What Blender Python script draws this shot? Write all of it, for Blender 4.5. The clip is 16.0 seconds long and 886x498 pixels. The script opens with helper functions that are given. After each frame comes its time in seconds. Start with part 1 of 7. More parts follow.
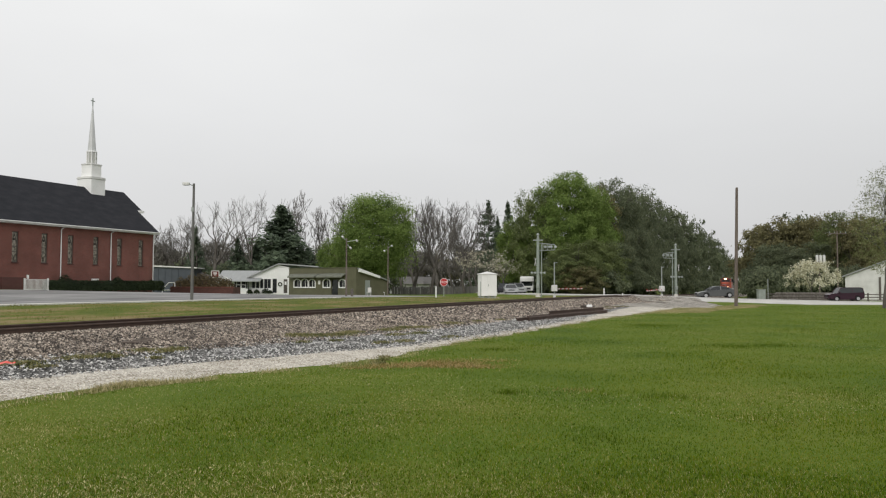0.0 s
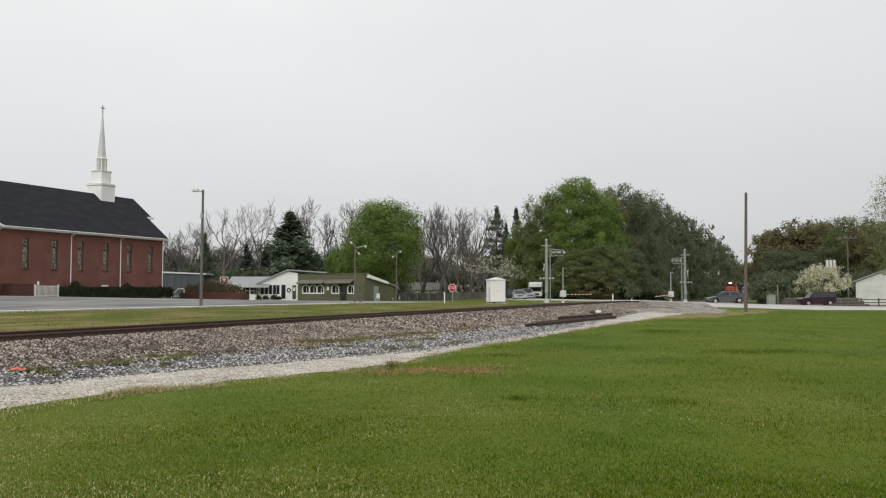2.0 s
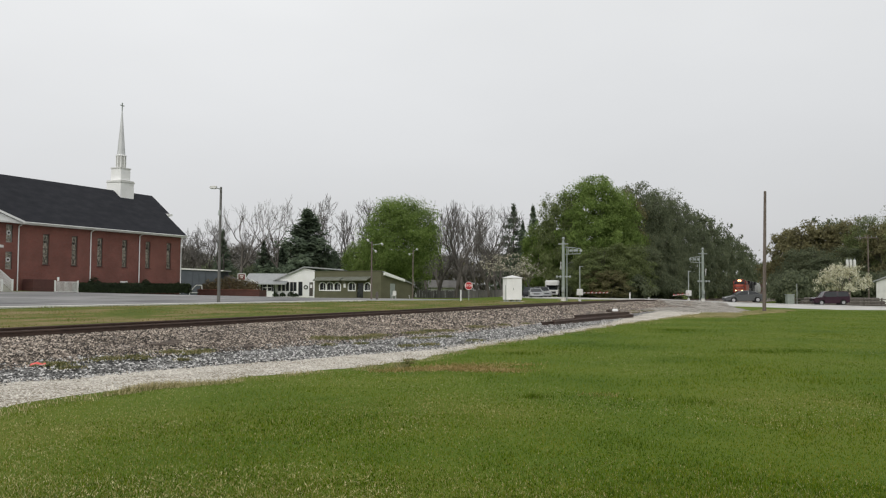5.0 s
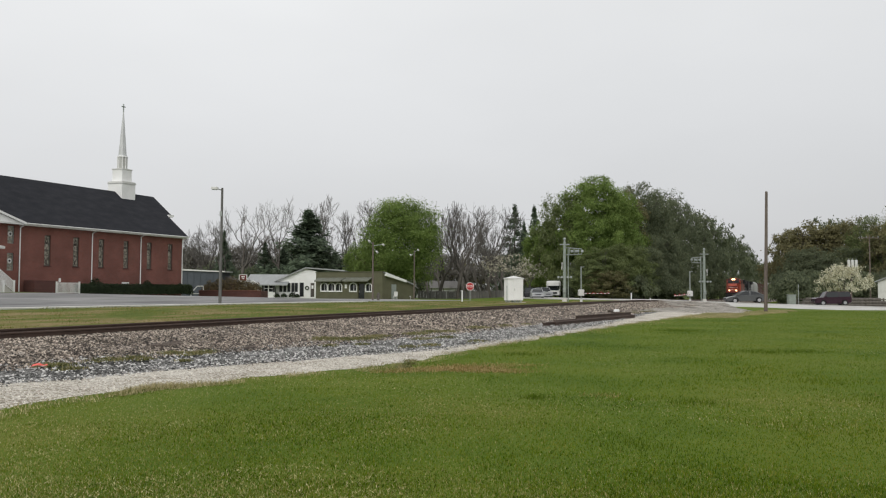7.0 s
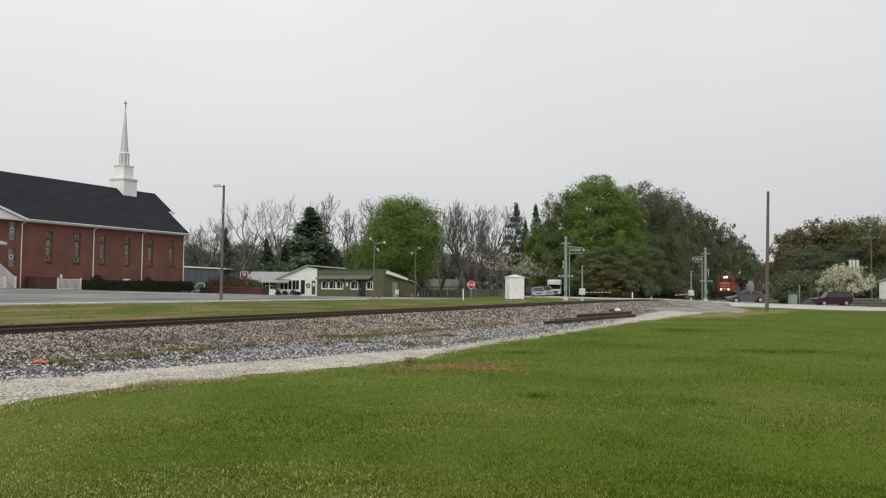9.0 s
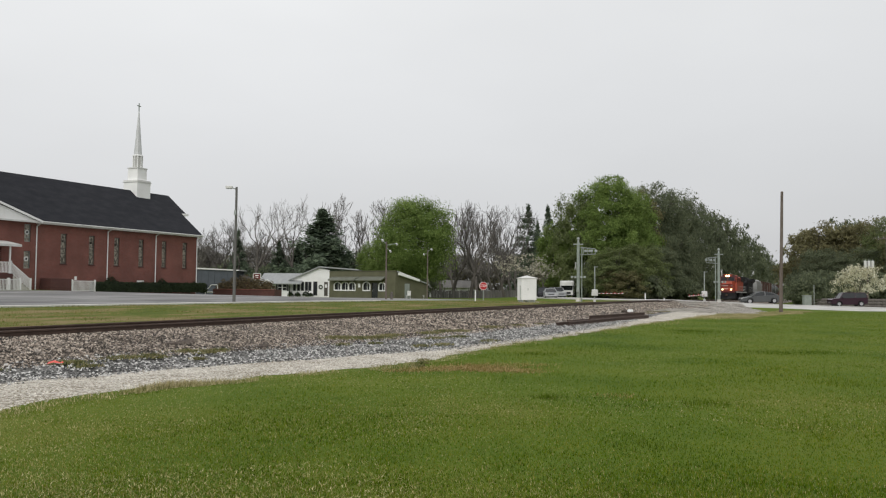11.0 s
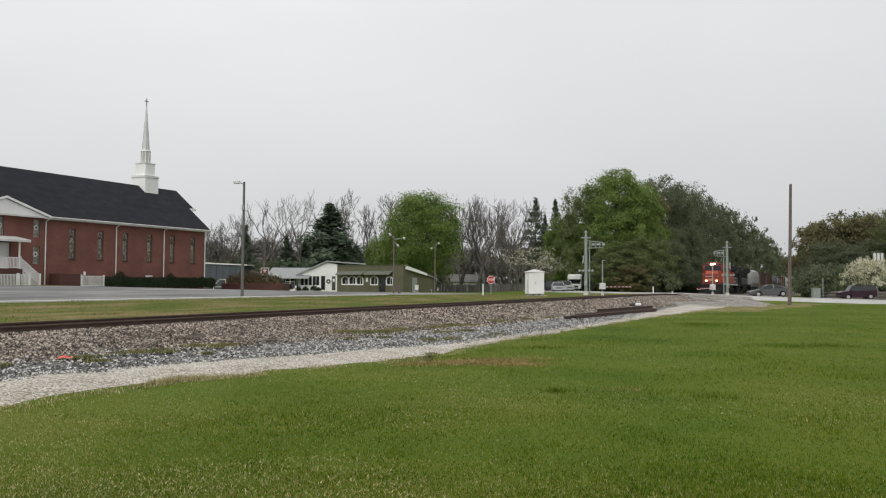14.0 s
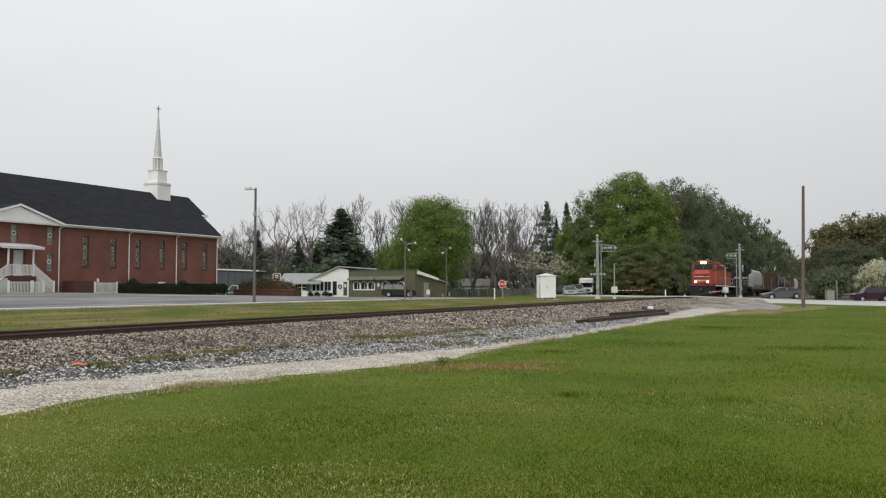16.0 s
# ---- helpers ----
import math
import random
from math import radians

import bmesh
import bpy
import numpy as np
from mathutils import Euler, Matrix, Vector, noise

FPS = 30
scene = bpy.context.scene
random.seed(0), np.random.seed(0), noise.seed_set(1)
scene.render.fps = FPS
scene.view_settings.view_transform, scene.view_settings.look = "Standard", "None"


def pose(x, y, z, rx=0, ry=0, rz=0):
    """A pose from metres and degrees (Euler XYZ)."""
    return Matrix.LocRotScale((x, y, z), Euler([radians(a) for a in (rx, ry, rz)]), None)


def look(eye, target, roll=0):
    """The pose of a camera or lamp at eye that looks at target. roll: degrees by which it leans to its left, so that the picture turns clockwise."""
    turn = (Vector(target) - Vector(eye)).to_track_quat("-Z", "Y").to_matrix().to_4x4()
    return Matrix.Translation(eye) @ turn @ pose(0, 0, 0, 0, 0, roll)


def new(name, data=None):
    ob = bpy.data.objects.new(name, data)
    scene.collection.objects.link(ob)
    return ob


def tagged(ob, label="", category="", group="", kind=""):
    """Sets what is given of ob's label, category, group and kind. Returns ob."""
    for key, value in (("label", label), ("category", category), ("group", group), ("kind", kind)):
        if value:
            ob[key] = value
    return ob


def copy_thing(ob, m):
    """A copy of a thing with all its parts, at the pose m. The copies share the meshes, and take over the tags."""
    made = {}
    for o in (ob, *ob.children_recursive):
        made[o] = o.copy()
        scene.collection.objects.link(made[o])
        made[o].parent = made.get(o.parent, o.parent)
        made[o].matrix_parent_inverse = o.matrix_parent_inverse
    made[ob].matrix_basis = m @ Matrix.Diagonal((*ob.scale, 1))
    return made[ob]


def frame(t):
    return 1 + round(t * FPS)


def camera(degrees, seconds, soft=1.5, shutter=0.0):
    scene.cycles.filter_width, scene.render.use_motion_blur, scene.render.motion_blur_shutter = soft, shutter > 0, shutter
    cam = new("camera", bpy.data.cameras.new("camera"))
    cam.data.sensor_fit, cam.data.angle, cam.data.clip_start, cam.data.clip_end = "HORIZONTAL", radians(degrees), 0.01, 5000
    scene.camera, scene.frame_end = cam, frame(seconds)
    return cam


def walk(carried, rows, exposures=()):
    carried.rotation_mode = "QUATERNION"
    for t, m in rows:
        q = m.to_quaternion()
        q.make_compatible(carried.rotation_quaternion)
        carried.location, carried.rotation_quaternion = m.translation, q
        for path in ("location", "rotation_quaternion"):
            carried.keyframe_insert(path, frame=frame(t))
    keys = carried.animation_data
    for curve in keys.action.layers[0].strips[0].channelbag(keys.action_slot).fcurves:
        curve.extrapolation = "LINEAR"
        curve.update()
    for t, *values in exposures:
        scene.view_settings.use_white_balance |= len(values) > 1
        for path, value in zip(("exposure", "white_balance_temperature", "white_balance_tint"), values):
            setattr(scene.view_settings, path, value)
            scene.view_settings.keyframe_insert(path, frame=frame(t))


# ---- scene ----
# ---- camera: one standing point, hand-held panning ----
EYE = (0.0, 0.0, 1.65)
cam = camera(55.14, 16.0, soft=1.2)
PATH = [
    (0, 92.422, -0.127, -3.941),
    (0.5, 92.431, -0.159, -3.798),
    (1, 92.422, -0.107, -3.586),
    (1.5, 92.641, -0.051, -3.43),
    (2, 92.809, -0.045, -3.367),
    (2.5, 92.916, -0.122, -3.066),
    (3, 93.028, -0.205, -2.69),
    (3.5, 93.013, -0.282, -2.389),
    (4, 92.874, -0.303, -2.304),
    (6.5, 92.588, -0.338, -2.222),
    (7, 92.699, -0.267, -2.175),
    (7.5, 92.839, -0.207, -1.973),
    (8, 93.03, -0.238, -2.022),
    (8.5, 92.945, -0.473, -2.173),
    (9, 92.579, -0.557, -2.103),
    (11.5, 92.73, -0.497, -1.166),
    (12, 92.871, -0.572, -1.177),
    (12.5, 92.855, -0.554, -1.15),
    (13, 92.596, -0.493, -1.009),
    (13.5, 92.333, -0.396, -0.811),
    (14, 92.246, -0.302, -0.772),
    (14.5, 92.292, -0.198, -0.777),
    (15, 92.419, -0.116, -0.579),
    (15.5, 92.548, -0.034, -0.337),
    (16, 92.555, 0.07, 0.003),
]
walk(cam, [(t, pose(*EYE, rx, ry, rz)) for t, rx, ry, rz in PATH],
     exposures=[(0.0, 0.05, 6590, 8.5), (1.0, 0.05, 6580, 8.5), (2.0, 0.03, 6550, 8.5), (3.5, 0.0, 6500, 8.5), (16.0, 0.0, 6500, 8.5)])

# ---- light: overcast sky and a very wide, weak sun ----
SUN_EL, SUN_AZ = 36, 200
world = bpy.data.worlds.new("overcast")
scene.world = world
world.use_nodes = True
wn, wl = world.node_tree.nodes, world.node_tree.links
wn.clear()
w_out = wn.new("ShaderNodeOutputWorld")
w_bg = wn.new("ShaderNodeBackground")
w_sky = wn.new("ShaderNodeTexSky")
w_sky.sky_type, w_sky.sun_disc = "NISHITA", False
w_sky.sun_elevation, w_sky.sun_rotation = radians(SUN_EL), radians(SUN_AZ)
w_sky.dust_density, w_sky.air_density = 4.0, 1.0
# a deck of even cloud over the sky: grey-white overhead, soft banks in it
w_co = wn.new("ShaderNodeTexCoord")
w_map = wn.new("ShaderNodeMapping")
w_map.inputs["Scale"].default_value = (1.0, 1.0, 2.6)
w_noise = wn.new("ShaderNodeTexNoise")
w_noise.inputs["Scale"].default_value, w_noise.inputs["Detail"].default_value = 1.6, 4.0
w_sep = wn.new("ShaderNodeSeparateXYZ")
w_ramp = wn.new("ShaderNodeValToRGB")
els = w_ramp.color_ramp.elements
els[0].position, els[0].color = 0.0, (6.3, 6.3, 6.5, 1)
els[1].position, els[1].color = 0.45, (9.3, 9.3, 9.35, 1)
w_var = wn.new("ShaderNodeMapRange")
w_var.inputs["From Min"].default_value, w_var.inputs["From Max"].default_value = 0.3, 0.7
w_var.inputs["To Min"].default_value, w_var.inputs["To Max"].default_value = 0.95, 1.05
w_mul = wn.new("ShaderNodeVectorMath")
w_mul.operation = "MULTIPLY"
w_mix = wn.new("ShaderNodeMix")
w_mix.data_type = "RGBA"
w_mix.inputs["Factor"].default_value = 0.93
wl.new(w_co.outputs["Generated"], w_map.inputs["Vector"])
wl.new(w_map.outputs["Vector"], w_noise.inputs["Vector"])
wl.new(w_noise.outputs["Fac"], w_var.inputs["Value"])
wl.new(w_co.outputs["Generated"], w_sep.inputs["Vector"])
wl.new(w_sep.outputs["Z"], w_ramp.inputs["Fac"])
wl.new(w_ramp.outputs["Color"], w_mul.inputs[0])
wl.new(w_var.outputs["Result"], w_mul.inputs[1])
wl.new(w_sky.outputs["Color"], w_mix.inputs["A"])
# the cloud is a little thinner to the left
w_side = wn.new("ShaderNodeMapRange")
w_side.inputs["From Min"].default_value, w_side.inputs["From Max"].default_value = -0.6, 0.6
w_side.inputs["To Min"].default_value, w_side.inputs["To Max"].default_value = 1.07, 0.93
wl.new(w_sep.outputs["X"], w_side.inputs["Value"])
w_mul2 = wn.new("ShaderNodeVectorMath")
w_mul2.operation = "MULTIPLY"
wl.new(w_mul.outputs["Vector"], w_mul2.inputs[0])
wl.new(w_side.outputs["Result"], w_mul2.inputs[1])
wl.new(w_mul2.outputs["Vector"], w_mix.inputs["B"])
wl.new(w_mix.outputs["Result"], w_bg.inputs["Color"])
w_bg.inputs["Strength"].default_value = 0.1
wl.new(w_bg.outputs["Background"], w_out.inputs["Surface"])

sun_data = bpy.data.lights.new("sun", "SUN")
sun_data.energy, sun_data.angle, sun_data.color = 1.2, radians(40), (1.0, 0.98, 0.95)
sun = new("sun", sun_data)
sun.matrix_world = look((0, 0, 60), (60 * math.cos(radians(SUN_EL)) * math.sin(radians(20)), 60 * math.cos(radians(SUN_EL)) * math.cos(radians(20)), 60 - 60 * math.sin(radians(SUN_EL))))
scene.view_settings.exposure = 0.0

# ---- materials ----
def mat(name, colors, rough=0.8, metal=0.0, scale=4.0, fine=40.0, bump=0.2, fine_mix=0.35, obj_var=0.0, island_var=0.0,
        stops=None, emit=0.0, stretch=(1, 1, 1), bump_dist=0.01, spec=0.5, trans=0.0, turn=0.0):
    """A node material: colours mixed by a coarse and a fine noise in object space, with relief."""
    m = bpy.data.materials.new(name)
    m.use_nodes = True
    n, l = m.node_tree.nodes, m.node_tree.links
    b = n["Principled BSDF"]
    b.inputs["Roughness"].default_value, b.inputs["Metallic"].default_value = rough, metal
    b.inputs["Specular IOR Level"].default_value = spec
    co = n.new("ShaderNodeTexCoord")
    mp = n.new("ShaderNodeMapping")
    mp.inputs["Scale"].default_value = stretch
    if turn:
        mt = n.new("ShaderNodeMapping")
        mt.inputs["Rotation"].default_value = (0, 0, radians(-turn))
        l.new(co.outputs["Object"], mt.inputs["Vector"])
        l.new(mt.outputs["Vector"], mp.inputs["Vector"])
    else:
        l.new(co.outputs["Object"], mp.inputs["Vector"])
    a = n.new("ShaderNodeTexNoise")
    a.inputs["Scale"].default_value, a.inputs["Detail"].default_value = scale, 4.0
    f = n.new("ShaderNodeTexNoise")
    f.inputs["Scale"].default_value, f.inputs["Detail"].default_value = fine, 3.0
    l.new(mp.outputs["Vector"], a.inputs["Vector"])
    l.new(mp.outputs["Vector"], f.inputs["Vector"])
    mx = n.new("ShaderNodeMix")
    mx.inputs["Factor"].default_value = fine_mix
    l.new(a.outputs["Fac"], mx.inputs["A"])
    l.new(f.outputs["Fac"], mx.inputs["B"])
    val = mx.outputs["Result"]
    if obj_var or island_var:
        if obj_var:
            o = n.new("ShaderNodeObjectInfo").outputs["Random"]
        else:
            o = n.new("ShaderNodeNewGeometry").outputs["Random Per Island"]
        mr = n.new("ShaderNodeMapRange")
        k = obj_var or island_var
        mr.inputs["To Min"].default_value, mr.inputs["To Max"].default_value = -k, k
        l.new(o, mr.inputs["Value"])
        ad = n.new("ShaderNodeMath")
        l.new(val, ad.inputs[0])
        l.new(mr.outputs["Result"], ad.inputs[1])
        val = ad.outputs[0]
    r = n.new("ShaderNodeValToRGB")
    e = r.color_ramp.elements
    stops = stops or [0.3 + 0.4 * i / max(1, len(colors) - 1) for i in range(len(colors))]
    while len(e) < len(colors):
        e.new(0.5)
    for el, p, c in zip(e, stops, colors):
        el.position, el.color = p, (*c, 1)
    l.new(val, r.inputs["Fac"])
    l.new(r.outputs["Color"], b.inputs["Base Color"])
    if bump:
        bp = n.new("ShaderNodeBump")
        bp.inputs["Strength"].default_value, bp.inputs["Distance"].default_value = bump, bump_dist
        l.new(mx.outputs["Result"], bp.inputs["Height"])
        l.new(bp.outputs["Normal"], b.inputs["Normal"])
    if emit:
        b.inputs["Emission Color"].default_value = (*colors[0], 1)
        b.inputs["Emission Strength"].default_value = emit
    if trans:
        b.inputs["Subsurface Weight"].default_value = 0.0
        tr = n.new("ShaderNodeBsdfTranslucent")
        sh = n.new("ShaderNodeMixShader")
        sh.inputs["Fac"].default_value = trans
        l.new(r.outputs["Color"], tr.inputs["Color"])
        l.new(b.outputs["BSDF"], sh.inputs[1])
        l.new(tr.outputs["BSDF"], sh.inputs[2])
        l.new(sh.outputs["Shader"], n["Material Output"].inputs["Surface"])
    return m


def around(c, k=0.25):
    return [tuple(v * (1 - k) for v in c), tuple(c), tuple(min(1, v * (1 + k)) for v in c)]


def stonebed(name, colors, size, gap_shade=0.35, stops=None, patch=0.25):
    """A bed of packed broken stones: each cell its own colour, domed, the shade in the gaps put into the colour; a
    broad drift of tone over it.
    """
    m = bpy.data.materials.new(name)
    m.use_nodes = True
    n, l = m.node_tree.nodes, m.node_tree.links
    b = n["Principled BSDF"]
    b.inputs["Roughness"].default_value, b.inputs["Specular IOR Level"].default_value = 0.9, 0.25
    co = n.new("ShaderNodeTexCoord")
    vo = n.new("ShaderNodeTexVoronoi")
    vo.inputs["Scale"].default_value, vo.inputs["Randomness"].default_value = 1 / size, 1.0
    l.new(co.outputs["Object"], vo.inputs["Vector"])
    sp = n.new("ShaderNodeSeparateColor")
    l.new(vo.outputs["Color"], sp.inputs["Color"])
    no = n.new("ShaderNodeTexNoise")
    no.inputs["Scale"].default_value, no.inputs["Detail"].default_value = 0.8, 5.0
    l.new(co.outputs["Object"], no.inputs["Vector"])
    mr = n.new("ShaderNodeMapRange")
    mr.inputs["From Min"].default_value, mr.inputs["From Max"].default_value = 0.3, 0.7
    mr.inputs["To Min"].default_value, mr.inputs["To Max"].default_value = -patch, patch
    l.new(no.outputs["Fac"], mr.inputs["Value"])
    ad = n.new("ShaderNodeMath")
    l.new(sp.outputs["Red"], ad.inputs[0])
    l.new(mr.outputs["Result"], ad.inputs[1])
    r = n.new("ShaderNodeValToRGB")
    e = r.color_ramp.elements
    stops = stops or [i / (len(colors) - 1) for i in range(len(colors))]
    while len(e) < len(colors):
        e.new(0.5)
    for el, p, c in zip(e, stops, colors):
        el.position, el.color = p, (*c, 1)
    l.new(ad.outputs[0], r.inputs["Fac"])
    # shade between the stones, painted: base colour falls off towards each cell's rim
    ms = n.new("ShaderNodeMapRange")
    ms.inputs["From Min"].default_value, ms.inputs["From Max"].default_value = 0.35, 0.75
    ms.inputs["To Min"].default_value, ms.inputs["To Max"].default_value = 1.0, 1.0 - gap_shade
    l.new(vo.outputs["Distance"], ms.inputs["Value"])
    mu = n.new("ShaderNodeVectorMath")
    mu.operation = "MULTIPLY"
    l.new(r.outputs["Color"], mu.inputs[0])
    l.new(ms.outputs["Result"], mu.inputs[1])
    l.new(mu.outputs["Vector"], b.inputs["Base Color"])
    bp = n.new("ShaderNodeBump")
    bp.invert = True
    bp.inputs["Strength"].default_value, bp.inputs["Distance"].default_value = 1.0, size * 0.6
    l.new(vo.outputs["Distance"], bp.inputs["Height"])
    l.new(bp.outputs["Normal"], b.inputs["Normal"])
    return m


M_GRASS = mat("lawn_soil_grass", [(0.038, 0.066, 0.009), (0.076, 0.124, 0.013), (0.115, 0.150, 0.019), (0.165, 0.145, 0.045)], 0.95, spec=0.1, scale=0.25, fine=30, bump=0.7, bump_dist=0.04, fine_mix=0.55, stops=[0.32, 0.45, 0.55, 0.70])
M_BLADE = mat("grass_blade", [(0.032, 0.068, 0.004), (0.074, 0.136, 0.006), (0.134, 0.187, 0.010), (0.25, 0.24, 0.05), (0.44, 0.39, 0.16)], 0.9, scale=0.3, fine=1.6, bump=0, fine_mix=0.4, island_var=0.25, stops=[0.24, 0.42, 0.60, 0.82, 0.97], trans=0.35, spec=0.05)
M_WEED = mat("dry_weed", [(0.16, 0.16, 0.05), (0.33, 0.29, 0.13), (0.56, 0.48, 0.28)], 0.8, scale=0.8, fine=6, bump=0, island_var=0.25, trans=0.25)
M_VERGE = mat("verge_grass", [(0.055, 0.085, 0.012), (0.095, 0.12, 0.018), (0.20, 0.155, 0.07), (0.28, 0.22, 0.13)], 0.9, scale=0.45, fine=5, bump=0.5, bump_dist=0.05, spec=0.08, stops=[0.36, 0.48, 0.58, 0.72], turn=63.9, stretch=(0.5, 1.4, 1))
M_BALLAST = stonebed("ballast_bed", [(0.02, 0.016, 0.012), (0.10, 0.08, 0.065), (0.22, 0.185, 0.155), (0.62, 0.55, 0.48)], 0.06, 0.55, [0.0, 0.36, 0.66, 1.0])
M_STONE = mat("ballast_stone", [(0.015, 0.012, 0.009), (0.105, 0.081, 0.063), (0.24, 0.195, 0.156), (0.56, 0.48, 0.40)], 0.85, scale=0.7, fine=30, bump=0.2, island_var=0.52, stops=[0.10, 0.44, 0.64, 0.95])
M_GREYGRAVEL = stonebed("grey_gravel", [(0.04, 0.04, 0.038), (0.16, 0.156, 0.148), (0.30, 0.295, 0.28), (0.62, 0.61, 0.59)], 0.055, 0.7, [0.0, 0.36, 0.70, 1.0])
M_GREYSTONE = mat('gravel_stone', [(0.04, 0.04, 0.038), (0.20, 0.196, 0.188), (0.62, 0.61, 0.59)], 0.9, scale=1, fine=30, bump=0.2, island_var=0.5)
M_PALESTONE = mat('pale_stone', [(0.26, 0.22, 0.165), (0.54, 0.50, 0.44), (0.76, 0.72, 0.65)], 0.9, scale=1, fine=30, bump=0.2, island_var=0.35)
M_WHITEGRAVEL = stonebed("pale_gravel", [(0.24, 0.205, 0.15), (0.50, 0.455, 0.385), (0.64, 0.595, 0.52), (0.80, 0.76, 0.69)], 0.036, 0.35, [0.0, 0.25, 0.6, 1.0], 0.25)
M_STREET = mat("worn_asphalt", [(0.06, 0.06, 0.063), (0.14, 0.138, 0.137), (0.26, 0.255, 0.25), (0.46, 0.45, 0.435)], 0.75, turn=63.9, stretch=(0.12, 0.8, 1), scale=0.55, fine=3, bump=0.2, fine_mix=0.3, stops=[0.34, 0.46, 0.57, 0.70])
M_CONC = mat("concrete", [(0.42, 0.40, 0.37), (0.56, 0.54, 0.50), (0.66, 0.64, 0.60)], 0.85, scale=0.8, fine=20, bump=0.15)
M_ROAD = mat("pale_road", [(0.34, 0.33, 0.31), (0.45, 0.44, 0.42), (0.55, 0.54, 0.51)], 0.8, scale=0.4, fine=16, bump=0.15)

M_RAIL = mat("rusty_rail", around((0.075, 0.047, 0.035), 0.35), 0.7, 0.3, scale=3, fine=30, bump=0.2)
M_RAILTOP = mat("worn_railhead", around((0.22, 0.2, 0.19), 0.2), 0.35, 0.9, scale=2, fine=30, bump=0.05)
M_TIE = mat("weathered_tie", [(0.05, 0.038, 0.03), (0.09, 0.07, 0.055), (0.15, 0.12, 0.10)], 0.9, scale=2, fine=25, bump=0.4, obj_var=0.15)
M_ROOF = mat("dark_shingle", [(0.013, 0.014, 0.018), (0.02, 0.021, 0.026), (0.03, 0.031, 0.037)], 0.9, scale=0.8, fine=7, bump=0.3, stretch=(1, 1, 3), spec=0.2)
M_WHITE = mat("white_paint", [(0.72, 0.72, 0.70), (0.82, 0.82, 0.81), (0.87, 0.87, 0.86)], 0.6, scale=0.6, fine=12, bump=0.05)
M_OFFWHITE = mat("weathered_white", [(0.48, 0.48, 0.46), (0.61, 0.61, 0.59), (0.70, 0.70, 0.68)], 0.7, scale=0.8, fine=9, bump=0.1)
M_DARKGLASS = mat("dark_window", [(0.012, 0.014, 0.016), (0.02, 0.022, 0.025), (0.035, 0.036, 0.04)], 0.15, scale=2, fine=8, bump=0)
M_STAIN = mat("leaded_glass", [(0.05, 0.046, 0.035), (0.13, 0.115, 0.085), (0.40, 0.37, 0.30), (0.13, 0.075, 0.055)], 0.3, scale=4, fine=9, bump=0.1, fine_mix=0.6)
M_GREEN = mat("olive_siding", [(0.082, 0.080, 0.046), (0.105, 0.103, 0.060), (0.13, 0.126, 0.075)], 0.8, scale=0.7, fine=8, bump=0.15)
M_AWNING = mat("grey_green_awning", around((0.15, 0.155, 0.12), 0.3), 0.8, scale=2, fine=10, stretch=(6, 1, 1))
M_METALROOF = mat("grey_roof", around((0.30, 0.31, 0.31), 0.15), 0.6, 0.2, scale=0.7, fine=10, stretch=(5, 1, 1))
M_WOODPOLE = mat("weathered_pole", [(0.07, 0.055, 0.045), (0.13, 0.105, 0.088), (0.2, 0.17, 0.15)], 0.85, scale=3, fine=25, bump=0.4, stretch=(5, 5, 0.4))
M_GALV = mat("galvanised_steel", around((0.32, 0.35, 0.33), 0.2), 0.5, 0.5, scale=2, fine=20, bump=0.05)
M_GREENSTEEL = mat("grey_green_steel", around((0.27, 0.31, 0.275), 0.2), 0.6, 0.2, scale=2, fine=20, bump=0.05)
M_BLACK = mat("black_paint", around((0.018, 0.018, 0.02), 0.4), 0.6, scale=3, fine=20, bump=0.05)
M_RED = mat("red_paint", around((0.42, 0.02, 0.025), 0.15), 0.45, scale=3, fine=20, bump=0.02)
M_ORANGE = mat("orange_paint", [(0.26, 0.042, 0.020), (0.35, 0.058, 0.026), (0.42, 0.078, 0.036)], 0.5, scale=0.8, fine=8, bump=0.05)
M_MAROON = mat("maroon_paint", around((0.13, 0.018, 0.016), 0.2), 0.5, scale=1, fine=10, bump=0.05)
M_LOCOBLACK = mat("sooty_black", [(0.007, 0.007, 0.008), (0.013, 0.013, 0.014), (0.028, 0.027, 0.026)], 0.6, spec=0.25, scale=0.8, fine=8, bump=0.1)
M_HOPPER = mat("grey_hopper", [(0.24, 0.24, 0.23), (0.36, 0.36, 0.35), (0.44, 0.44, 0.43)], 0.65, scale=0.6, fine=6, bump=0.1, stretch=(3, 3, 0.5))
M_BOXBROWN = mat("freight_brown", [(0.055, 0.03, 0.022), (0.09, 0.045, 0.032), (0.13, 0.07, 0.05)], 0.75, scale=0.7, fine=7, bump=0.1, stretch=(3, 3, 0.5), obj_var=0.12)
M_HEADLIGHT = mat("headlight_glow", [(1.0, 0.64, 0.32)], 0.3, bump=0, emit=6.0)
M_DITCH = mat("ditch_light_glow", [(1.0, 0.56, 0.26)], 0.3, bump=0, emit=4.5)
M_CARGREY = mat("grey_car_paint", around((0.105, 0.108, 0.112), 0.06), 0.28, 0.5, scale=1, fine=50, bump=0.01)
M_CARMAROON = mat("dark_purple_car_paint", around((0.030, 0.010, 0.020), 0.1), 0.25, 0.2, scale=1, fine=50, bump=0.01)
M_CARBLACK = mat("black_car_paint", around((0.012, 0.012, 0.016), 0.1), 0.22, 0.0, scale=1, fine=50, bump=0.01, spec=0.5)
M_CARSILVER = mat("silver_car_paint", around((0.45, 0.46, 0.47), 0.06), 0.3, 0.5, scale=1, fine=50, bump=0.01)
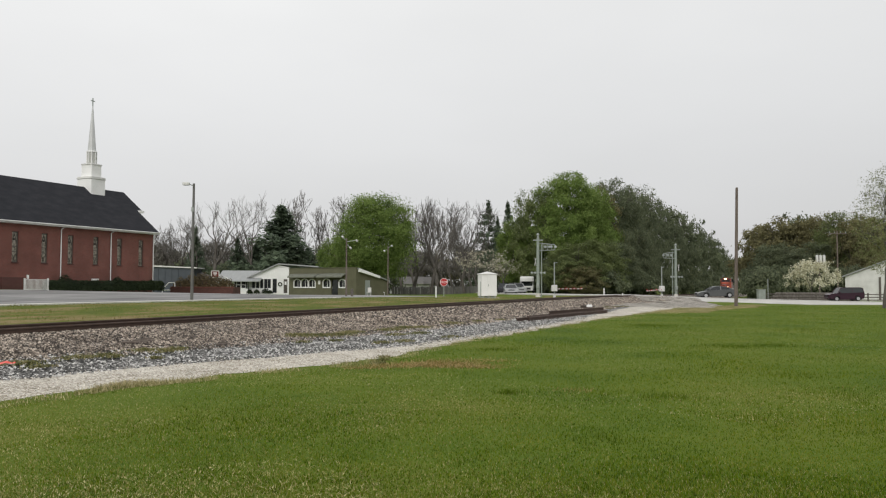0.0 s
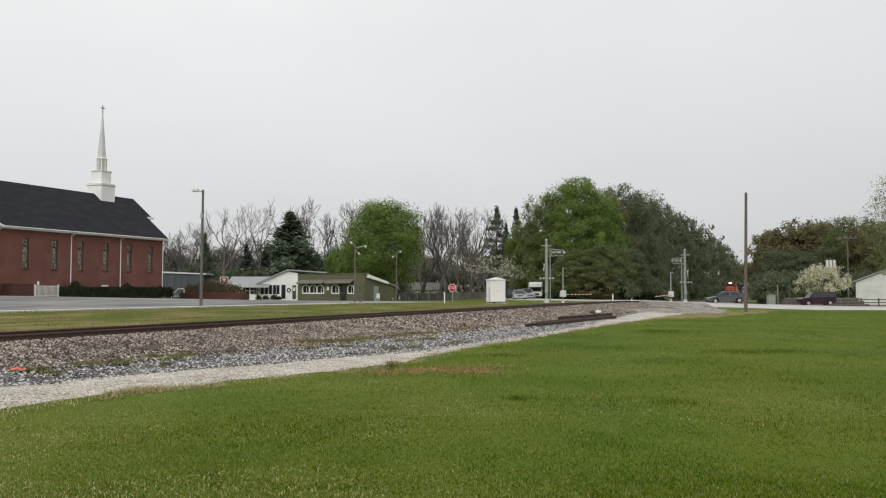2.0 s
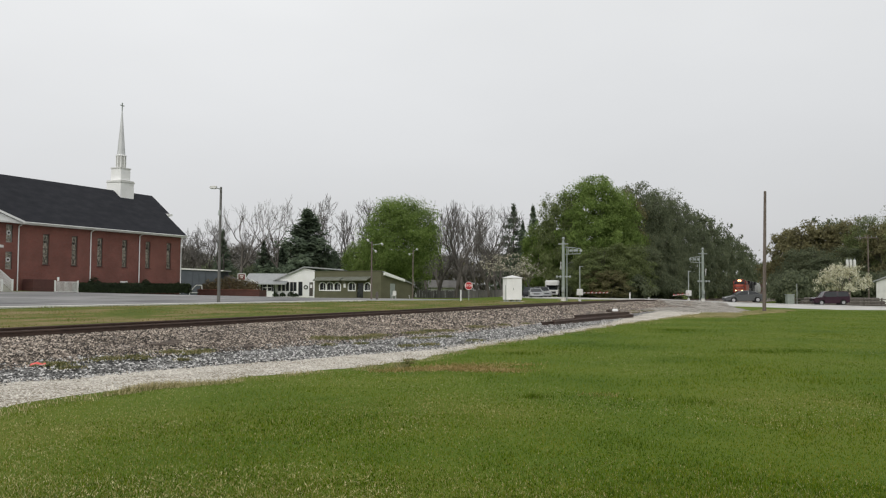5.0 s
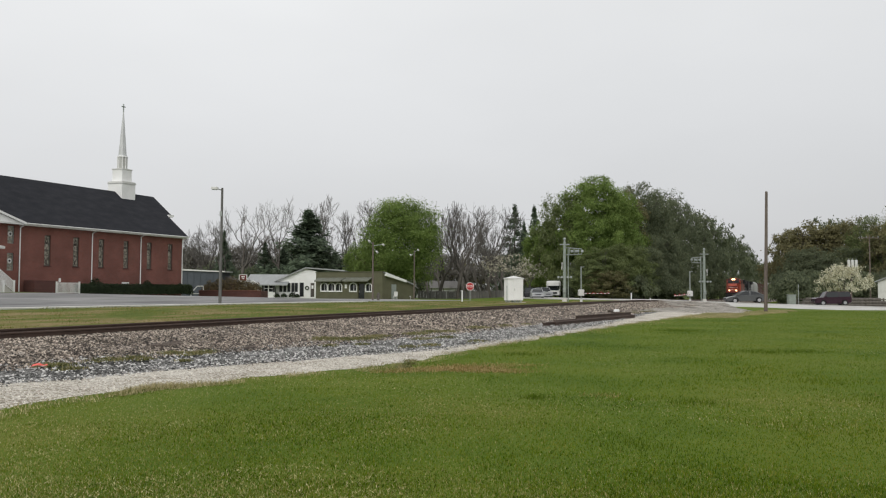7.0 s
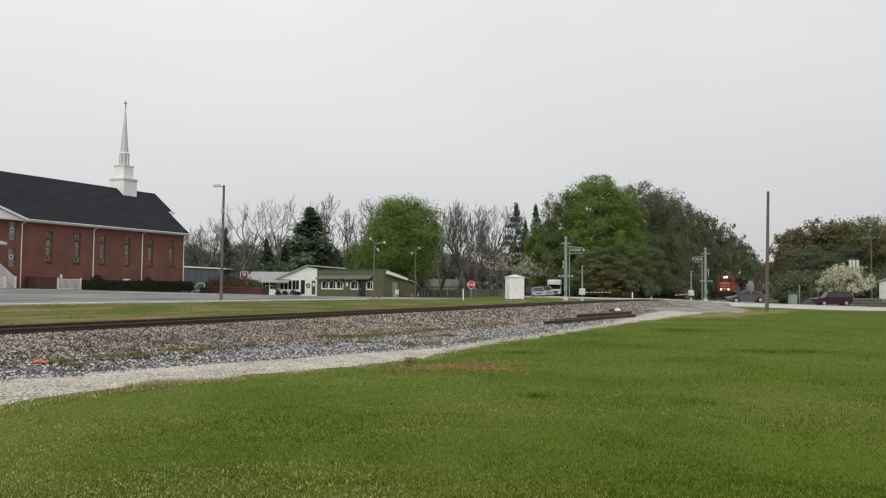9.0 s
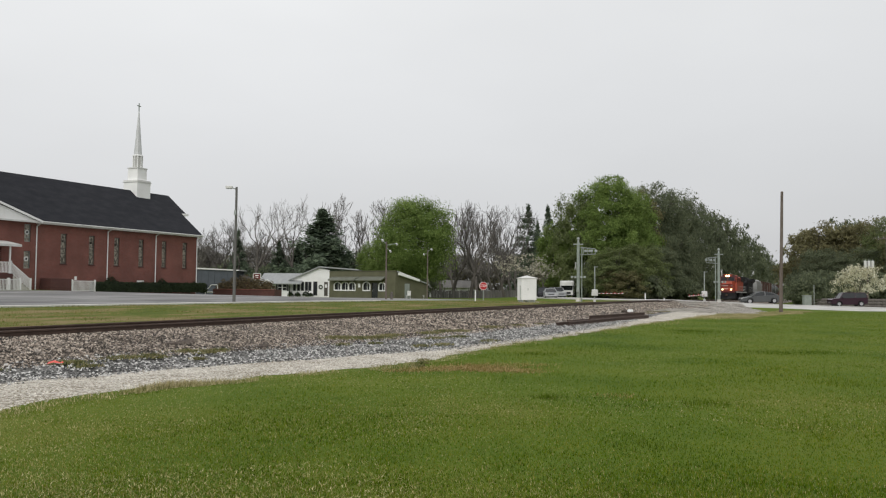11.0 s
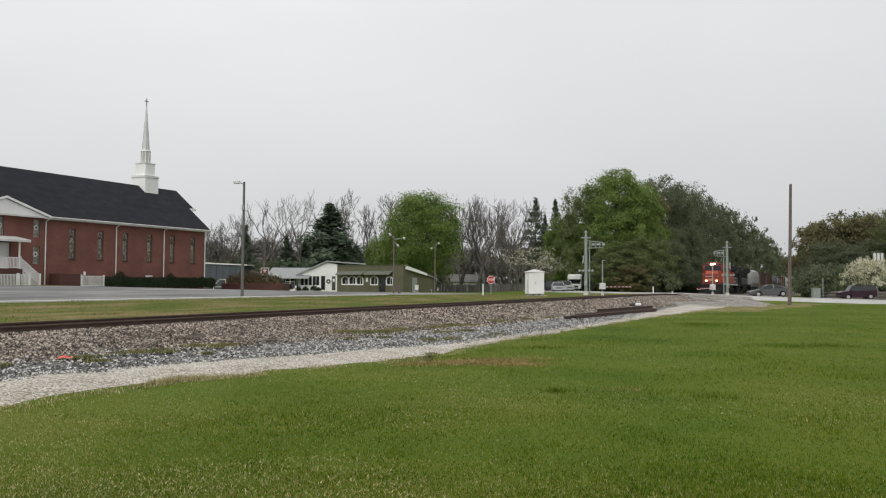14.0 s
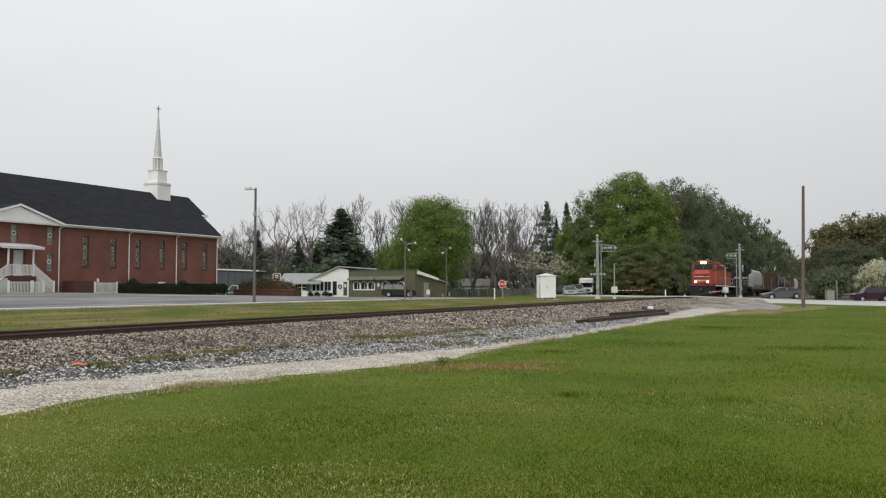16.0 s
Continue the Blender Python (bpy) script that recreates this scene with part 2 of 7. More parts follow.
M_TYRE = mat("tyre_rubber", around((0.014, 0.014, 0.014), 0.3), 0.9, scale=5, fine=40, bump=0.1)
M_RIM = mat("alloy_rim", around((0.45, 0.45, 0.46), 0.1), 0.35, 0.8, scale=5, fine=40, bump=0)
M_CARGLASS = mat("tinted_glass", around((0.02, 0.023, 0.025), 0.2), 0.08, scale=1, fine=3, bump=0)
M_BARK = mat("bark", [(0.06, 0.052, 0.045), (0.105, 0.093, 0.082), (0.165, 0.15, 0.135)], 0.95, scale=2, fine=14, bump=0.4, stretch=(2, 2, 0.4))
M_TWIG = mat("bare_twigs", [(0.070, 0.063, 0.057), (0.112, 0.102, 0.093), (0.17, 0.157, 0.143)], 0.95, scale=0.3, fine=4, bump=0)
def leafmat(name, cols, k=0.2, tr=0.42):
    return mat(name, cols, 0.75, scale=0.18, fine=1.6, bump=0, fine_mix=0.3, island_var=k, trans=tr, spec=0.25, stops=[0.25 + 0.5 * i / (len(cols) - 1) for i in range(len(cols))])
M_LEAF_SPRING = leafmat("spring_green_leaf", [(0.105, 0.158, 0.040), (0.180, 0.258, 0.064), (0.260, 0.340, 0.098)], tr=0.5)
M_LEAF_MID = leafmat("mid_green_leaf", [(0.106, 0.132, 0.056), (0.168, 0.205, 0.080), (0.240, 0.280, 0.112)], tr=0.5)
M_LEAF_DARK = leafmat("dark_green_leaf", [(0.092, 0.111, 0.068), (0.140, 0.164, 0.096), (0.198, 0.222, 0.126)], tr=0.5)
M_LEAF_OLIVE = leafmat("olive_budding_leaf", [(0.124, 0.115, 0.060), (0.193, 0.179, 0.088), (0.270, 0.250, 0.120)], tr=0.5)
M_LEAF_PINE = leafmat("pine_needle", [(0.100, 0.132, 0.092), (0.145, 0.188, 0.124), (0.20, 0.25, 0.162)], tr=0.5)
M_LEAF_BUD = leafmat("grey_brown_buds", [(0.13, 0.122, 0.105), (0.20, 0.188, 0.16), (0.28, 0.265, 0.225)], tr=0.5)
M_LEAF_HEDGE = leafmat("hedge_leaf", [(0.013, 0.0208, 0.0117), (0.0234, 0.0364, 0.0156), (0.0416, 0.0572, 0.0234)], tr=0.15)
M_LEAF_BROWN = leafmat("brown_shrub_leaf", [(0.062, 0.048, 0.026), (0.11, 0.085, 0.045), (0.17, 0.13, 0.07)], tr=0.2)
M_BLOSSOM = leafmat("white_blossom", [(0.36, 0.34, 0.21), (0.58, 0.56, 0.41), (0.76, 0.74, 0.62)], tr=0.3)
M_DOGWOOD = leafmat("pale_dogwood_blossom", [(0.26, 0.24, 0.17), (0.44, 0.41, 0.32), (0.6, 0.57, 0.47)], tr=0.3)


def brickmat(name, c1, c2, mortar):
    m = bpy.data.materials.new(name)
    m.use_nodes = True
    n, l = m.node_tree.nodes, m.node_tree.links
    b = n["Principled BSDF"]
    b.inputs["Roughness"].default_value = 0.9
    co = n.new("ShaderNodeTexCoord")
    sp = n.new("ShaderNodeSeparateXYZ")
    cb = n.new("ShaderNodeCombineXYZ")
    ad = n.new("ShaderNodeMath")
    l.new(co.outputs["Object"], sp.inputs[0])
    l.new(sp.outputs["X"], ad.inputs[0])
    l.new(sp.outputs["Y"], ad.inputs[1])
    l.new(ad.outputs[0], cb.inputs["X"])
    l.new(sp.outputs["Z"], cb.inputs["Y"])
    br = n.new("ShaderNodeTexBrick")
    br.inputs["Scale"].default_value = 1.0
    br.inputs["Brick Width"].default_value, br.inputs["Row Height"].default_value, br.inputs["Mortar Size"].default_value = 0.21, 0.075, 0.01
    br.inputs["Color1"].default_value, br.inputs["Color2"].default_value, br.inputs["Mortar"].default_value = (*c1, 1), (*c2, 1), (*mortar, 1)
    l.new(cb.outputs[0], br.inputs["Vector"])
    no = n.new("ShaderNodeTexNoise")
    no.inputs["Scale"].default_value, no.inputs["Detail"].default_value = 0.5, 5.0
    l.new(co.outputs["Object"], no.inputs["Vector"])
    mr = n.new("ShaderNodeMapRange")
    mr.inputs["From Min"].default_value, mr.inputs["From Max"].default_value = 0.3, 0.7
    mr.inputs["To Min"].default_value, mr.inputs["To Max"].default_value = 0.8, 1.2
    l.new(no.outputs["Fac"], mr.inputs["Value"])
    mu = n.new("ShaderNodeVectorMath")
    mu.operation = "MULTIPLY"
    l.new(br.outputs["Color"], mu.inputs[0])
    l.new(mr.outputs["Result"], mu.inputs[1])
    l.new(mu.outputs["Vector"], b.inputs["Base Color"])
    bp = n.new("ShaderNodeBump")
    bp.invert = True
    bp.inputs["Strength"].default_value, bp.inputs["Distance"].default_value = 0.4, 0.01
    l.new(br.outputs["Fac"], bp.inputs["Height"])
    l.new(bp.outputs["Normal"], b.inputs["Normal"])
    return m


M_BRICK = brickmat("red_brick", (0.158, 0.050, 0.036), (0.212, 0.066, 0.049), (0.18, 0.11, 0.092))
M_BRICKDARK = brickmat("dark_brick", (0.07, 0.025, 0.02), (0.10, 0.033, 0.027), (0.09, 0.05, 0.045))
M_LOUVRE = mat("grey_louvre", around((0.42, 0.42, 0.40), 0.15), 0.7, scale=2, fine=20, bump=0.4, stretch=(1, 1, 6))
M_SPIRE = mat("spire_metal", around((0.52, 0.53, 0.53), 0.1), 0.5, 0.1, scale=1, fine=10, bump=0.05)
M_SHED = mat("blue_grey_metal", around((0.055, 0.065, 0.08), 0.2), 0.6, scale=1, fine=10, bump=0.1)
M_REDLITTER = mat("red_plastic", around((0.75, 0.06, 0.03), 0.15), 0.4, scale=8, fine=40, bump=0.2)
M_LENS = mat("headlamp_lens", around((0.5, 0.5, 0.5), 0.1), 0.15, 0.3, scale=5, fine=40, bump=0)
M_LEAF_PALE = leafmat("pale_young_leaf", [(0.12, 0.14, 0.05), (0.2, 0.22, 0.09), (0.3, 0.32, 0.16)])
M_VERGEBLADE = mat("verge_blade", [(0.075, 0.105, 0.014), (0.13, 0.155, 0.024), (0.24, 0.195, 0.075), (0.36, 0.28, 0.15)], 0.9, spec=0.08, scale=0.5, fine=3, bump=0, island_var=0.18, trans=0.25, stops=[0.3, 0.46, 0.58, 0.78])
M_GREENWEED = mat("green_weed", [(0.06, 0.072, 0.02), (0.13, 0.142, 0.042), (0.21, 0.20, 0.07), (0.32, 0.27, 0.14)], 0.8, scale=0.9, fine=6, bump=0, island_var=0.22, trans=0.25)
M_LAMPPOLE = mat("grey_lamp_pole", around((0.12, 0.118, 0.112), 0.25), 0.7, 0.1, scale=3, fine=25, bump=0.2, stretch=(5, 5, 0.4))
M_DIRT = mat("bare_dirt", [(0.12, 0.09, 0.06), (0.2, 0.16, 0.11), (0.3, 0.25, 0.18)], 0.95, scale=0.4, fine=10, bump=0.4)
M_APRON = stonebed("trodden_gravel", [(0.10, 0.088, 0.072), (0.27, 0.245, 0.21), (0.42, 0.39, 0.345), (0.56, 0.53, 0.48)], 0.07, 0.4, [0.0, 0.35, 0.65, 1.0], 0.45)
M_DRYGRASS = mat("dry_grass", [(0.07, 0.10, 0.018), (0.14, 0.135, 0.042), (0.24, 0.20, 0.09), (0.32, 0.265, 0.145)], 0.95, scale=0.7, fine=6, bump=0.6, bump_dist=0.05, fine_mix=0.45, spec=0.1, stops=[0.36, 0.46, 0.56, 0.68])
M_LEAF_LAWN = mat("coarse_grass", [(0.05, 0.088, 0.006), (0.085, 0.135, 0.009), (0.125, 0.17, 0.02)], 0.85, spec=0.12, scale=0.5, fine=4, bump=0, island_var=0.2, trans=0.3)
M_FENCEGREY = mat("grey_board_fence", [(0.08, 0.077, 0.073), (0.125, 0.12, 0.113), (0.18, 0.173, 0.163)], 0.9, scale=1, fine=9, bump=0.3, stretch=(4, 4, 0.5), obj_var=0.1)
M_STRAW = mat("dry_straw", [(0.30, 0.26, 0.09), (0.44, 0.38, 0.17), (0.60, 0.53, 0.30)], 0.9, scale=1, fine=8, bump=0, island_var=0.25)
M_LOCOGLASS = mat("dusty_dark_glass", around((0.012, 0.013, 0.015), 0.3), 0.5, scale=2, fine=10, bump=0, spec=0.2)
M_DRYBLADE = mat("drying_blade", [(0.13, 0.115, 0.018), (0.205, 0.172, 0.042), (0.31, 0.255, 0.09), (0.54, 0.46, 0.24)], 0.9, scale=0.4, fine=4, bump=0, island_var=0.36, trans=0.3, spec=0.12)
M_TANBLADE = mat("tan_blade", [(0.14, 0.12, 0.03), (0.27, 0.175, 0.065), (0.40, 0.27, 0.12), (0.52, 0.40, 0.22)], 0.9, scale=0.6, fine=4, bump=0, island_var=0.3, trans=0.25, spec=0.1)

# ---- mesh helpers ----
def mesh_ob(name, verts, faces, material, parent=None):
    me = bpy.data.meshes.new(name)
    me.from_pydata(verts, [], faces)
    me.materials.append(material)
    ob = new(name, me)
    ob.parent = parent
    return ob


# ---- plan: a runs along the track, q across it (positive beyond the track) ----
TRACK = Vector((33.5, 109.0))
AL = Vector((0.4400, 0.8980))
AC = Vector((-0.8980, 0.4400))
TRACK_TURN = math.degrees(math.atan2(AL.y, AL.x))
RAIL_Z = 0.60


def xy(q, a):
    p = TRACK + AC * q + AL * a
    return p.x, p.y


def lerp(x, xs, ys):
    return float(np.interp(x, xs, ys))


def drop(a):
    """The fall of the line beyond the crossing, against its level run."""
    return lerp(a, [-40, -8, 0, 34, 90, 165, 300, 600], [0, -0.1, -0.18, -0.48, -0.8, -1.3, -1.8, -2.4])


ROAD = [(170, 82), (120, 88), (90, 93), (72, 95.7), (56, 98.2), (41, 99.9), (34, 100.7), (28, 101.9), (25, 104.5), (23, 109), (21.5, 116), (20, 126), (19, 140)]
ROAD_X = [-40, -25, -8, 5, 16, 24, 27, 30, 34, 41, 56, 72, 90, 140]
ROAD_Z = [0.45, 0.35, 0.25, 0.28, 0.36, 0.48, 0.50, 0.49, 0.34, 0.10, -0.24, -0.45, -0.65, -0.8]
ROAD_HALF = 3.9


def near_road(x, y):
    """Distance from the road's middle, and whether the point lies on its near side."""
    best = (1e9, 1)
    for (x0, y0), (x1, y1) in zip(ROAD, ROAD[1:]):
        dx, dy = x1 - x0, y1 - y0
        t = min(1, max(0, ((x - x0) * dx + (y - y0) * dy) / (dx * dx + dy * dy)))
        d = math.hypot(x - x0 - t * dx, y - y0 - t * dy)
        if d < best[0]:
            best = (d, x0 + t * dx)
    return best


def gq(q, a):
    """Height of the ground."""
    if q > 3:
        f = lerp(a, [-120, -59, -40, -10, 60, 200], [1.3, 1.0, 0.5, -0.05, 0.0, 0.0])
        z = 0.34 + 0.02 * (min(q, 60) - 3) * f
    else:
        z = lerp(q, [-40, -9, -6, -4.6, -1.9, 1.9, 3], [0, 0, 0.03, 0.08, 0.40, 0.40, 0.34])
    z += drop(a)
    x, y = xy(q, a)
    if y > 60 and q < -6:
        z -= 0.3 * lerp(y, [62, 92], [0, 1])
    if 60 < y < 160 and -60 < x < 180:
        d, rx = near_road(x, y)
        if d < 14.0:
            k = lerp(d, [ROAD_HALF + 4.2, 14], [1, 0])
            k = k * k * (3 - 2 * k)
            z += (lerp(rx, ROAD_X, ROAD_Z) - 0.10 - 0.05 * max(0, d - 4.2) - z) * k
    return z


def gz(x, y):
    d = Vector((x, y)) - TRACK
    return gq(d.dot(AC), d.dot(AL))


def wob(a, k, amp):
    return amp * (noise.noise((a * 0.9, k, 0.3)) + 0.6 * noise.noise((a * 2.9, k, 4.1)))


E_A = [-140, -105, -103, -102, -100.8, -99.4, -97.8, -96, -90, -86, -78, -69, -55, -44, 0]
E_Q = [-8.0, -8.1, -8.05, -8.2, -8.45, -8.7, -9.5, -9.7, -9.1, -9.3, -9.2, -9.7, -10.7, -11.1, -12]


def col_grass(a):
    return lerp(a, E_A, E_Q) + wob(a, 1, 0.36)


def col_white(a):
    q = lerp(a, [-110, -103, -99, -95.5, -92, -84, -74, -66, -50], [-5.7, -5.8, -6.6, -7.7, -8.7, -9.0, -8.8, -7.9, -7.2]) + wob(a, 2, 0.18)
    return max(q, col_grass(a) + 0.08)


def col_toe(a):
    return lerp(a, [-110, -100, -93, -85, -60], [-3.9, -4.4, -5.2, -6.0, -6.4]) + wob(a, 3, 0.2)


COLS = [-600, -300, -160, -100, -80, -65, -55, -47, -41, -36, -32, -29, -26, -23, -20, -18, -16, -14, -12.8, col_grass, lambda a: 0.5 * (col_grass(a) + col_white(a)),
        col_white, lambda a: 0.5 * (col_white(a) + col_toe(a)), col_toe, -3.4, -2.6, -1.9, -0.7, 0.7, 1.9, 2.9, 4, 5.5, 8, 11, 14,
        lambda a: 16.2 + wob(a, 5, 0.12), 20, 24.5, 30, 36, 42, 46, 50, 56, 62, 75, 95, 130, 200, 400, 900]
I_GRASS, I_WHITE, I_TOE, I_STREET = 19, 21, 23, 36
ROWS = [-900, -500, -300, -220, -180, -160, -145, -135, -128, -124] + [-121 + 0.3 * i for i in range(150)] + [-76 + 1.0 * i for i in range(96)] + [20 + 4 * i for i in range(11)] + [64 + 10 * i for i in range(12)] + [190, 220, 260, 320, 400, 550, 800, 1300]


def lattice(name, c0, c1, r0, r1, material, lift=0.0, skirt=0.0, jig=0.0, ends=(True, True)):
    rows = [a for a in ROWS if r0 <= a <= r1]
    verts, faces, n = [], [], c1 - c0 + 1
    for a in rows:
        for c in range(c0, c1 + 1):
            q = COLS[c](a) if callable(COLS[c]) else COLS[c]
            x, y = xy(q, a)
            edge = (c == c0 and ends[0]) or (c == c1 and ends[1]) or a in (rows[0], rows[-1])
            rim = c in (c0, c1)
            z = gq(q, a) + (-skirt if edge and skirt else lift)
            if jig and not edge and not rim:
                z += jig * noise.noise((x * 0.7, y * 0.7, 1.7))
            verts.append((x, y, z))
    for i in range(len(rows) - 1):
        for j in range(n - 1):
            k = i * n + j
            faces.append((k, k + 1, k + n + 1, k + n))
    ob = mesh_ob(name, verts, faces, material)
    for p in ob.data.polygons:
        p.use_smooth = True
    return ob


ground = tagged(lattice("ground", 0, len(COLS) - 1, -900, 1300, M_GRASS), "mown spring lawn, green with straw-coloured patches", "ground", kind="structure")
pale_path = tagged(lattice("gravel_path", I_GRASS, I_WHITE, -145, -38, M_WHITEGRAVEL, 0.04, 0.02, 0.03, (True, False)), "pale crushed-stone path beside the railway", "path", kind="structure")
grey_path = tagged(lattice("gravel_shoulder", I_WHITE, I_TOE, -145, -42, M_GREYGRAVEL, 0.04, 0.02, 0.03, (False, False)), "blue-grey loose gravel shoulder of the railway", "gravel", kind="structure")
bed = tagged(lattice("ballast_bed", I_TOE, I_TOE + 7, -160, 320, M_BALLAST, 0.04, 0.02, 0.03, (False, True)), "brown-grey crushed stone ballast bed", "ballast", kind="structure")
street = tagged(lattice("street", I_STREET, I_STREET + 3, -300, -22, M_STREET, 0.03, 0.02, 0.0, (True, False)), "worn grey asphalt street along the railway", "street", kind="structure")


def ribbon(name, pts, half, zf, material, thick=0.14, crown=0.0, step=2.0):
    """A road slab along a line, with sides."""
    line = []
    for (x0, y0), (x1, y1) in zip(pts, pts[1:]):
        n = max(1, int(math.hypot(x1 - x0, y1 - y0) / step))
        line += [(x0 + (x1 - x0) * i / n, y0 + (y1 - y0) * i / n) for i in range(n)]
    line.append(pts[-1])
    verts, faces = [], []
    for i, (x, y) in enumerate(line):
        xa, ya = line[max(0, i - 2)]
        xb, yb = line[min(len(line) - 1, i + 2)]
        t = Vector((xb - xa, yb - ya)).normalized()
        for k in (-1, -0.999, 0, 0.999, 1):
            w = half + 0.12 * noise.noise((i * 0.6, k, 7))
            px, py = x - t.y * w * k, y + t.x * w * k
            verts.append((px, py, zf(x) + crown * (1 - k * k) - (thick if abs(k) == 1 else 0)))
    for i in range(len(line) - 1):
        for j in range(4):
            k = i * 5 + j
            faces.append((k, k + 1, k + 6, k + 5))
    return mesh_ob(name, verts, faces, material)


road = tagged(ribbon("road", ROAD, ROAD_HALF, lambda x: lerp(x, ROAD_X, ROAD_Z), M_ROAD, crown=0.03), "pale worn road that climbs over the level crossing", "road", kind="structure")


def drape(name, pts, half, material, lift=0.05, step=1.0):
    """A gravel strip laid over the ground along a line, its rim sunk."""
    line = []
    for (x0, y0), (x1, y1) in zip(pts, pts[1:]):
        n = max(1, int(math.hypot(x1 - x0, y1 - y0) / step))
        line += [(x0 + (x1 - x0) * i / n, y0 + (y1 - y0) * i / n) for i in range(n)]
    line.append(pts[-1])
    verts, faces = [], []
    ks = (-1, -0.75, -0.4, 0, 0.4, 0.75, 1)
    for i, (x, y) in enumerate(line):
        xa, ya = line[max(0, i - 3)]
        xb, yb = line[min(len(line) - 1, i + 3)]
        t = Vector((xb - xa, yb - ya)).normalized()
        rim = i in (0, len(line) - 1)
        for k in ks:
            w = half * (1 + 0.25 * noise.noise((i * 0.25, k, 3.3)))
            px, py = x - t.y * w * k, y + t.x * w * k
            verts.append((px, py, gz(px, py) + (-0.06 if rim or abs(k) == 1 else lift)))
    n = len(ks)
    for i in range(len(line) - 1):
        for j in range(n - 1):
            q = i * n + j
            faces.append((q, q + 1, q + n + 1, q + n))
    return mesh_ob(name, verts, faces, material)


apron = tagged(drape("gravel_apron", [(20.0, 60.5), (23.6, 69), (27.6, 79), (30.6, 88), (32.5, 97)], 4.4, M_APRON, 0.1), "trodden grey-tan gravel apron below the road", "gravel", kind="structure")
shoulder = tagged(drape("road_shoulder", [(x, y - 6.6) for x, y in ROAD[:7]], 3.1, M_ROAD, 0.06), "pale gravel shoulder along the road", "shoulder", kind="structure")
dirt = tagged(drape("dirt_bank", [(x, y + 8.2) for x, y in ROAD[1:6]], 3.2, M_DIRT, 0.06), "bare brown dirt strip behind the road", "dirt", kind="structure")
tan_patch = tagged(drape("dry_grass_patch", [(17.5, 50), (21.5, 57), (26.5, 63), (31, 71), (35, 80)], 1.9, M_DRYGRASS, 0.05), "dry straw-coloured patch in the lawn", "grass", kind="structure")
verge = tagged(lattice("verge", I_TOE + 7, I_STREET, -160, -12, M_VERGE, 0.03, 0.02, 0.0), "patchy green and brown grass verge beyond the railway", "grass", kind="structure")
lot = tagged(lattice("parking_lot", I_STREET + 3, I_STREET + 6, -300, -38, M_STREET, 0.03, 0.02, 0.0, (False, True)), "cracked grey asphalt church parking lot", "parking lot", kind="structure")
kerb_v, kerb_f = [], []
kerb_a = [-118 + 2.0 * i for i in range(34)]
for a in kerb_a:
    for dq, dz in ((-0.5, -0.05), (-0.5, 0.07), (0.0, 0.08), (0.15, -0.02)):
        q = COLS[I_STREET](a) + dq
        kerb_v.append((*xy(q, a), gq(q, a) + dz))
for i in range(len(kerb_a) - 1):
    for j in range(3):
        k = i * 4 + j
        kerb_f.append((k, k + 1, k + 5, k + 4))
tagged(mesh_ob("kerb", kerb_v, kerb_f, M_CONC), "pale concrete kerb strip between verge and street", "kerb", kind="structure")


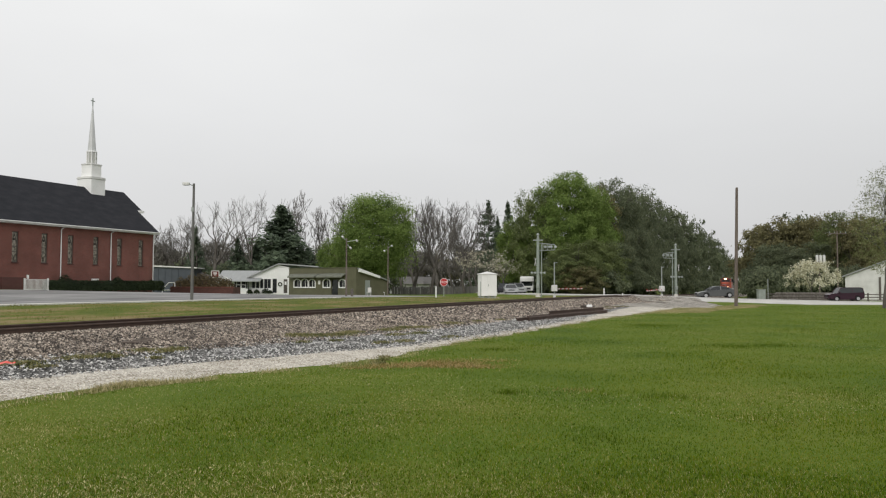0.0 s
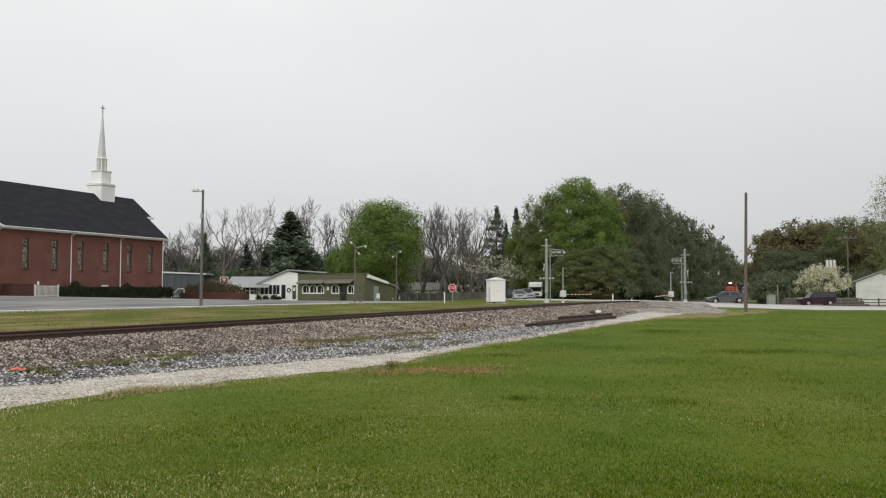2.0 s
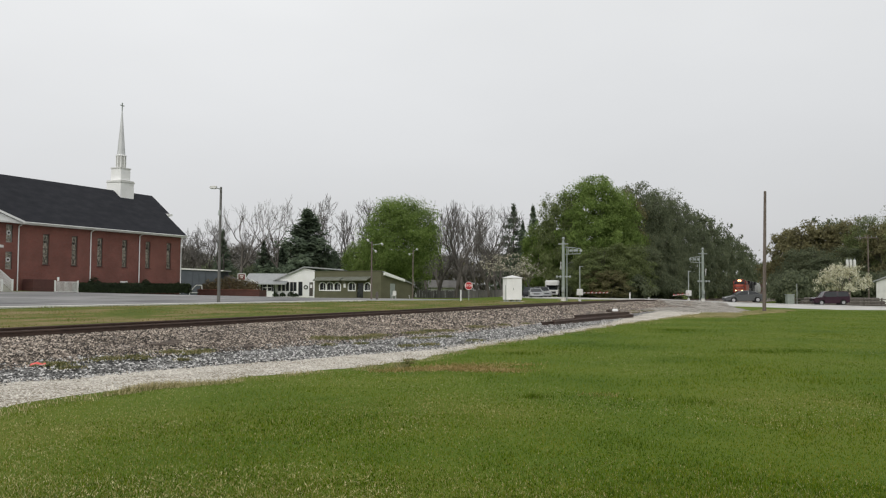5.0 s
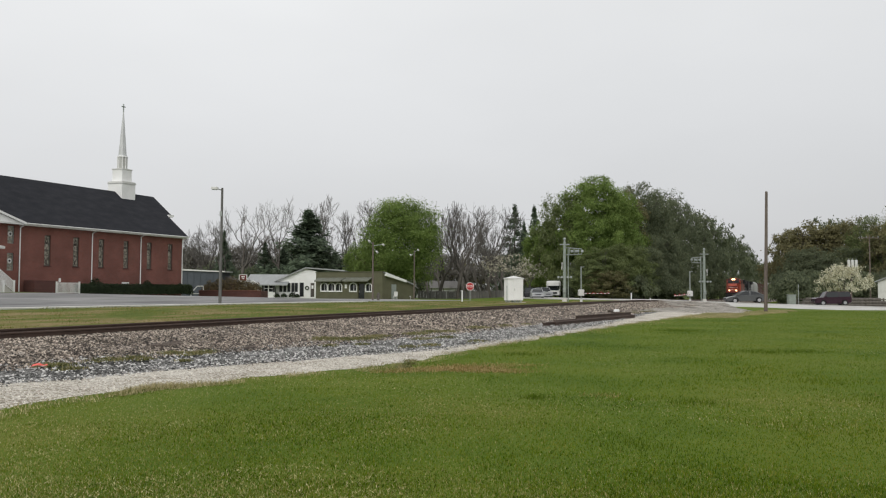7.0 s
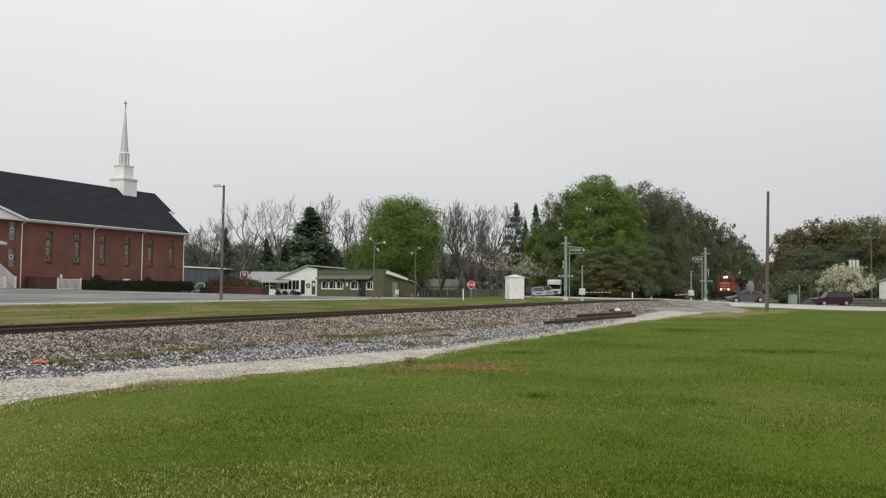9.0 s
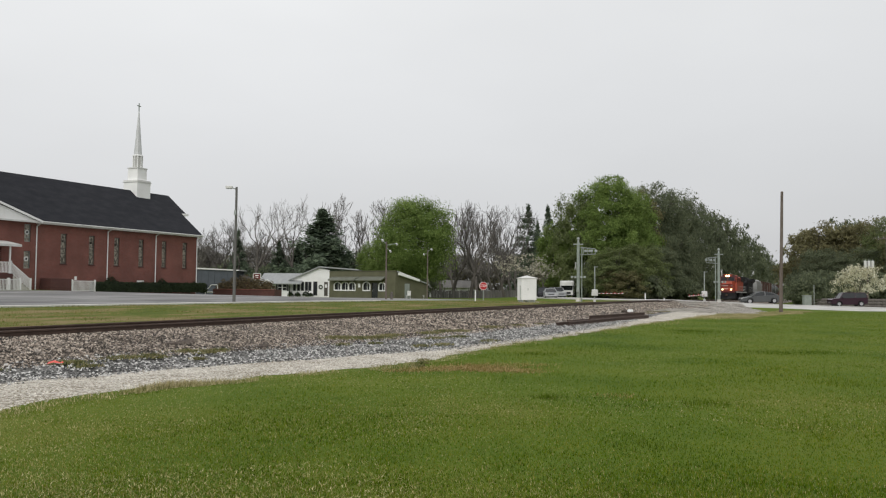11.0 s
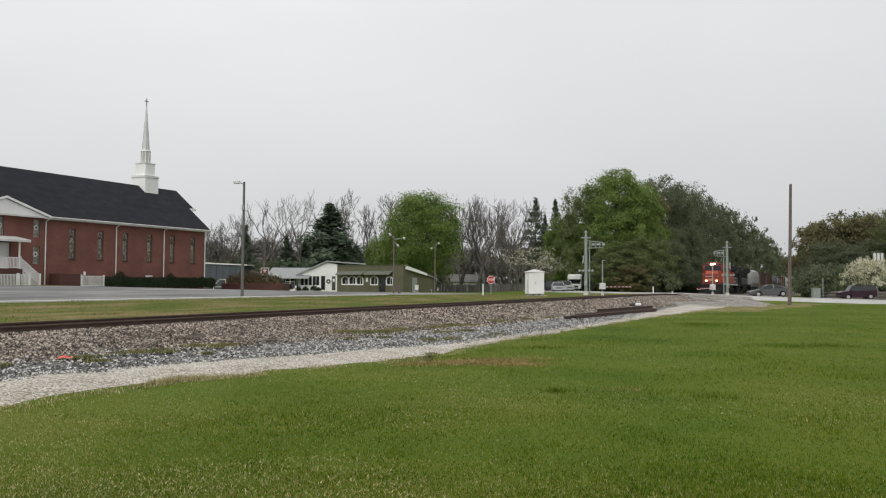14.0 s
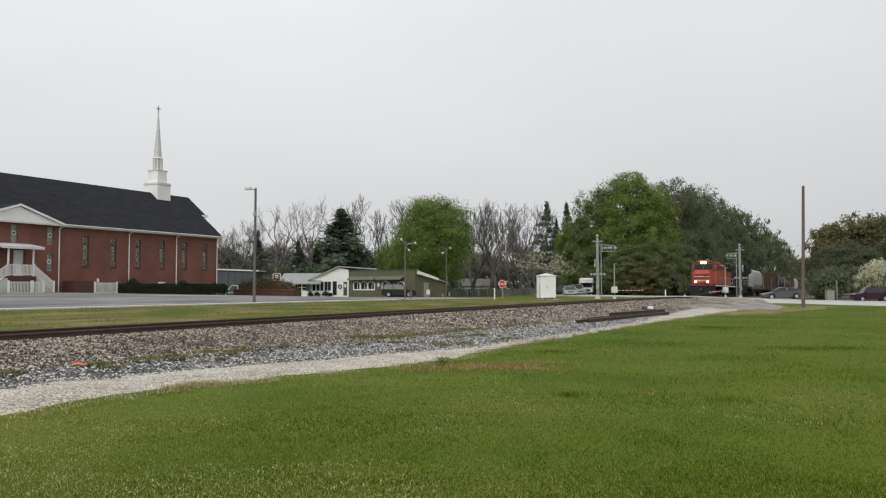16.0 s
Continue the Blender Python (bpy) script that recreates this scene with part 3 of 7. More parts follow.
# ---- builders ----
class Shape:
    """Collects boxes, rods and prisms into one mesh."""

    def __init__(self):
        self.v, self.f = [], []

    def add(self, verts, faces, m=None):
        k = len(self.v)
        self.v += [tuple(m @ Vector(p)) if m else tuple(p) for p in verts]
        self.f += [tuple(k + i for i in f) for f in faces]
        return self

    def box(self, c, s, m=None, ch=0.0):
        """A box about c of size s, its upright edges cut off by ch."""
        x, y, z = (k / 2 for k in s)
        if ch <= 0:
            v = [(c[0] + a * x, c[1] + b * y, c[2] + d * z) for a in (-1, 1) for b in (-1, 1) for d in (-1, 1)]
            return self.add(v, [(0, 1, 3, 2), (4, 6, 7, 5), (0, 4, 5, 1), (2, 3, 7, 6), (0, 2, 6, 4), (1, 5, 7, 3)], m)
        ring = [(-x + ch, -y), (x - ch, -y), (x, -y + ch), (x, y - ch), (x - ch, y), (-x + ch, y), (-x, y - ch), (-x, -y + ch)]
        v = [(c[0] + p * k, c[1] + q * k2, c[2] + h) for h, k, k2 in ((-z, 1, 1), (z - ch, 1, 1), (z, 1 - ch / x, 1 - ch / y)) for p, q in ring]
        f = [tuple(reversed(range(8))), tuple(range(16, 24))]
        for r in (0, 8):
            f += [(r + i, r + (i + 1) % 8, r + 8 + (i + 1) % 8, r + 8 + i) for i in range(8)]
        return self.add(v, f, m)

    def rod(self, p0, p1, r0, r1=None, n=8, m=None):
        p0, p1 = Vector(p0), Vector(p1)
        r1 = r0 if r1 is None else r1
        d = (p1 - p0).normalized()
        s = d.orthogonal().normalized()
        t = d.cross(s)
        v = [p + (s * math.cos(2 * math.pi * i / n) + t * math.sin(2 * math.pi * i / n)) * r for p, r in ((p0, r0), (p1, r1)) for i in range(n)]
        f = [(i, (i + 1) % n, n + (i + 1) % n, n + i) for i in range(n)] + [tuple(reversed(range(n))), tuple(range(n, 2 * n))]
        return self.add(v, f, m)

    def prism(self, outline, d0, d1, axis="y", m=None):
        """An outline of (u, w) points pulled from d0 to d1 along an axis: u, w are the other two axes in order."""
        put = {"x": lambda u, w, d: (d, u, w), "y": lambda u, w, d: (u, d, w), "z": lambda u, w, d: (u, w, d)}[axis]
        n = len(outline)
        v = [put(u, w, d) for d in (d0, d1) for u, w in outline]
        f = [(i, (i + 1) % n, n + (i + 1) % n, n + i) for i in range(n)] + [tuple(reversed(range(n))), tuple(range(n, 2 * n))]
        return self.add(v, f, m)

    def ball(self, c, r, n=8, k=5, squash=1.0):
        v = [(c[0], c[1], c[2] - r * squash)]
        for j in range(1, k):
            a = math.pi * j / k
            v += [(c[0] + r * math.sin(a) * math.cos(2 * math.pi * i / n), c[1] + r * math.sin(a) * math.sin(2 * math.pi * i / n), c[2] - r * squash * math.cos(a)) for i in range(n)]
        v.append((c[0], c[1], c[2] + r * squash))
        f = [(0, 1 + (i + 1) % n, 1 + i) for i in range(n)]
        for j in range(k - 2):
            f += [(1 + j * n + i, 1 + j * n + (i + 1) % n, 1 + (j + 1) * n + (i + 1) % n, 1 + (j + 1) * n + i) for i in range(n)]
        f += [(len(v) - 1, 1 + (k - 2) * n + i, 1 + (k - 2) * n + (i + 1) % n) for i in range(n)]
        return self.add(v, f)


def part(name, shape, material, parent=None, label="", smooth=False, at=None):
    me = bpy.data.meshes.new(name)
    me.from_pydata(shape.v, [], shape.f)
    me.materials.append(material)
    bm = bmesh.new()
    bm.from_mesh(me)
    bmesh.ops.recalc_face_normals(bm, faces=bm.faces)
    bm.to_mesh(me)
    bm.free()
    if smooth:
        for p in me.polygons:
            p.use_smooth = True
    ob = new(name, me)
    ob.parent = parent
    if at is not None:
        ob.matrix_basis = at
    if label:
        ob["label"] = label
    return ob


def thing(name, m, label, category, group="", kind=""):
    ob = new(name)
    ob.empty_display_size = 0.3
    ob.matrix_basis = m
    return tagged(ob, label, category, group, kind)


def at(px, d):
    """Plan point in the direction px (of a picture 1568 wide that looks along y) at depth d."""
    return (px - 784) / 1501 * d, d


# ---- railway ----
def rail_profile():
    return [(-0.076, 0), (0.076, 0), (0.076, 0.012), (0.012, 0.03), (0.009, 0.13), (0.037, 0.142), (0.037, 0.172), (0.028, 0.182), (-0.028, 0.182), (-0.037, 0.172), (-0.037, 0.142), (-0.009, 0.13), (-0.012, 0.03), (-0.076, 0.012)]


railway = thing("railway_track", Matrix(), "single railway track of rusty rails on weathered wooden ties", "railway track", kind="structure")
RAIL_A = [-150 + 4 * i for i in range(45)] + [30 + 10 * i for i in range(40)]
for side in (-0.755, 0.755):
    s, prof = Shape(), rail_profile()
    for a in RAIL_A:
        for u, w in prof:
            s.v.append((*xy(side + u, a), RAIL_Z + drop(a) - 0.182 + w))
    n = len(prof)
    for i in range(len(RAIL_A) - 1):
        s.f += [(i * n + j, i * n + (j + 1) % n, (i + 1) * n + (j + 1) % n, (i + 1) * n + j) for j in range(n)]
    part("rail", s, M_RAIL, railway, "rusty brown steel rail")
tie_shape = Shape().box((0, 0, -0.09), (2.6, 0.23, 0.18), ch=0.02)
tie_mesh = None
for i in range(290):
    a = -122 + 0.54 * i
    m = Matrix.Translation((*xy(0, a), RAIL_Z + drop(a) - 0.178)) @ pose(0, 0, 0, 0, 0, TRACK_TURN + 90 + random.uniform(-0.8, 0.8))
    if tie_mesh is None:
        ob = part("tie", tie_shape, M_TIE, railway, "dark weathered wooden tie", at=m)
        tie_mesh = ob.data
    else:
        ob = new("tie", tie_mesh)
        ob.parent, ob.matrix_basis = railway, m


def tri_mesh(name, v, material):
    """A mesh of loose triangles from an array of n x 3 points."""
    n = len(v)
    me = bpy.data.meshes.new(name)
    me.vertices.add(n * 3)
    me.vertices.foreach_set("co", v.reshape(-1))
    me.loops.add(n * 3)
    me.loops.foreach_set("vertex_index", np.arange(n * 3, dtype=np.int32))
    me.polygons.add(n)
    me.polygons.foreach_set("loop_start", np.arange(n, dtype=np.int32) * 3)
    me.update(calc_edges=True)
    me.materials.append(material)
    return new(name, me)


def strew(name, spots, size, material, label, category, squash=0.7):
    """Angular stones, joined."""
    base = np.array([(1, 0, -0.4), (-1, 0, -0.4), (0, 1, -0.4), (0, -1, -0.4), (0.25, 0.1, 0.9), (-0.3, -0.2, 0.7)], float)
    tri = np.array([(0, 2, 4), (3, 0, 4), (2, 1, 5), (1, 3, 5), (2, 5, 4), (5, 3, 4)])
    rng = np.random.default_rng(5)
    n = len(spots)
    v = np.repeat(base[None], n, 0) * rng.uniform(0.6, 1.3, (n, 6, 1)) + rng.normal(0, 0.22, (n, 6, 3))
    r = rng.uniform(size[0], size[1], (n, 1, 1)) * np.array([1.15, 1.0, squash])
    v = v * r
    th = rng.uniform(0, 6.28, n)
    c, s_ = np.cos(th)[:, None], np.sin(th)[:, None]
    x, y = v[:, :, 0] * c - v[:, :, 1] * s_, v[:, :, 0] * s_ + v[:, :, 1] * c
    v = np.stack([x, y, v[:, :, 2]], 2) + np.array(spots)[:, None, :]
    f = (tri[None] + (np.arange(n) * 6)[:, None, None]).reshape(-1, 3)
    me = bpy.data.meshes.new(name)
    me.vertices.add(n * 6)
    me.vertices.foreach_set("co", v.reshape(-1))
    me.loops.add(n * 18)
    me.loops.foreach_set("vertex_index", f.reshape(-1).astype(np.int32))
    me.polygons.add(n * 6)
    me.polygons.foreach_set("loop_start", np.arange(n * 6, dtype=np.int32) * 3)
    me.update(calc_edges=True)
    me.materials.append(material)
    return tagged(new(name, me), label, category, kind="stuff")


def bed_lift(q):
    """How far the laid ballast stands over the ground at q."""
    return 0.03 + 0.045 * max(0, 1 - abs(q + 4.6) / 1.2)


def spots_in(count, a0, a1, qf0, qf1, lift=0.03, power=1.0):
    out = []
    for _ in range(count):
        a = a0 + (a1 - a0) * random.random() ** power
        q0, q1 = (f(a) if callable(f) else f for f in (qf0, qf1))
        q = random.uniform(q0, q1)
        out.append((*xy(q, a), gq(q, a) + lift + bed_lift(q) - 0.02 + random.uniform(0, 0.03)))
    return out


strew("ballast_stones", spots_in(64000, -113, -84, lambda a: col_toe(a) - 0.3, 1.0, 0.03, 1.15), (0.013, 0.034), M_STONE, "loose brown and grey crushed ballast stones", "ballast")
strew("ballast_stones", spots_in(30000, -84, -10, lambda a: col_toe(a) - 0.3, 1.0, 0.035, 1.5), (0.022, 0.056), M_STONE, "coarse crushed ballast stones further up the line", "ballast")
strew("gravel_stones", spots_in(15000, -110, -60, lambda a: col_white(a) - 0.25, lambda a: col_toe(a) + 0.3, 0.04, 1.5), (0.011, 0.03), M_GREYSTONE, "loose blue-grey gravel stones", "gravel")
strew("pale_stones", spots_in(13000, -111, -70, lambda a: col_grass(a) + 0.05, lambda a: col_white(a) + 0.2, 0.03, 1.7), (0.006, 0.016), M_PALESTONE, "loose pale crushed stones", "gravel")


def blades(name, pts, h, w, material, label, lean=0.5, category="grass", kind="stuff"):
    """Grass blades, each one slender triangle; pts: x, y, z, height factor."""
    rng = np.random.default_rng(9)
    p = np.array(pts)
    n = len(p)
    hh = rng.uniform(h[0], h[1], n) * p[:, 3]
    th = rng.uniform(0, 6.28, n)
    la = rng.uniform(0.1, lean, n) * hh
    d = np.stack([np.cos(th), np.sin(th)], 1)
    s_ = np.stack([-d[:, 1], d[:, 0]], 1)
    ww = rng.uniform(w[0], w[1], n)[:, None]
    v = np.zeros((n, 3, 3))
    v[:, 0, :2], v[:, 1, :2] = p[:, :2] - s_ * ww, p[:, :2] + s_ * ww
    v[:, 2, :2] = p[:, :2] + d * la[:, None]
    v[:, 0, 2] = v[:, 1, 2] = p[:, 2] - 0.01
    v[:, 2, 2] = p[:, 2] + hh
    return tagged(tri_mesh(name, v, material), label, category, kind=kind)


# lawn blades, densest where the lawn lies near
pts = []
while len(pts) < 430000:
    y = 5.2 + 62 * random.random() ** 2.3
    x = random.uniform(-0.62, 0.72) * (y + 1)
    d = Vector((x, y)) - TRACK
    q, a = d.dot(AC), d.dot(AL)
    edge = col_grass(a)
    if q < edge + random.gauss(-0.04, 0.1):
        z = 0.0 if q < edge - 0.4 else gq(q, a) + (0.035 if q > edge - 0.05 else 0.0)
        g = 0.75 + 0.9 * max(0, noise.noise((x * 0.35, y * 0.35, 2))) + 0.5 * max(0, noise.noise((x * 1.7, y * 1.7, 5)))
        pts.append((x, y, z, g * (0.8 + y * 0.02)))
blades("lawn_grass", pts, (0.010, 0.034), (0.0035, 0.0085), M_BLADE, "short uneven spring lawn grass", 1.3)

# straw-coloured tufts along the path's edge and weeds in the ballast
pts = []
for a, q, r, n in [(-102.6, -8.1, 0.4, 350), (-102.0, -7.95, 0.5, 800), (-101.7, -8.0, 0.5, 800), (-101.3, -8.25, 0.5, 500), (-100.7, -8.5, 0.5, 300), (-99, -8.8, 0.6, 160), (-97, -9.5, 0.8, 250), (-93, -9.4, 0.8, 120), (-88, -9.3, 1.2, 150), (-80, -9.6, 2, 200), (-70, -10, 2.5, 300), (-60, -10.8, 3, 1200), (-56, -11.2, 3.5, 1800), (-50, -12, 4, 1800), (-44, -12.5, 4, 1500)]:
    for _ in range(n):
        t, k = random.uniform(0, 6.28), r * math.sqrt(random.random())
        x, y = xy(q + 0.45 * k * math.sin(t), a + k * math.cos(t))
        pts.append((x, y, gz(x, y), random.uniform(0.5, 1.2)))
for _ in range(12000):
    a = -113 + 66 * random.random() ** 1.4
    if noise.noise((a * 1.3, 4.0, 1.0)) < -0.1:
        continue
    x, y = xy(col_grass(a) + random.gauss(0.0, 0.17), a)
    pts.append((x, y, gz(x, y) + 0.03, random.uniform(0.15, 0.6)))
blades("edge_grass", pts, (0.04, 0.11), (0.004, 0.008), M_WEED, "straw-coloured grass tufts on the path's edge", 1.1)
# short tan grass where the lawn has died back
pts = []
TAN = [(-0.4, 17.0, 0.5, 500), (0.2, 17.4, 0.7, 1100), (0.9, 17.6, 0.8, 1700), (1.4, 17.5, 0.8, 1900), (1.8, 17.1, 0.7, 900), (2.2, 18.4, 0.8, 500), (1.2, 18.3, 0.7, 600), (3.0, 13.2, 0.4, 120), (8.8, 13.0, 0.9, 160)]
for x, y, r, n in TAN:
    for _ in range(n):
        px, py = x + random.gauss(0, r * 0.5), y + random.gauss(0, r * 0.4)
        pts.append((px, py, 0.0, random.uniform(0.6, 1.3)))
blades("tan_grass", pts, (0.02, 0.05), (0.004, 0.009), M_TANBLADE, "short tan dead grass in thin patches of the lawn", 1.5)
# low weeds in mounds among the stones
pts = []
WEEDS = [(-4.7, -102.7, 0.3), (-4.71, -100.9, 0.34), (-5.2, -101.0, 0.22), (-4.67, -99.6, 0.36), (-4.71, -98.9, 0.28), (-4.98, -98.9, 0.2), (-4.62, -97.6, 0.36), (-4.9, -97.3, 0.36), (-4.8, -96.8, 0.3), (-5.59, -98.4, 0.16),
         (-4.64, -91.3, 0.5), (-5.0, -90.8, 0.6), (-5.2, -90.0, 0.6), (-5.06, -88.9, 0.55), (-5.72, -92.8, 0.22), (-6.13, -91.7, 0.25), (-5.32, -86.7, 0.55), (-5.24, -85.2, 0.55), (-5.54, -84.4, 0.5), (-5.36, -81.2, 0.7), (-5.61, -78.6, 0.5), (-6.47, -88.5, 0.4), (-6.72, -87.3, 0.4), (-7.6, -91.8, 0.3), (-7.85, -90.9, 0.3), (-8.3, -88.5, 0.3), (-9.35, -95.3, 0.22), (-9.7, -96.0, 0.2), (-9.95, -96.7, 0.2)]
for _ in range(16):
    a = -78 + 32 * random.random()
    WEEDS.append((lerp(a, [-95, -80, -60], [-5.0, -5.8, -6.2]) + random.gauss(0, 0.5), a, random.uniform(0.15, 0.6)))
for q, a, r in WEEDS:
    for _ in range(int((1700 if q > -9 else 800) * r)):
        u, v = random.gauss(0, 1), random.gauss(0, 1)
        x, y = xy(q + 0.33 * r * u, a + 0.62 * r * v)
        pts.append((x, y, gz(x, y) + (0.03 + bed_lift(q) if q > -9 else 0.02) + 0.03 * r * math.exp(-u * u - v * v), random.uniform(0.5, 1.3)))
blades("ballast_weeds", pts, (0.02, 0.055), (0.007, 0.016), M_GREENWEED, "low green and tan weeds in the ballast", 2.2, "weeds")
pts = []
for _ in range(42000):
    a, q = -112 + 82 * random.random() ** 1.3, random.uniform(2.9, 16)
    x, y = xy(q, a)
    k = noise.noise((x * 0.4, y * 0.4, 3))
    if k > -0.25 or random.random() < 0.35:
        pts.append((x, y, gq(q, a) + 0.02, 0.55 + max(0, k)))
blades("verge_tufts", pts, (0.035, 0.10), (0.008, 0.018), M_VERGEBLADE, "rough grass tufts on the verge", 1.4)
# drying, olive-brown grass where the lawn is thin
pts = []
while len(pts) < 120000:
    y = 5.2 + 18 * random.random() ** 1.5
    x = random.uniform(-0.62, 0.72) * (y + 1)
    k = 0.5 + 0.9 * noise.noise((x * 0.22 + 5, y * 0.3, 9)) + lerp(x, [-5, 0, 3], [0.45, 0.0, -0.5]) + lerp(y, [6, 12, 18], [0.3, -0.05, -0.3])
    d = Vector((x, y)) - TRACK
    if random.random() < k and d.dot(AC) < col_grass(d.dot(AL)):
        pts.append((x, y, 0.0, 1.0))
blades("dry_lawn_grass", pts, (0.010, 0.028), (0.0018, 0.0042), M_DRYBLADE, "thin olive-brown drying grass in the lawn", 1.8)
# pale straw flecks lying in the grass
pts = []
for _ in range(70000):
    y = 5.4 + 26 * random.random() ** 1.6
    x = random.uniform(-0.6, 0.7) * (y + 1)
    d = Vector((x, y)) - TRACK
    if d.dot(AC) < col_grass(d.dot(AL)) and noise.noise((x * 0.3, y * 0.3, 8)) > lerp(x, [-4, 0, 4], [-0.3, -0.05, 0.3]):
        pts.append((x, y, 0.03, 1.0))
blades("straw_flecks", pts, (0.004, 0.011), (0.0016, 0.0032), M_STRAW, "dry straw bits scattered in the lawn", 7.0, "straw")
# coarser clumps in the lawn
pts = []
for x, y, r, n in ((1.9, 12.9, 0.2, 240), (10.9, 34.0, 0.9, 900), (9.3, 22.4, 0.8, 700), (10.6, 22.6, 0.6, 420), (2.8, 21.5, 0.5, 300), (4.2, 12.3, 0.4, 260), (4.6, 10.3, 0.5, 260), (7.5, 15.0, 0.6, 240), (3.0, 24.5, 0.8, 200), (2.4, 9.0, 0.4, 160), (6.9, 12.4, 0.5, 200)):
    for _ in range(n):
        px, py = x + random.gauss(0, r * 0.6), y + random.gauss(0, r * 0.6)
        pts.append((px, py, 0.0, random.uniform(0.5, 1.3)))
blades("lawn_clumps", pts, (0.03, 0.09), (0.004, 0.009), M_LEAF_LAWN, "coarse darker green grass clumps in the lawn", 0.9)


# ---- church: x along its long wall, y into the building ----
CH = pose(-35.0, 77.0, 1.15, 0, 0, 64.36)
church = thing("church", CH, "long red-brick church with dark shingle roof and white steeple", "church")
EAVE, RIDGE, HALF = 6.56, 10.9, 5.3


def wall_with_holes(x0, x1, z0, z1, holes, thick, y0):
    """A wall along x with rectangular holes (x0, x1, z0, z1), all real openings with reveals."""
    xs = sorted({x0, x1, *[h[0] for h in holes], *[h[1] for h in holes]})
    zs = sorted({z0, z1, *[h[2] for h in holes], *[h[3] for h in holes]})
    nx, nz = len(xs) - 1, len(zs) - 1
    solid = lambda i, j: 0 <= i < nx and 0 <= j < nz and not any(h[0] <= xs[i] and xs[i + 1] <= h[1] and h[2] <= zs[j] and zs[j + 1] <= h[3] for h in holes)
    s = Shape()
    s.v = [(x, y, z) for y in (y0, y0 + thick) for x in xs for z in zs]
    at_ = lambda i, j, b: b * len(xs) * len(zs) + i * len(zs) + j
    for i in range(nx):
        for j in range(nz):
            if not solid(i, j):
                continue
            for b in (0, 1):
                s.f.append((at_(i, j, b), at_(i + 1, j, b), at_(i + 1, j + 1, b), at_(i, j + 1, b)))
            for di, dj, p, q in ((-1, 0, (i, j), (i, j + 1)), (1, 0, (i + 1, j), (i + 1, j + 1)), (0, -1, (i, j), (i + 1, j)), (0, 1, (i, j + 1), (i + 1, j + 1))):
                if not solid(i + di, j + dj):
                    s.f.append((at_(*p, 0), at_(*q, 0), at_(*q, 1), at_(*p, 1)))
    return s


WIN_X = [3.15, 6.48, 9.66, 12.98, 16.33, 19.54]
holes = [(x - 0.36, x + 0.36, 2.48, 5.3) for x in WIN_X]
part("wall", wall_with_holes(0.02, 21.5, -0.6, EAVE, holes, 0.3, 0), M_BRICK, church, "red brick wall")
part("wall", Shape().box((-20.2, 0.15, 2.85), (23.5, 0.3, 6.9)), M_BRICK, church, "red brick wall")
part("wall", Shape().prism([(0, -0.6), (2 * HALF, -0.6), (2 * HALF, EAVE), (HALF, RIDGE - 0.2), (0, EAVE)], 21.2, 21.5, "x", Matrix.Translation((0.003, 0.3, 0))), M_BRICK, church, "red brick gable wall")
part("wall", Shape().box((-5, 2 * HALF + 0.3, 2.85), (53, 0.3, 6.9)), M_BRICK, church)
for x in WIN_X:
    w = part("window", Shape().box((x, 0.2, 3.89), (0.72, 0.04, 2.82)), M_STAIN, church, "tall narrow leaded stained-glass window")
    fr = Shape()
    for z in (2.52, 3.45, 3.92, 5.26):
        fr.box((x, 0.14, z), (0.7, 0.08, 0.05))
    for k in (-0.33, 0.33):
        fr.box((x + k, 0.14, 3.89), (0.05, 0.08, 2.8))
    fr.rod((x - 0.3, 0.14, 4.2), (x, 0.14, 5.1), 0.025, n=4).rod((x + 0.3, 0.14, 4.2), (x, 0.14, 5.1), 0.025, n=4).ball((x, 0.15, 4.6), 0.12)
    fr.rod((x - 0.3, 0.14, 3.4), (x + 0.1, 0.14, 2.6), 0.025, n=4).rod((x + 0.3, 0.14, 3.4), (x - 0.1, 0.14, 2.6), 0.025, n=4)
    part("window_frame", fr, M_BARK, w, "dark metal tracery")
    part("window_sill", Shape().box((x, 0.02, 2.43), (0.86, 0.16, 0.09)), M_BRICKDARK, w)
# roof: two slopes; the upper part runs out further over the gable
ov, t = 0.55, 0.16
sl = (RIDGE - EAVE) / HALF


def slope(x0, x1, v0, v1, side):
    s = Shape()
    ys = [(-ov + (HALF + ov) * v) for v in (v0, v1)]
    zs = [EAVE + sl * y for y in ys]
    yy = [y if side < 0 else 2 * HALF - y for y in ys]
    v = [(x, y, z + d) for d in (0, t) for x in (x0, x1) for y, z in zip(yy, zs)]
    return s.add(v, [(0, 1, 3, 2), (4, 6, 7, 5), (0, 2, 6, 4), (1, 5, 7, 3), (0, 4, 5, 1), (2, 3, 7, 6)])


for side in (-1, 1):
    part("roof", slope(-32, 21.75, 0, 1, side), M_ROOF, church, "dark charcoal shingle roof slope")
gab = Shape()
for side in (-1, 1):
    gab.add(*(lambda q: (q.v, q.f))(slope(21.75, 22.55, 0.52, 1.0, side)))
part("roof_hood", gab, M_ROOF, church, "dark roof hood over the gable")
part("gable_trim", Shape().prism([(-0.4 + 2.6, EAVE + sl * 2.45), (2 * HALF - 2.2, EAVE + sl * 2.45), (2 * HALF - 2.2, EAVE + sl * 2.45 + 0.25), (2.2, EAVE + sl * 2.45 + 0.25)], 21.8, 22.5, "x"), M_WHITE, church, "white boxed gable return")
part("fascia", Shape().box((10.8, -ov - 0.03, EAVE - ov * sl + 0.02), (21.9, 0.06, 0.18)), M_WHITE, church, "white fascia board")
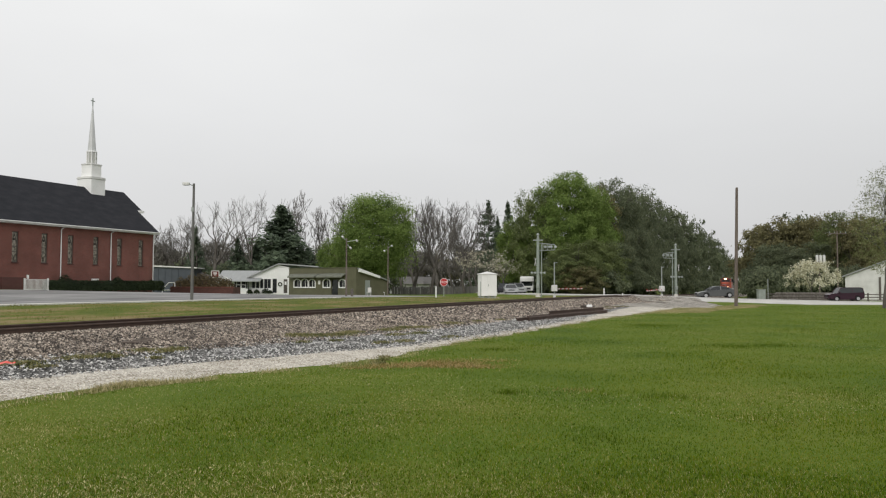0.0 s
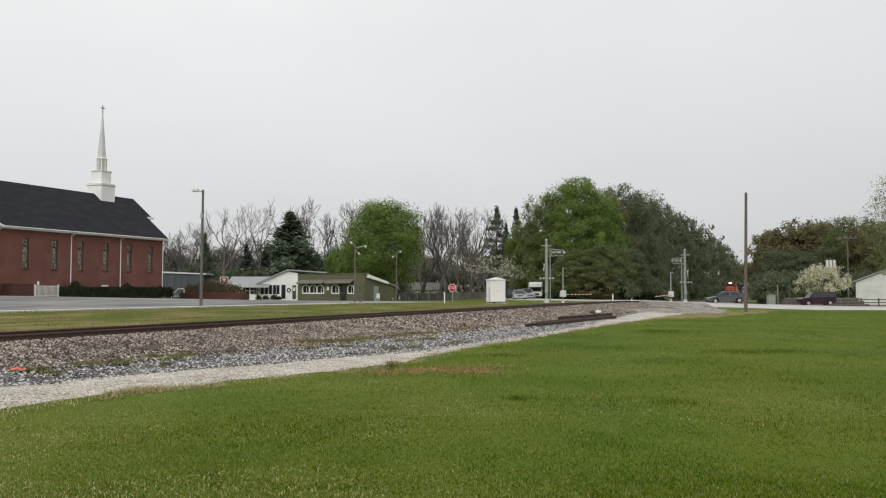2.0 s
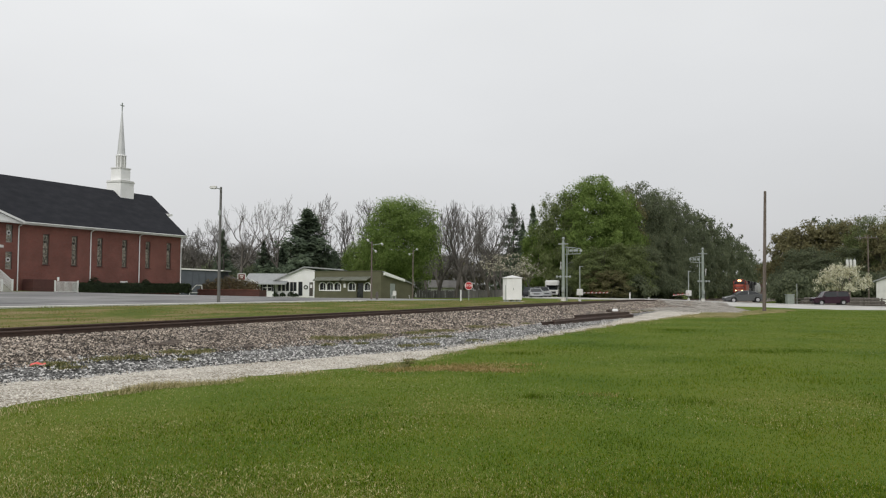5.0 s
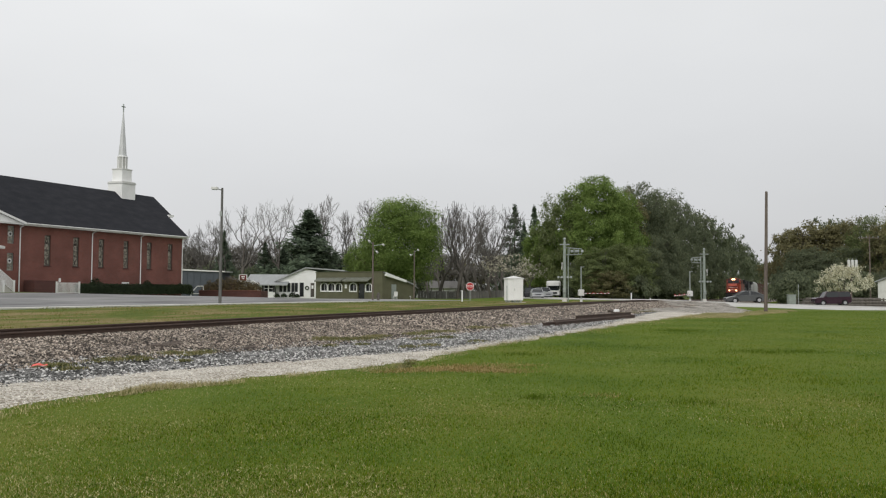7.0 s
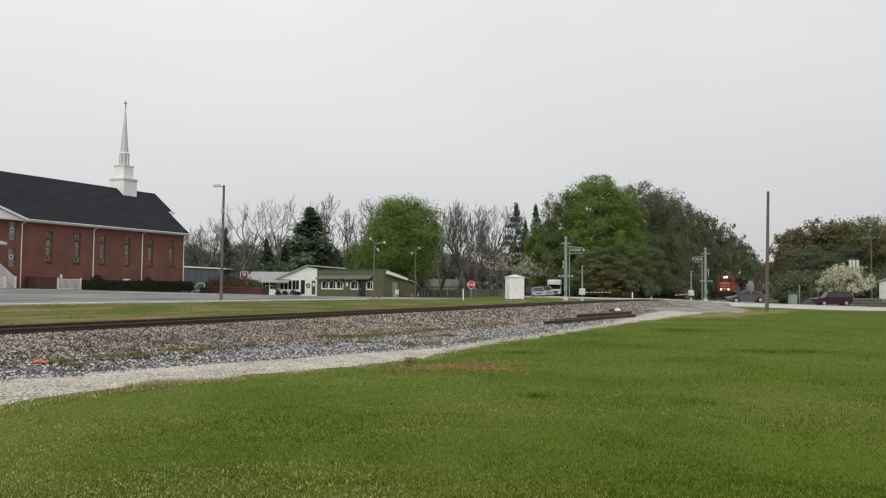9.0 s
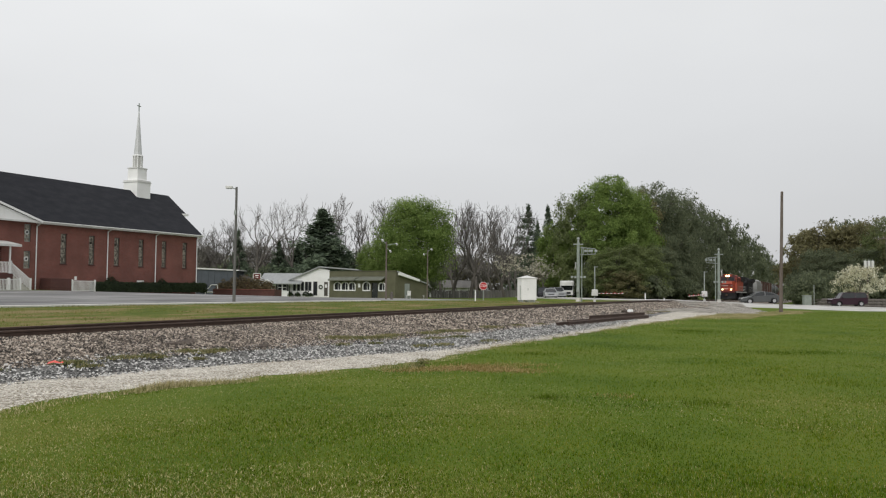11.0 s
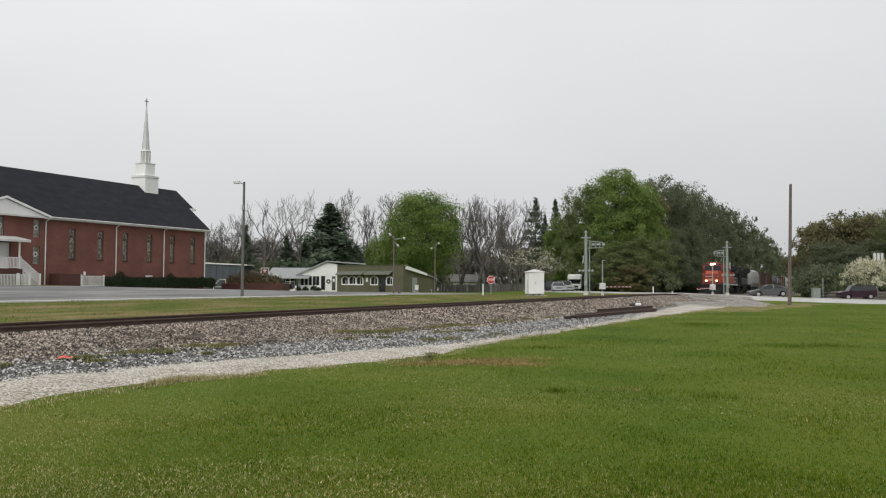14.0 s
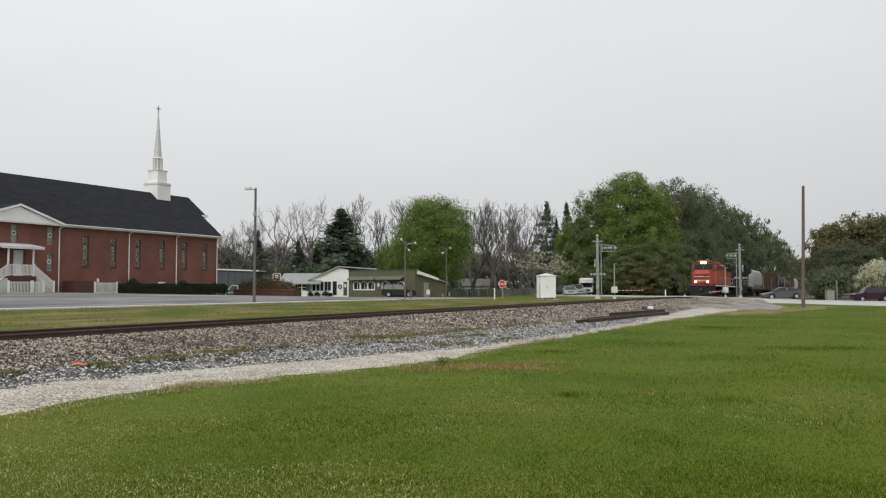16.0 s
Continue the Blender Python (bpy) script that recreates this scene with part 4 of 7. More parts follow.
part("fascia", Shape().box((-20.5, -ov - 0.03, EAVE - ov * sl + 0.02), (23, 0.06, 0.24)), M_WHITE, church)
part("gutter", Shape().rod((0, -ov - 0.12, EAVE - ov * sl + 0.06), (21.7, -ov - 0.12, EAVE - ov * sl + 0.06), 0.07, n=6), M_OFFWHITE, church, "white gutter")
part("soffit", Shape().box((10.8, -ov / 2, EAVE - ov * sl - 0.08), (21.7, ov, 0.03)), M_WHITE, church)
for x in (0.1, 8.4, 15.0, 21.42):
    d = Shape().rod((x, -0.07, -0.3), (x, -0.07, EAVE - 0.75), 0.055, n=6).rod((x, -0.07, EAVE - 0.75), (x, -ov - 0.1, EAVE - 0.5), 0.055, n=6)
    part("downspout", d, M_WHITE, church, "white downspout")
# entrance front with its low gable
fy = -0.06
fholes = [(-4.85, -4.15, 4.34, 5.9), (-1.2, -0.5, 4.34, 5.9), (-1.2, -0.5, 1.96, 3.5), (-8.1, -7.4, 4.34, 5.9), (-4.55, -3.45, 1.5, 3.75)]
part("wall", wall_with_holes(-8.5, 0, -0.6, 6.15, fholes, 0.3, fy), M_BRICK, church, "red brick entrance front")
part("wall", Shape().box((-0.012, 0.14, 2.7), (0.02, 0.36, 6.6)), M_BRICK, church)
for x0, x1, z0, z1 in fholes[:4]:
    w = part("window", Shape().box(((x0 + x1) / 2, fy + 0.2, (z0 + z1) / 2), (x1 - x0, 0.04, z1 - z0)), M_STAIN, church, "leaded window with a round motif")
    fr = Shape()
    for z in (z0 + 0.03, z0 + 0.4, z1 - 0.03):
        fr.box(((x0 + x1) / 2, fy + 0.14, z), (x1 - x0, 0.08, 0.06))
    for x in (x0 + 0.03, x1 - 0.03):
        fr.box((x, fy + 0.14, (z0 + z1) / 2), (0.06, 0.08, z1 - z0))
    part("window_frame", fr, M_GALV, w, "grey window frame")
    part("medallion", Shape().rod(((x0 + x1) / 2, fy + 0.17, z0 + 0.85), ((x0 + x1) / 2, fy + 0.1, z0 + 0.85), 0.23, n=12), M_OFFWHITE, w, "pale round motif")
    part("medallion_eye", Shape().rod(((x0 + x1) / 2, fy + 0.1, z0 + 0.85), ((x0 + x1) / 2, fy + 0.08, z0 + 0.85), 0.1, n=10), M_BLACK, w)
door = part("door", Shape().box((-4.0, fy + 0.2, 2.6), (1.1, 0.06, 2.25)), M_WHITE, church, "white entrance door")
part("door_handle", Shape().ball((-3.6, fy + 0.13, 2.5), 0.05), M_GALV, door)
part("gable", Shape().prism([(-8.9, 6.15), (0.0, 6.15), (-4.45, 7.45)], fy - 0.55, fy + 0.3, "y"), M_WHITE, church, "white-sided gable")
part("gable", Shape().box((-4.45, fy - 0.57, 6.10), (8.9, 0.1, 0.14)), M_OFFWHITE, church)
for sx in (-1, 1):
    a, b = (-4.45, 7.6), (-4.45 + sx * 4.6, 6.16)
    o = [a, b, (b[0], b[1] + 0.16), (a[0], a[1] + 0.16)]
    part("porch_roof", Shape().prism(o, fy - 0.66, 2.6, "y"), M_ROOF, church, "dark shingle gable roof")
    part("fascia", Shape().prism([(p[0], p[1] - 0.1) for p in o[:2]] + [(p[0], p[1] - 0.06) for p in o[2:]], fy - 0.72, fy - 0.66, "y"), M_WHITE, church)
# porch: landing, canopy on posts, stairs both ways, white railings
part("landing", Shape().box((-4.9, fy - 0.85, 0.75), (2.7, 1.6, 1.4)), M_BRICKDARK, church, "dark brick porch landing")
part("canopy", Shape().prism([(fy, 4.1), (fy, 4.3), (fy - 1.9, 3.95), (fy - 1.9, 3.75)], -6.9, -2.95, "x"), M_OFFWHITE, church, "white sloped metal porch canopy")
for x in (-6.25, -3.85):
    part("post", Shape().box((x, fy - 1.6, 2.65), (0.11, 0.11, 2.4)), M_WHITE, church, "white porch post")


def railing(p0, p1, parent, h=0.95, label="white picket railing"):
    p0, p1 = Vector(p0), Vector(p1)
    n = max(2, int((p1 - p0).length / 0.13))
    s = Shape()
    for z in (0.1, h):
        s.rod(p0 + Vector((0, 0, z)), p1 + Vector((0, 0, z)), 0.035, n=4)
    for i in range(n + 1):
        p = p0.lerp(p1, i / n)
        s.rod(p + Vector((0, 0, 0.1)), p + Vector((0, 0, h)), 0.03, n=4)
    for p in (p0, p1):
        s.box((p.x, p.y, p.z + h / 2 + 0.06), (0.12, 0.12, h + 0.14))
    return part("railing", s, M_WHITE, parent, label)


L = fy - 1.62
railing((-6.3, L, 1.46), (-3.75, L, 1.46), church)
railing((-3.75, L, 1.46), (-1.75, L, 0.0), church)
railing((-6.3, L, 1.46), (-8.6, L, 0.0), church)
for k in range(8):
    z = 1.46 - 0.18 * (k + 1)
    part("step", Shape().box((-3.45 + 0.25 * k, fy - 0.85, z / 2), (0.27, 1.5, z)), M_CONC, church, "concrete stair step")
    part("step", Shape().box((-6.4 - 0.27 * k, fy - 0.85, z / 2), (0.27, 1.5, z)), M_CONC, church)
railing((-6.5, L - 0.4, -0.05), (-4.3, L - 0.4, -0.05), church, 1.0, "white picket fence in front of the porch")
railing((-4.2, L - 0.4, -0.05), (-3.1, L - 0.4, -0.05), church, 1.0)
# cellar stair: dark brick box and picket fence
part("cellar_wall", Shape().box((1.75, -0.75, 0.45), (2.3, 1.3, 1.3)), M_BRICKDARK, church, "dark brick cellar entrance")
railing((3.0, -1.4, -0.1), (5.65, -1.4, -0.1), church, 1.0)
part("vent", Shape().box((3.4, -1.35, 1.15), (0.14, 0.14, 0.35)), M_WHITE, church)
part("sign", Shape().box((12.9, -0.06, 0.95), (0.95, 0.05, 0.2)), M_WHITE, church, "small white plate")

# steeple in tiers
C = Vector((17.6, HALF, 0))
steeple = part("steeple", Shape().box((17.6, HALF, 10.45), (2.0, 2.0, 3.5)), M_WHITE, church, "white tiered steeple")
part("cornice", Shape().box((17.6, HALF, 12.0), (2.14, 2.14, 0.1)).box((17.6, HALF, 12.12), (2.04, 2.04, 0.14)), M_OFFWHITE, steeple)
part("tier", Shape().box((17.6, HALF, 12.85), (1.42, 1.42, 1.4)), M_WHITE, steeple)
part("cornice", Shape().box((17.6, HALF, 13.58), (1.54, 1.54, 0.12)), M_OFFWHITE, steeple)
part("belfry", Shape().rod(C + Vector((0, 0, 13.6)), C + Vector((0, 0, 15.0)), 0.5, n=8), M_LOUVRE, steeple, "grey louvred belfry drum")
for i in range(8):
    th = math.pi / 4 * i
    part("pilaster", Shape().rod(C + Vector((0.5 * math.cos(th), 0.5 * math.sin(th), 13.65)), C + Vector((0.5 * math.cos(th), 0.5 * math.sin(th), 15.0)), 0.055, n=4), M_WHITE, steeple)
part("cornice", Shape().rod(C + Vector((0, 0, 14.98)), C + Vector((0, 0, 15.1)), 0.58, 0.54, n=8), M_WHITE, steeple)
part("spire", Shape().rod(C + Vector((0, 0, 15.1)), C + Vector((0, 0, 20.1)), 0.44, 0.05, n=8), M_SPIRE, steeple, "slender pale grey-white spire")
part("cross", Shape().box((17.6, HALF, 20.5), (0.09, 0.09, 0.95)).box((17.6, HALF, 20.66), (0.56, 0.09, 0.09)), M_GALV, steeple, "metal cross")


def leafy(name, spots, size, material, parent=None, seed=1, up=0.0, label=""):
    """A crown of many small leaf quads at the given places, joined."""
    rng = np.random.default_rng(seed)
    p = np.array(spots)
    n = len(p)
    # leaves turn outwards and upwards to the light
    out = p - p.mean(0)
    out /= np.linalg.norm(out, axis=1)[:, None] + 1e-6
    d = rng.normal(0, 0.6, (n, 3)) + out * 0.8
    d[:, 2] += up + 0.5
    d /= np.linalg.norm(d, axis=1)[:, None]
    e = np.cross(d, rng.normal(0, 1, (n, 3)))
    e /= np.linalg.norm(e, axis=1)[:, None] + 1e-9
    g = np.cross(d, e)
    r = rng.uniform(size[0], size[1], (n, 1))
    v = np.stack([p - e * r - g * r * 0.45, p + e * r * 0.2 + g * r * 0.8, p + e * r - g * r * 0.2], 1)
    ob = tri_mesh(name, v, material)
    ob.parent = parent
    if label:
        ob["label"] = label
    return ob


def bush_spots(c, r, n, rng):
    """Points in a lumpy half-ball; r: radii."""
    out = []
    for _ in range(n):
        d = Vector((rng.gauss(0, 1), rng.gauss(0, 1), abs(rng.gauss(0, 1)) * 0.9)).normalized()
        k = (0.72 + 0.28 * rng.random()) * (1 + 0.25 * noise.noise(d * 2.2 + Vector(c)))
        out.append((c[0] + d.x * r[0] * k, c[1] + d.y * r[1] * k, c[2] + d.z * r[2] * k))
    return out


def box_spots(c, s, n, rng):
    out = []
    for _ in range(n):
        p = [rng.uniform(-0.5, 0.5) for _ in range(3)]
        ax = rng.choice((0, 1, 1, 2, 2))
        p[ax] = 0.5 if (ax == 2 or rng.random() < 0.5) else -0.5
        out.append(tuple(c[i] + s[i] * p[i] + rng.gauss(0, 0.05) for i in range(3)))
    return out


rng = random.Random(3)
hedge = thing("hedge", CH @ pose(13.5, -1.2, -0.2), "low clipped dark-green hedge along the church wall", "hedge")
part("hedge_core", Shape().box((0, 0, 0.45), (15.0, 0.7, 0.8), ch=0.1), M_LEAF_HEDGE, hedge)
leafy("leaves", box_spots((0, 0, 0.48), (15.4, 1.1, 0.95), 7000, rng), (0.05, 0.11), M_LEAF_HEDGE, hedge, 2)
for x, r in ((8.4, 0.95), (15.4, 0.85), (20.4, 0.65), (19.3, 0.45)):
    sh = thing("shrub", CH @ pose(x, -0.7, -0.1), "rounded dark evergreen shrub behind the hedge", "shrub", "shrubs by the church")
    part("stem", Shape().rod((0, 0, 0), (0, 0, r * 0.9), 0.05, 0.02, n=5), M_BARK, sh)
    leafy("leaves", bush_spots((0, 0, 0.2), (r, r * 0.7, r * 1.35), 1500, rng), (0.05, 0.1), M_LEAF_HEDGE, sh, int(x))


# ---- olive shop: x along the front, y into the building ----
SHOP_A, SHOP_B = Vector((-14.0, 126.0)), Vector((-3.9, 116.0))
shop_turn = math.degrees(math.atan2(SHOP_B.y - SHOP_A.y, SHOP_B.x - SHOP_A.x))
SL = (SHOP_B - SHOP_A).length
SH = pose(SHOP_A.x, SHOP_A.y, 0.25, 0, 0, shop_turn)
shop = thing("shop", SH, "low olive-green flat-roofed shop with arched white-framed windows", "shop")
def sx(px):
    """Along the front, from its direction."""
    d = (px - 784) / 1501
    u = (SHOP_B - SHOP_A).normalized()
    return (d * SHOP_A.y - SHOP_A.x) / (u.x - d * u.y)
wins = [(626.5, 637.5), (639, 650.5), (652, 663), (677, 689), (705, 715.5)]
sh_holes = [(sx(a), sx(b), 1.05, 2.25) for a, b in wins] + [(sx(691), sx(702.5), 0.0, 2.1)]
part("wall", wall_with_holes(0, SL, -0.5, 3.72, sh_holes, 0.25, 0), M_GREEN, shop, "olive-green plank front wall")
part("wall", Shape().prism([(0.26, -0.5), (6.0, -0.5), (6.0, 1.9), (0.26, 3.6)], SL - 0.25, SL, "x"), M_GREEN, shop, "olive side wall under a sloping roof")
part("wall", Shape().box((SL / 2, 6.1, 0.7), (SL, 0.2, 2.4)), M_GREEN, shop)
part("roof", Shape().prism([(0.26, 3.55), (6.3, 1.85), (6.3, 2.0), (0.26, 3.7)], 0.1, SL + 0.3, "x"), M_METALROOF, shop, "sloping grey roof")
part("eave", Shape().prism([(0.4, 3.15), (4.3, 2.3), (4.3, 2.62), (0.4, 3.62)], SL + 0.05, SL + 0.4, "x"), M_WHITE, shop, "white sloping eave board")
part("side_door", Shape().box((SL + 0.02, 2.2, 1.0), (0.06, 0.9, 2.0)), M_GALV, shop, "grey side door")
part("coping", Shape().box((SL / 2, 0.1, 3.75), (SL + 0.1, 0.35, 0.08)), M_GREEN, shop)
for a, b in wins:
    x0, x1 = sx(a), sx(b)
    xc, r = (x0 + x1) / 2, (x1 - x0) / 2
    w = part("window", Shape().box((xc, 0.16, 1.65), (x1 - x0, 0.04, 1.2)), M_DARKGLASS, shop, "dark arched window")
    fr = Shape()
    fr.box((xc, -0.03, 1.0), (2 * r + 0.18, 0.1, 0.16))
    for k in (-1, 1):
        fr.box((xc + k * (r + 0.03), -0.03, 1.35), (0.14, 0.1, 0.7))
    for i in range(8):
        t0, t1 = math.pi * i / 8, math.pi * (i + 1) / 8
        o = [(xc + rr * math.cos(t), 1.65 + (rr * 0.72) * math.sin(t)) for rr, t in ((r - 0.02, t0), (r + 0.13, t0), (r + 0.13, t1), (r - 0.02, t1))]
        fr.prism(o, -0.08, 0.02, "y")
    fr.box((xc, 0.1, 1.6), (0.05, 0.05, 1.1))
    part("window_frame", fr, M_WHITE, w, "white arched frame")
    co = Shape()
    for k in (-1, 1):
        co.add([(xc + k * (r + 0.02), -0.02, 2.27), (xc + k * (r + 0.02), -0.02, 1.65), (xc + k * r * 0.72, -0.02, 2.02), (xc + k * 0.05, -0.02, 2.27),
                (xc + k * (r + 0.02), 0.12, 2.27), (xc + k * (r + 0.02), 0.12, 1.65), (xc + k * r * 0.72, 0.12, 2.02), (xc + k * 0.05, 0.12, 2.27)],
               [(0, 1, 2, 3), (4, 7, 6, 5), (1, 5, 6, 2), (2, 6, 7, 3)])
    part("spandrel", co, M_GREEN, w)
dx0, dx1 = sx(691), sx(702.5)
dr = part("door", Shape().box(((dx0 + dx1) / 2, 0.18, 1.03), (dx1 - dx0, 0.06, 2.06)), M_DARKGLASS, shop, "dark glazed door")
part("door_handle", Shape().box((dx0 + 0.15, 0.12, 1.0), (0.04, 0.05, 0.3)), M_GALV, dr)
for a, b in ((622, 668), (671, 716)):
    x0, x1 = sx(a), sx(b)
    aw = part("awning", Shape().prism([(0, 2.95), (-0.85, 2.5), (-0.85, 2.38), (0, 2.83)], x0, x1, "x"), M_AWNING, shop, "weathered shed awning over the windows")
    n = 11
    for i in range(n + 1):
        x = x0 + (x1 - x0) * i / n
        part("rib", Shape().rod((x, -0.02, 2.98), (x, -0.87, 2.53), 0.025, n=4), M_GALV, aw)
part("notice", Shape().box((sx(670), -0.02, 1.7), (0.45, 0.03, 0.55)), M_WHITE, shop, "small white notice with plain bars")
# white gabled house beside the shop
HS = pose(-20.2, 129.0, 0.35, 0, 0, 0)
house = thing("house", HS, "white-sided gabled house with grey metal roof", "house")
hx = lambda px: (px - 784) / 1501 * 129 + 20.2
hw = [(hx(p) - 0.22, hx(p) + 0.22, 0.75, 2.1) for p in (556, 563, 570, 577, 583)]
hw += [(hx(589), hx(596), 0.05, 2.15), (hx(608), hx(614.5), 0.0, 2.1)]
part("wall", wall_with_holes(hx(548), hx(617.5), -0.4, 2.4, hw, 0.2, 0), M_WHITE, house, "white siding wall")
part("gable", Shape().prism([(hx(548), 2.4), (hx(617.5), 2.4), (hx(617.5), 3.9), (hx(599), 4.25)], 0.002, 0.2, "y"), M_WHITE, house, "white gable wall")
part("wall", Shape().box((hx(617.5) - 0.1, 6, 1.7), (0.2, 11.6, 4.2)), M_WHITE, house)
for o in ([(hx(545), 2.2), (hx(599), 4.3), (hx(599), 4.48), (hx(545), 2.38)], [(hx(599), 4.3), (hx(668), 3.9), (hx(668), 4.08), (hx(599), 4.48)]):
    part("roof", Shape().prism(o, -0.4, 12, "y"), M_METALROOF, house, "pale grey roof slope")
for x0, x1, z0, z1 in hw[:6]:
    part("window", Shape().box(((x0 + x1) / 2, 0.1, (z0 + z1) / 2), (x1 - x0, 0.04, z1 - z0)), M_DARKGLASS, house, "tall narrow dark window")
    part("frame", Shape().box((x0 - 0.03, -0.01, (z0 + z1) / 2), (0.05, 0.06, z1 - z0)).box((x1 + 0.03, -0.01, (z0 + z1) / 2), (0.05, 0.06, z1 - z0)).box(((x0 + x1) / 2, -0.01, z1 + 0.03), (x1 - x0 + 0.1, 0.06, 0.06)), M_OFFWHITE, house)
dd = part("door", Shape().box(((hw[6][0] + hw[6][1]) / 2, 0.08, 1.05), (hw[6][1] - hw[6][0], 0.05, 2.1)), M_BARK, house, "dark brown door")
part("door_pane", Shape().box(((hw[6][0] + hw[6][1]) / 2, 0.04, 1.5), (0.3, 0.03, 0.5)), M_WHITE, dd)
wr = Shape()
for i in range(12):
    t0 = 2 * math.pi * i / 12
    wr.ball((hx(602) + 0.25 * math.cos(t0), -0.05, 1.35 + 0.25 * math.sin(t0)), 0.09, 6, 4)
part("wreath", wr, M_LEAF_HEDGE, house, "dark round wreath")
# low wing of the house
part("wall", wall_with_holes(hx(503), hx(547.8), -0.4, 1.95, [(hx(529), hx(544), 0.75, 1.75)], 0.2, -1.0), M_WHITE, house, "white wing wall")
part("roof", Shape().prism([(-1.6, 1.85), (4.0, 3.45), (9, 1.9), (9, 1.75), (4, 3.3), (-1.6, 1.7)], hx(494), hx(570), "x"), M_METALROOF, house, "pale grey wing roof")
wn2 = part("window", Shape().box((hx(536.5), -0.9, 1.25), (hx(544) - hx(529), 0.04, 1.0)), M_DARKGLASS, house, "paired sash window")
part("window_frame", Shape().box((hx(536.5), -1.02, 1.25), (0.12, 0.06, 1.0)).box((hx(536.5), -1.02, 1.25), (1.2, 0.06, 0.06)).box((hx(536.5), -1.03, 0.74), (1.35, 0.1, 0.08)).box((hx(536.5), -1.03, 1.77), (1.35, 0.08, 0.06)), M_WHITE, wn2)
for p in (527, 546):
    part("shutter", Shape().box((hx(p), -1.04, 1.25), (0.28, 0.05, 1.1)), M_BLACK, house, "black shutter")
part("porch_gable", Shape().prism([(hx(500), 1.75), (hx(524), 1.75), (hx(511), 2.45)], -2.2, -1.2, "y"), M_OFFWHITE, house, "small porch gable")
for p in (503, 522):
    part("porch_post", Shape().box((hx(p), -2.0, 0.7), (0.12, 0.12, 2.1)), M_WHITE, house)
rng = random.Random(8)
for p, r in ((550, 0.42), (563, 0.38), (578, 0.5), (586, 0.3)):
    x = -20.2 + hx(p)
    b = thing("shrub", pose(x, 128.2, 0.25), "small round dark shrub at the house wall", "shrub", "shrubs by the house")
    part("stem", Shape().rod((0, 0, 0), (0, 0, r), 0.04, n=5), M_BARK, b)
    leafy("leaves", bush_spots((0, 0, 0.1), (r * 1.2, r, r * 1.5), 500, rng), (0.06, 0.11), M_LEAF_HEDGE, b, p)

# brick planter with brown shrubs, white frame beside it
PL = pose(-22.6, 104.5, 0.2, 0, 0, -4)
planter = thing("planter", PL, "long low red-brick planter wall", "planter")
part("wall", Shape().box((0.6, 0, 0.5), (7.6, 0.35, 1.2)), M_BRICKDARK, planter, "brick wall")
part("coping", Shape().box((0.6, 0, 1.12), (7.7, 0.45, 0.08)), M_BRICK, planter)
part("wall", Shape().box((4.2, 1.9, 0.5), (0.35, 3.5, 1.2)), M_BRICKDARK, planter)
part("wall", Shape().box((-3.1, 1.9, 0.5), (0.35, 3.5, 1.2)), M_BRICKDARK, planter)
part("soil", Shape().box((0.6, 2, 0.45), (7.2, 3.6, 0.9)), M_BARK, planter)
for i, (x, r, h) in enumerate(((-2.2, 1.2, 1.4), (-0.9, 1.3, 1.85), (0.6, 1.4, 1.95), (1.9, 1.3, 1.7), (3.1, 1.1, 1.35))):
    b = thing("shrub", PL @ pose(x, 1.2, 0.9), "arching reddish-brown shrub in the brick planter", "shrub", "shrubs in the planter")
    st = Shape()
    for k in range(9):
        t0 = 6.28 * k / 9
        st.rod((0, 0, 0), (r * 0.7 * math.cos(t0), r * 0.6 * math.sin(t0), h * 0.8), 0.025, 0.01, n=4)
    part("stems", st, M_TWIG, b)
    leafy("leaves", bush_spots((0, 0, 0), (r, r * 0.9, h), 1500, rng), (0.05, 0.13), M_LEAF_BROWN, b, 40 + i)
arch = thing("garden_frame", pose(-26.0, 104.6, 0.45, 0, 0, 0), "small white gabled garden frame", "frame")
for a, b in (((-0.8, 0), (0, 0.9)), ((0, 0.9), (0.7, 0.9)), ((0.7, 0.9), (0.75, 0)), ((-0.8, 0), (0.75, 0))):
    part("bar", Shape().rod((a[0], 0, a[1] + 0.5), (b[0], 0, b[1] + 0.5), 0.06, n=5), M_WHITE, arch)
for x in (-0.75, 0.7):
    part("leg", Shape().rod((x, 0, -0.2), (x, 0, 0.55), 0.05, n=5), M_WHITE, arch)
signx, signy = at(490, 122)
sgn = thing("street_sign", pose(signx, signy, 0.4), "dark red board sign in a pale frame on two posts", "sign")
part("board", Shape().box((0, 0, 2.7), (0.95, 0.08, 0.85)), M_MAROON, sgn)
part("frame", Shape().box((0, -0.02, 3.15), (1.15, 0.12, 0.1)).box((0, -0.02, 2.25), (1.15, 0.12, 0.1)).box((-0.53, -0.02, 2.7), (0.1, 0.12, 0.9)).box((0.53, -0.02, 2.7), (0.1, 0.12, 0.9)), M_OFFWHITE, sgn)
part("lettering", Shape().box((0, -0.05, 2.85), (0.5, 0.02, 0.12)).box((0, -0.05, 2.6), (0.35, 0.02, 0.1)), M_WHITE, sgn, "plain pale bars")
for x in (-0.5, 0.5):
    part("post", Shape().box((x, 0, 1.1), (0.1, 0.1, 2.4)), M_OFFWHITE, sgn)

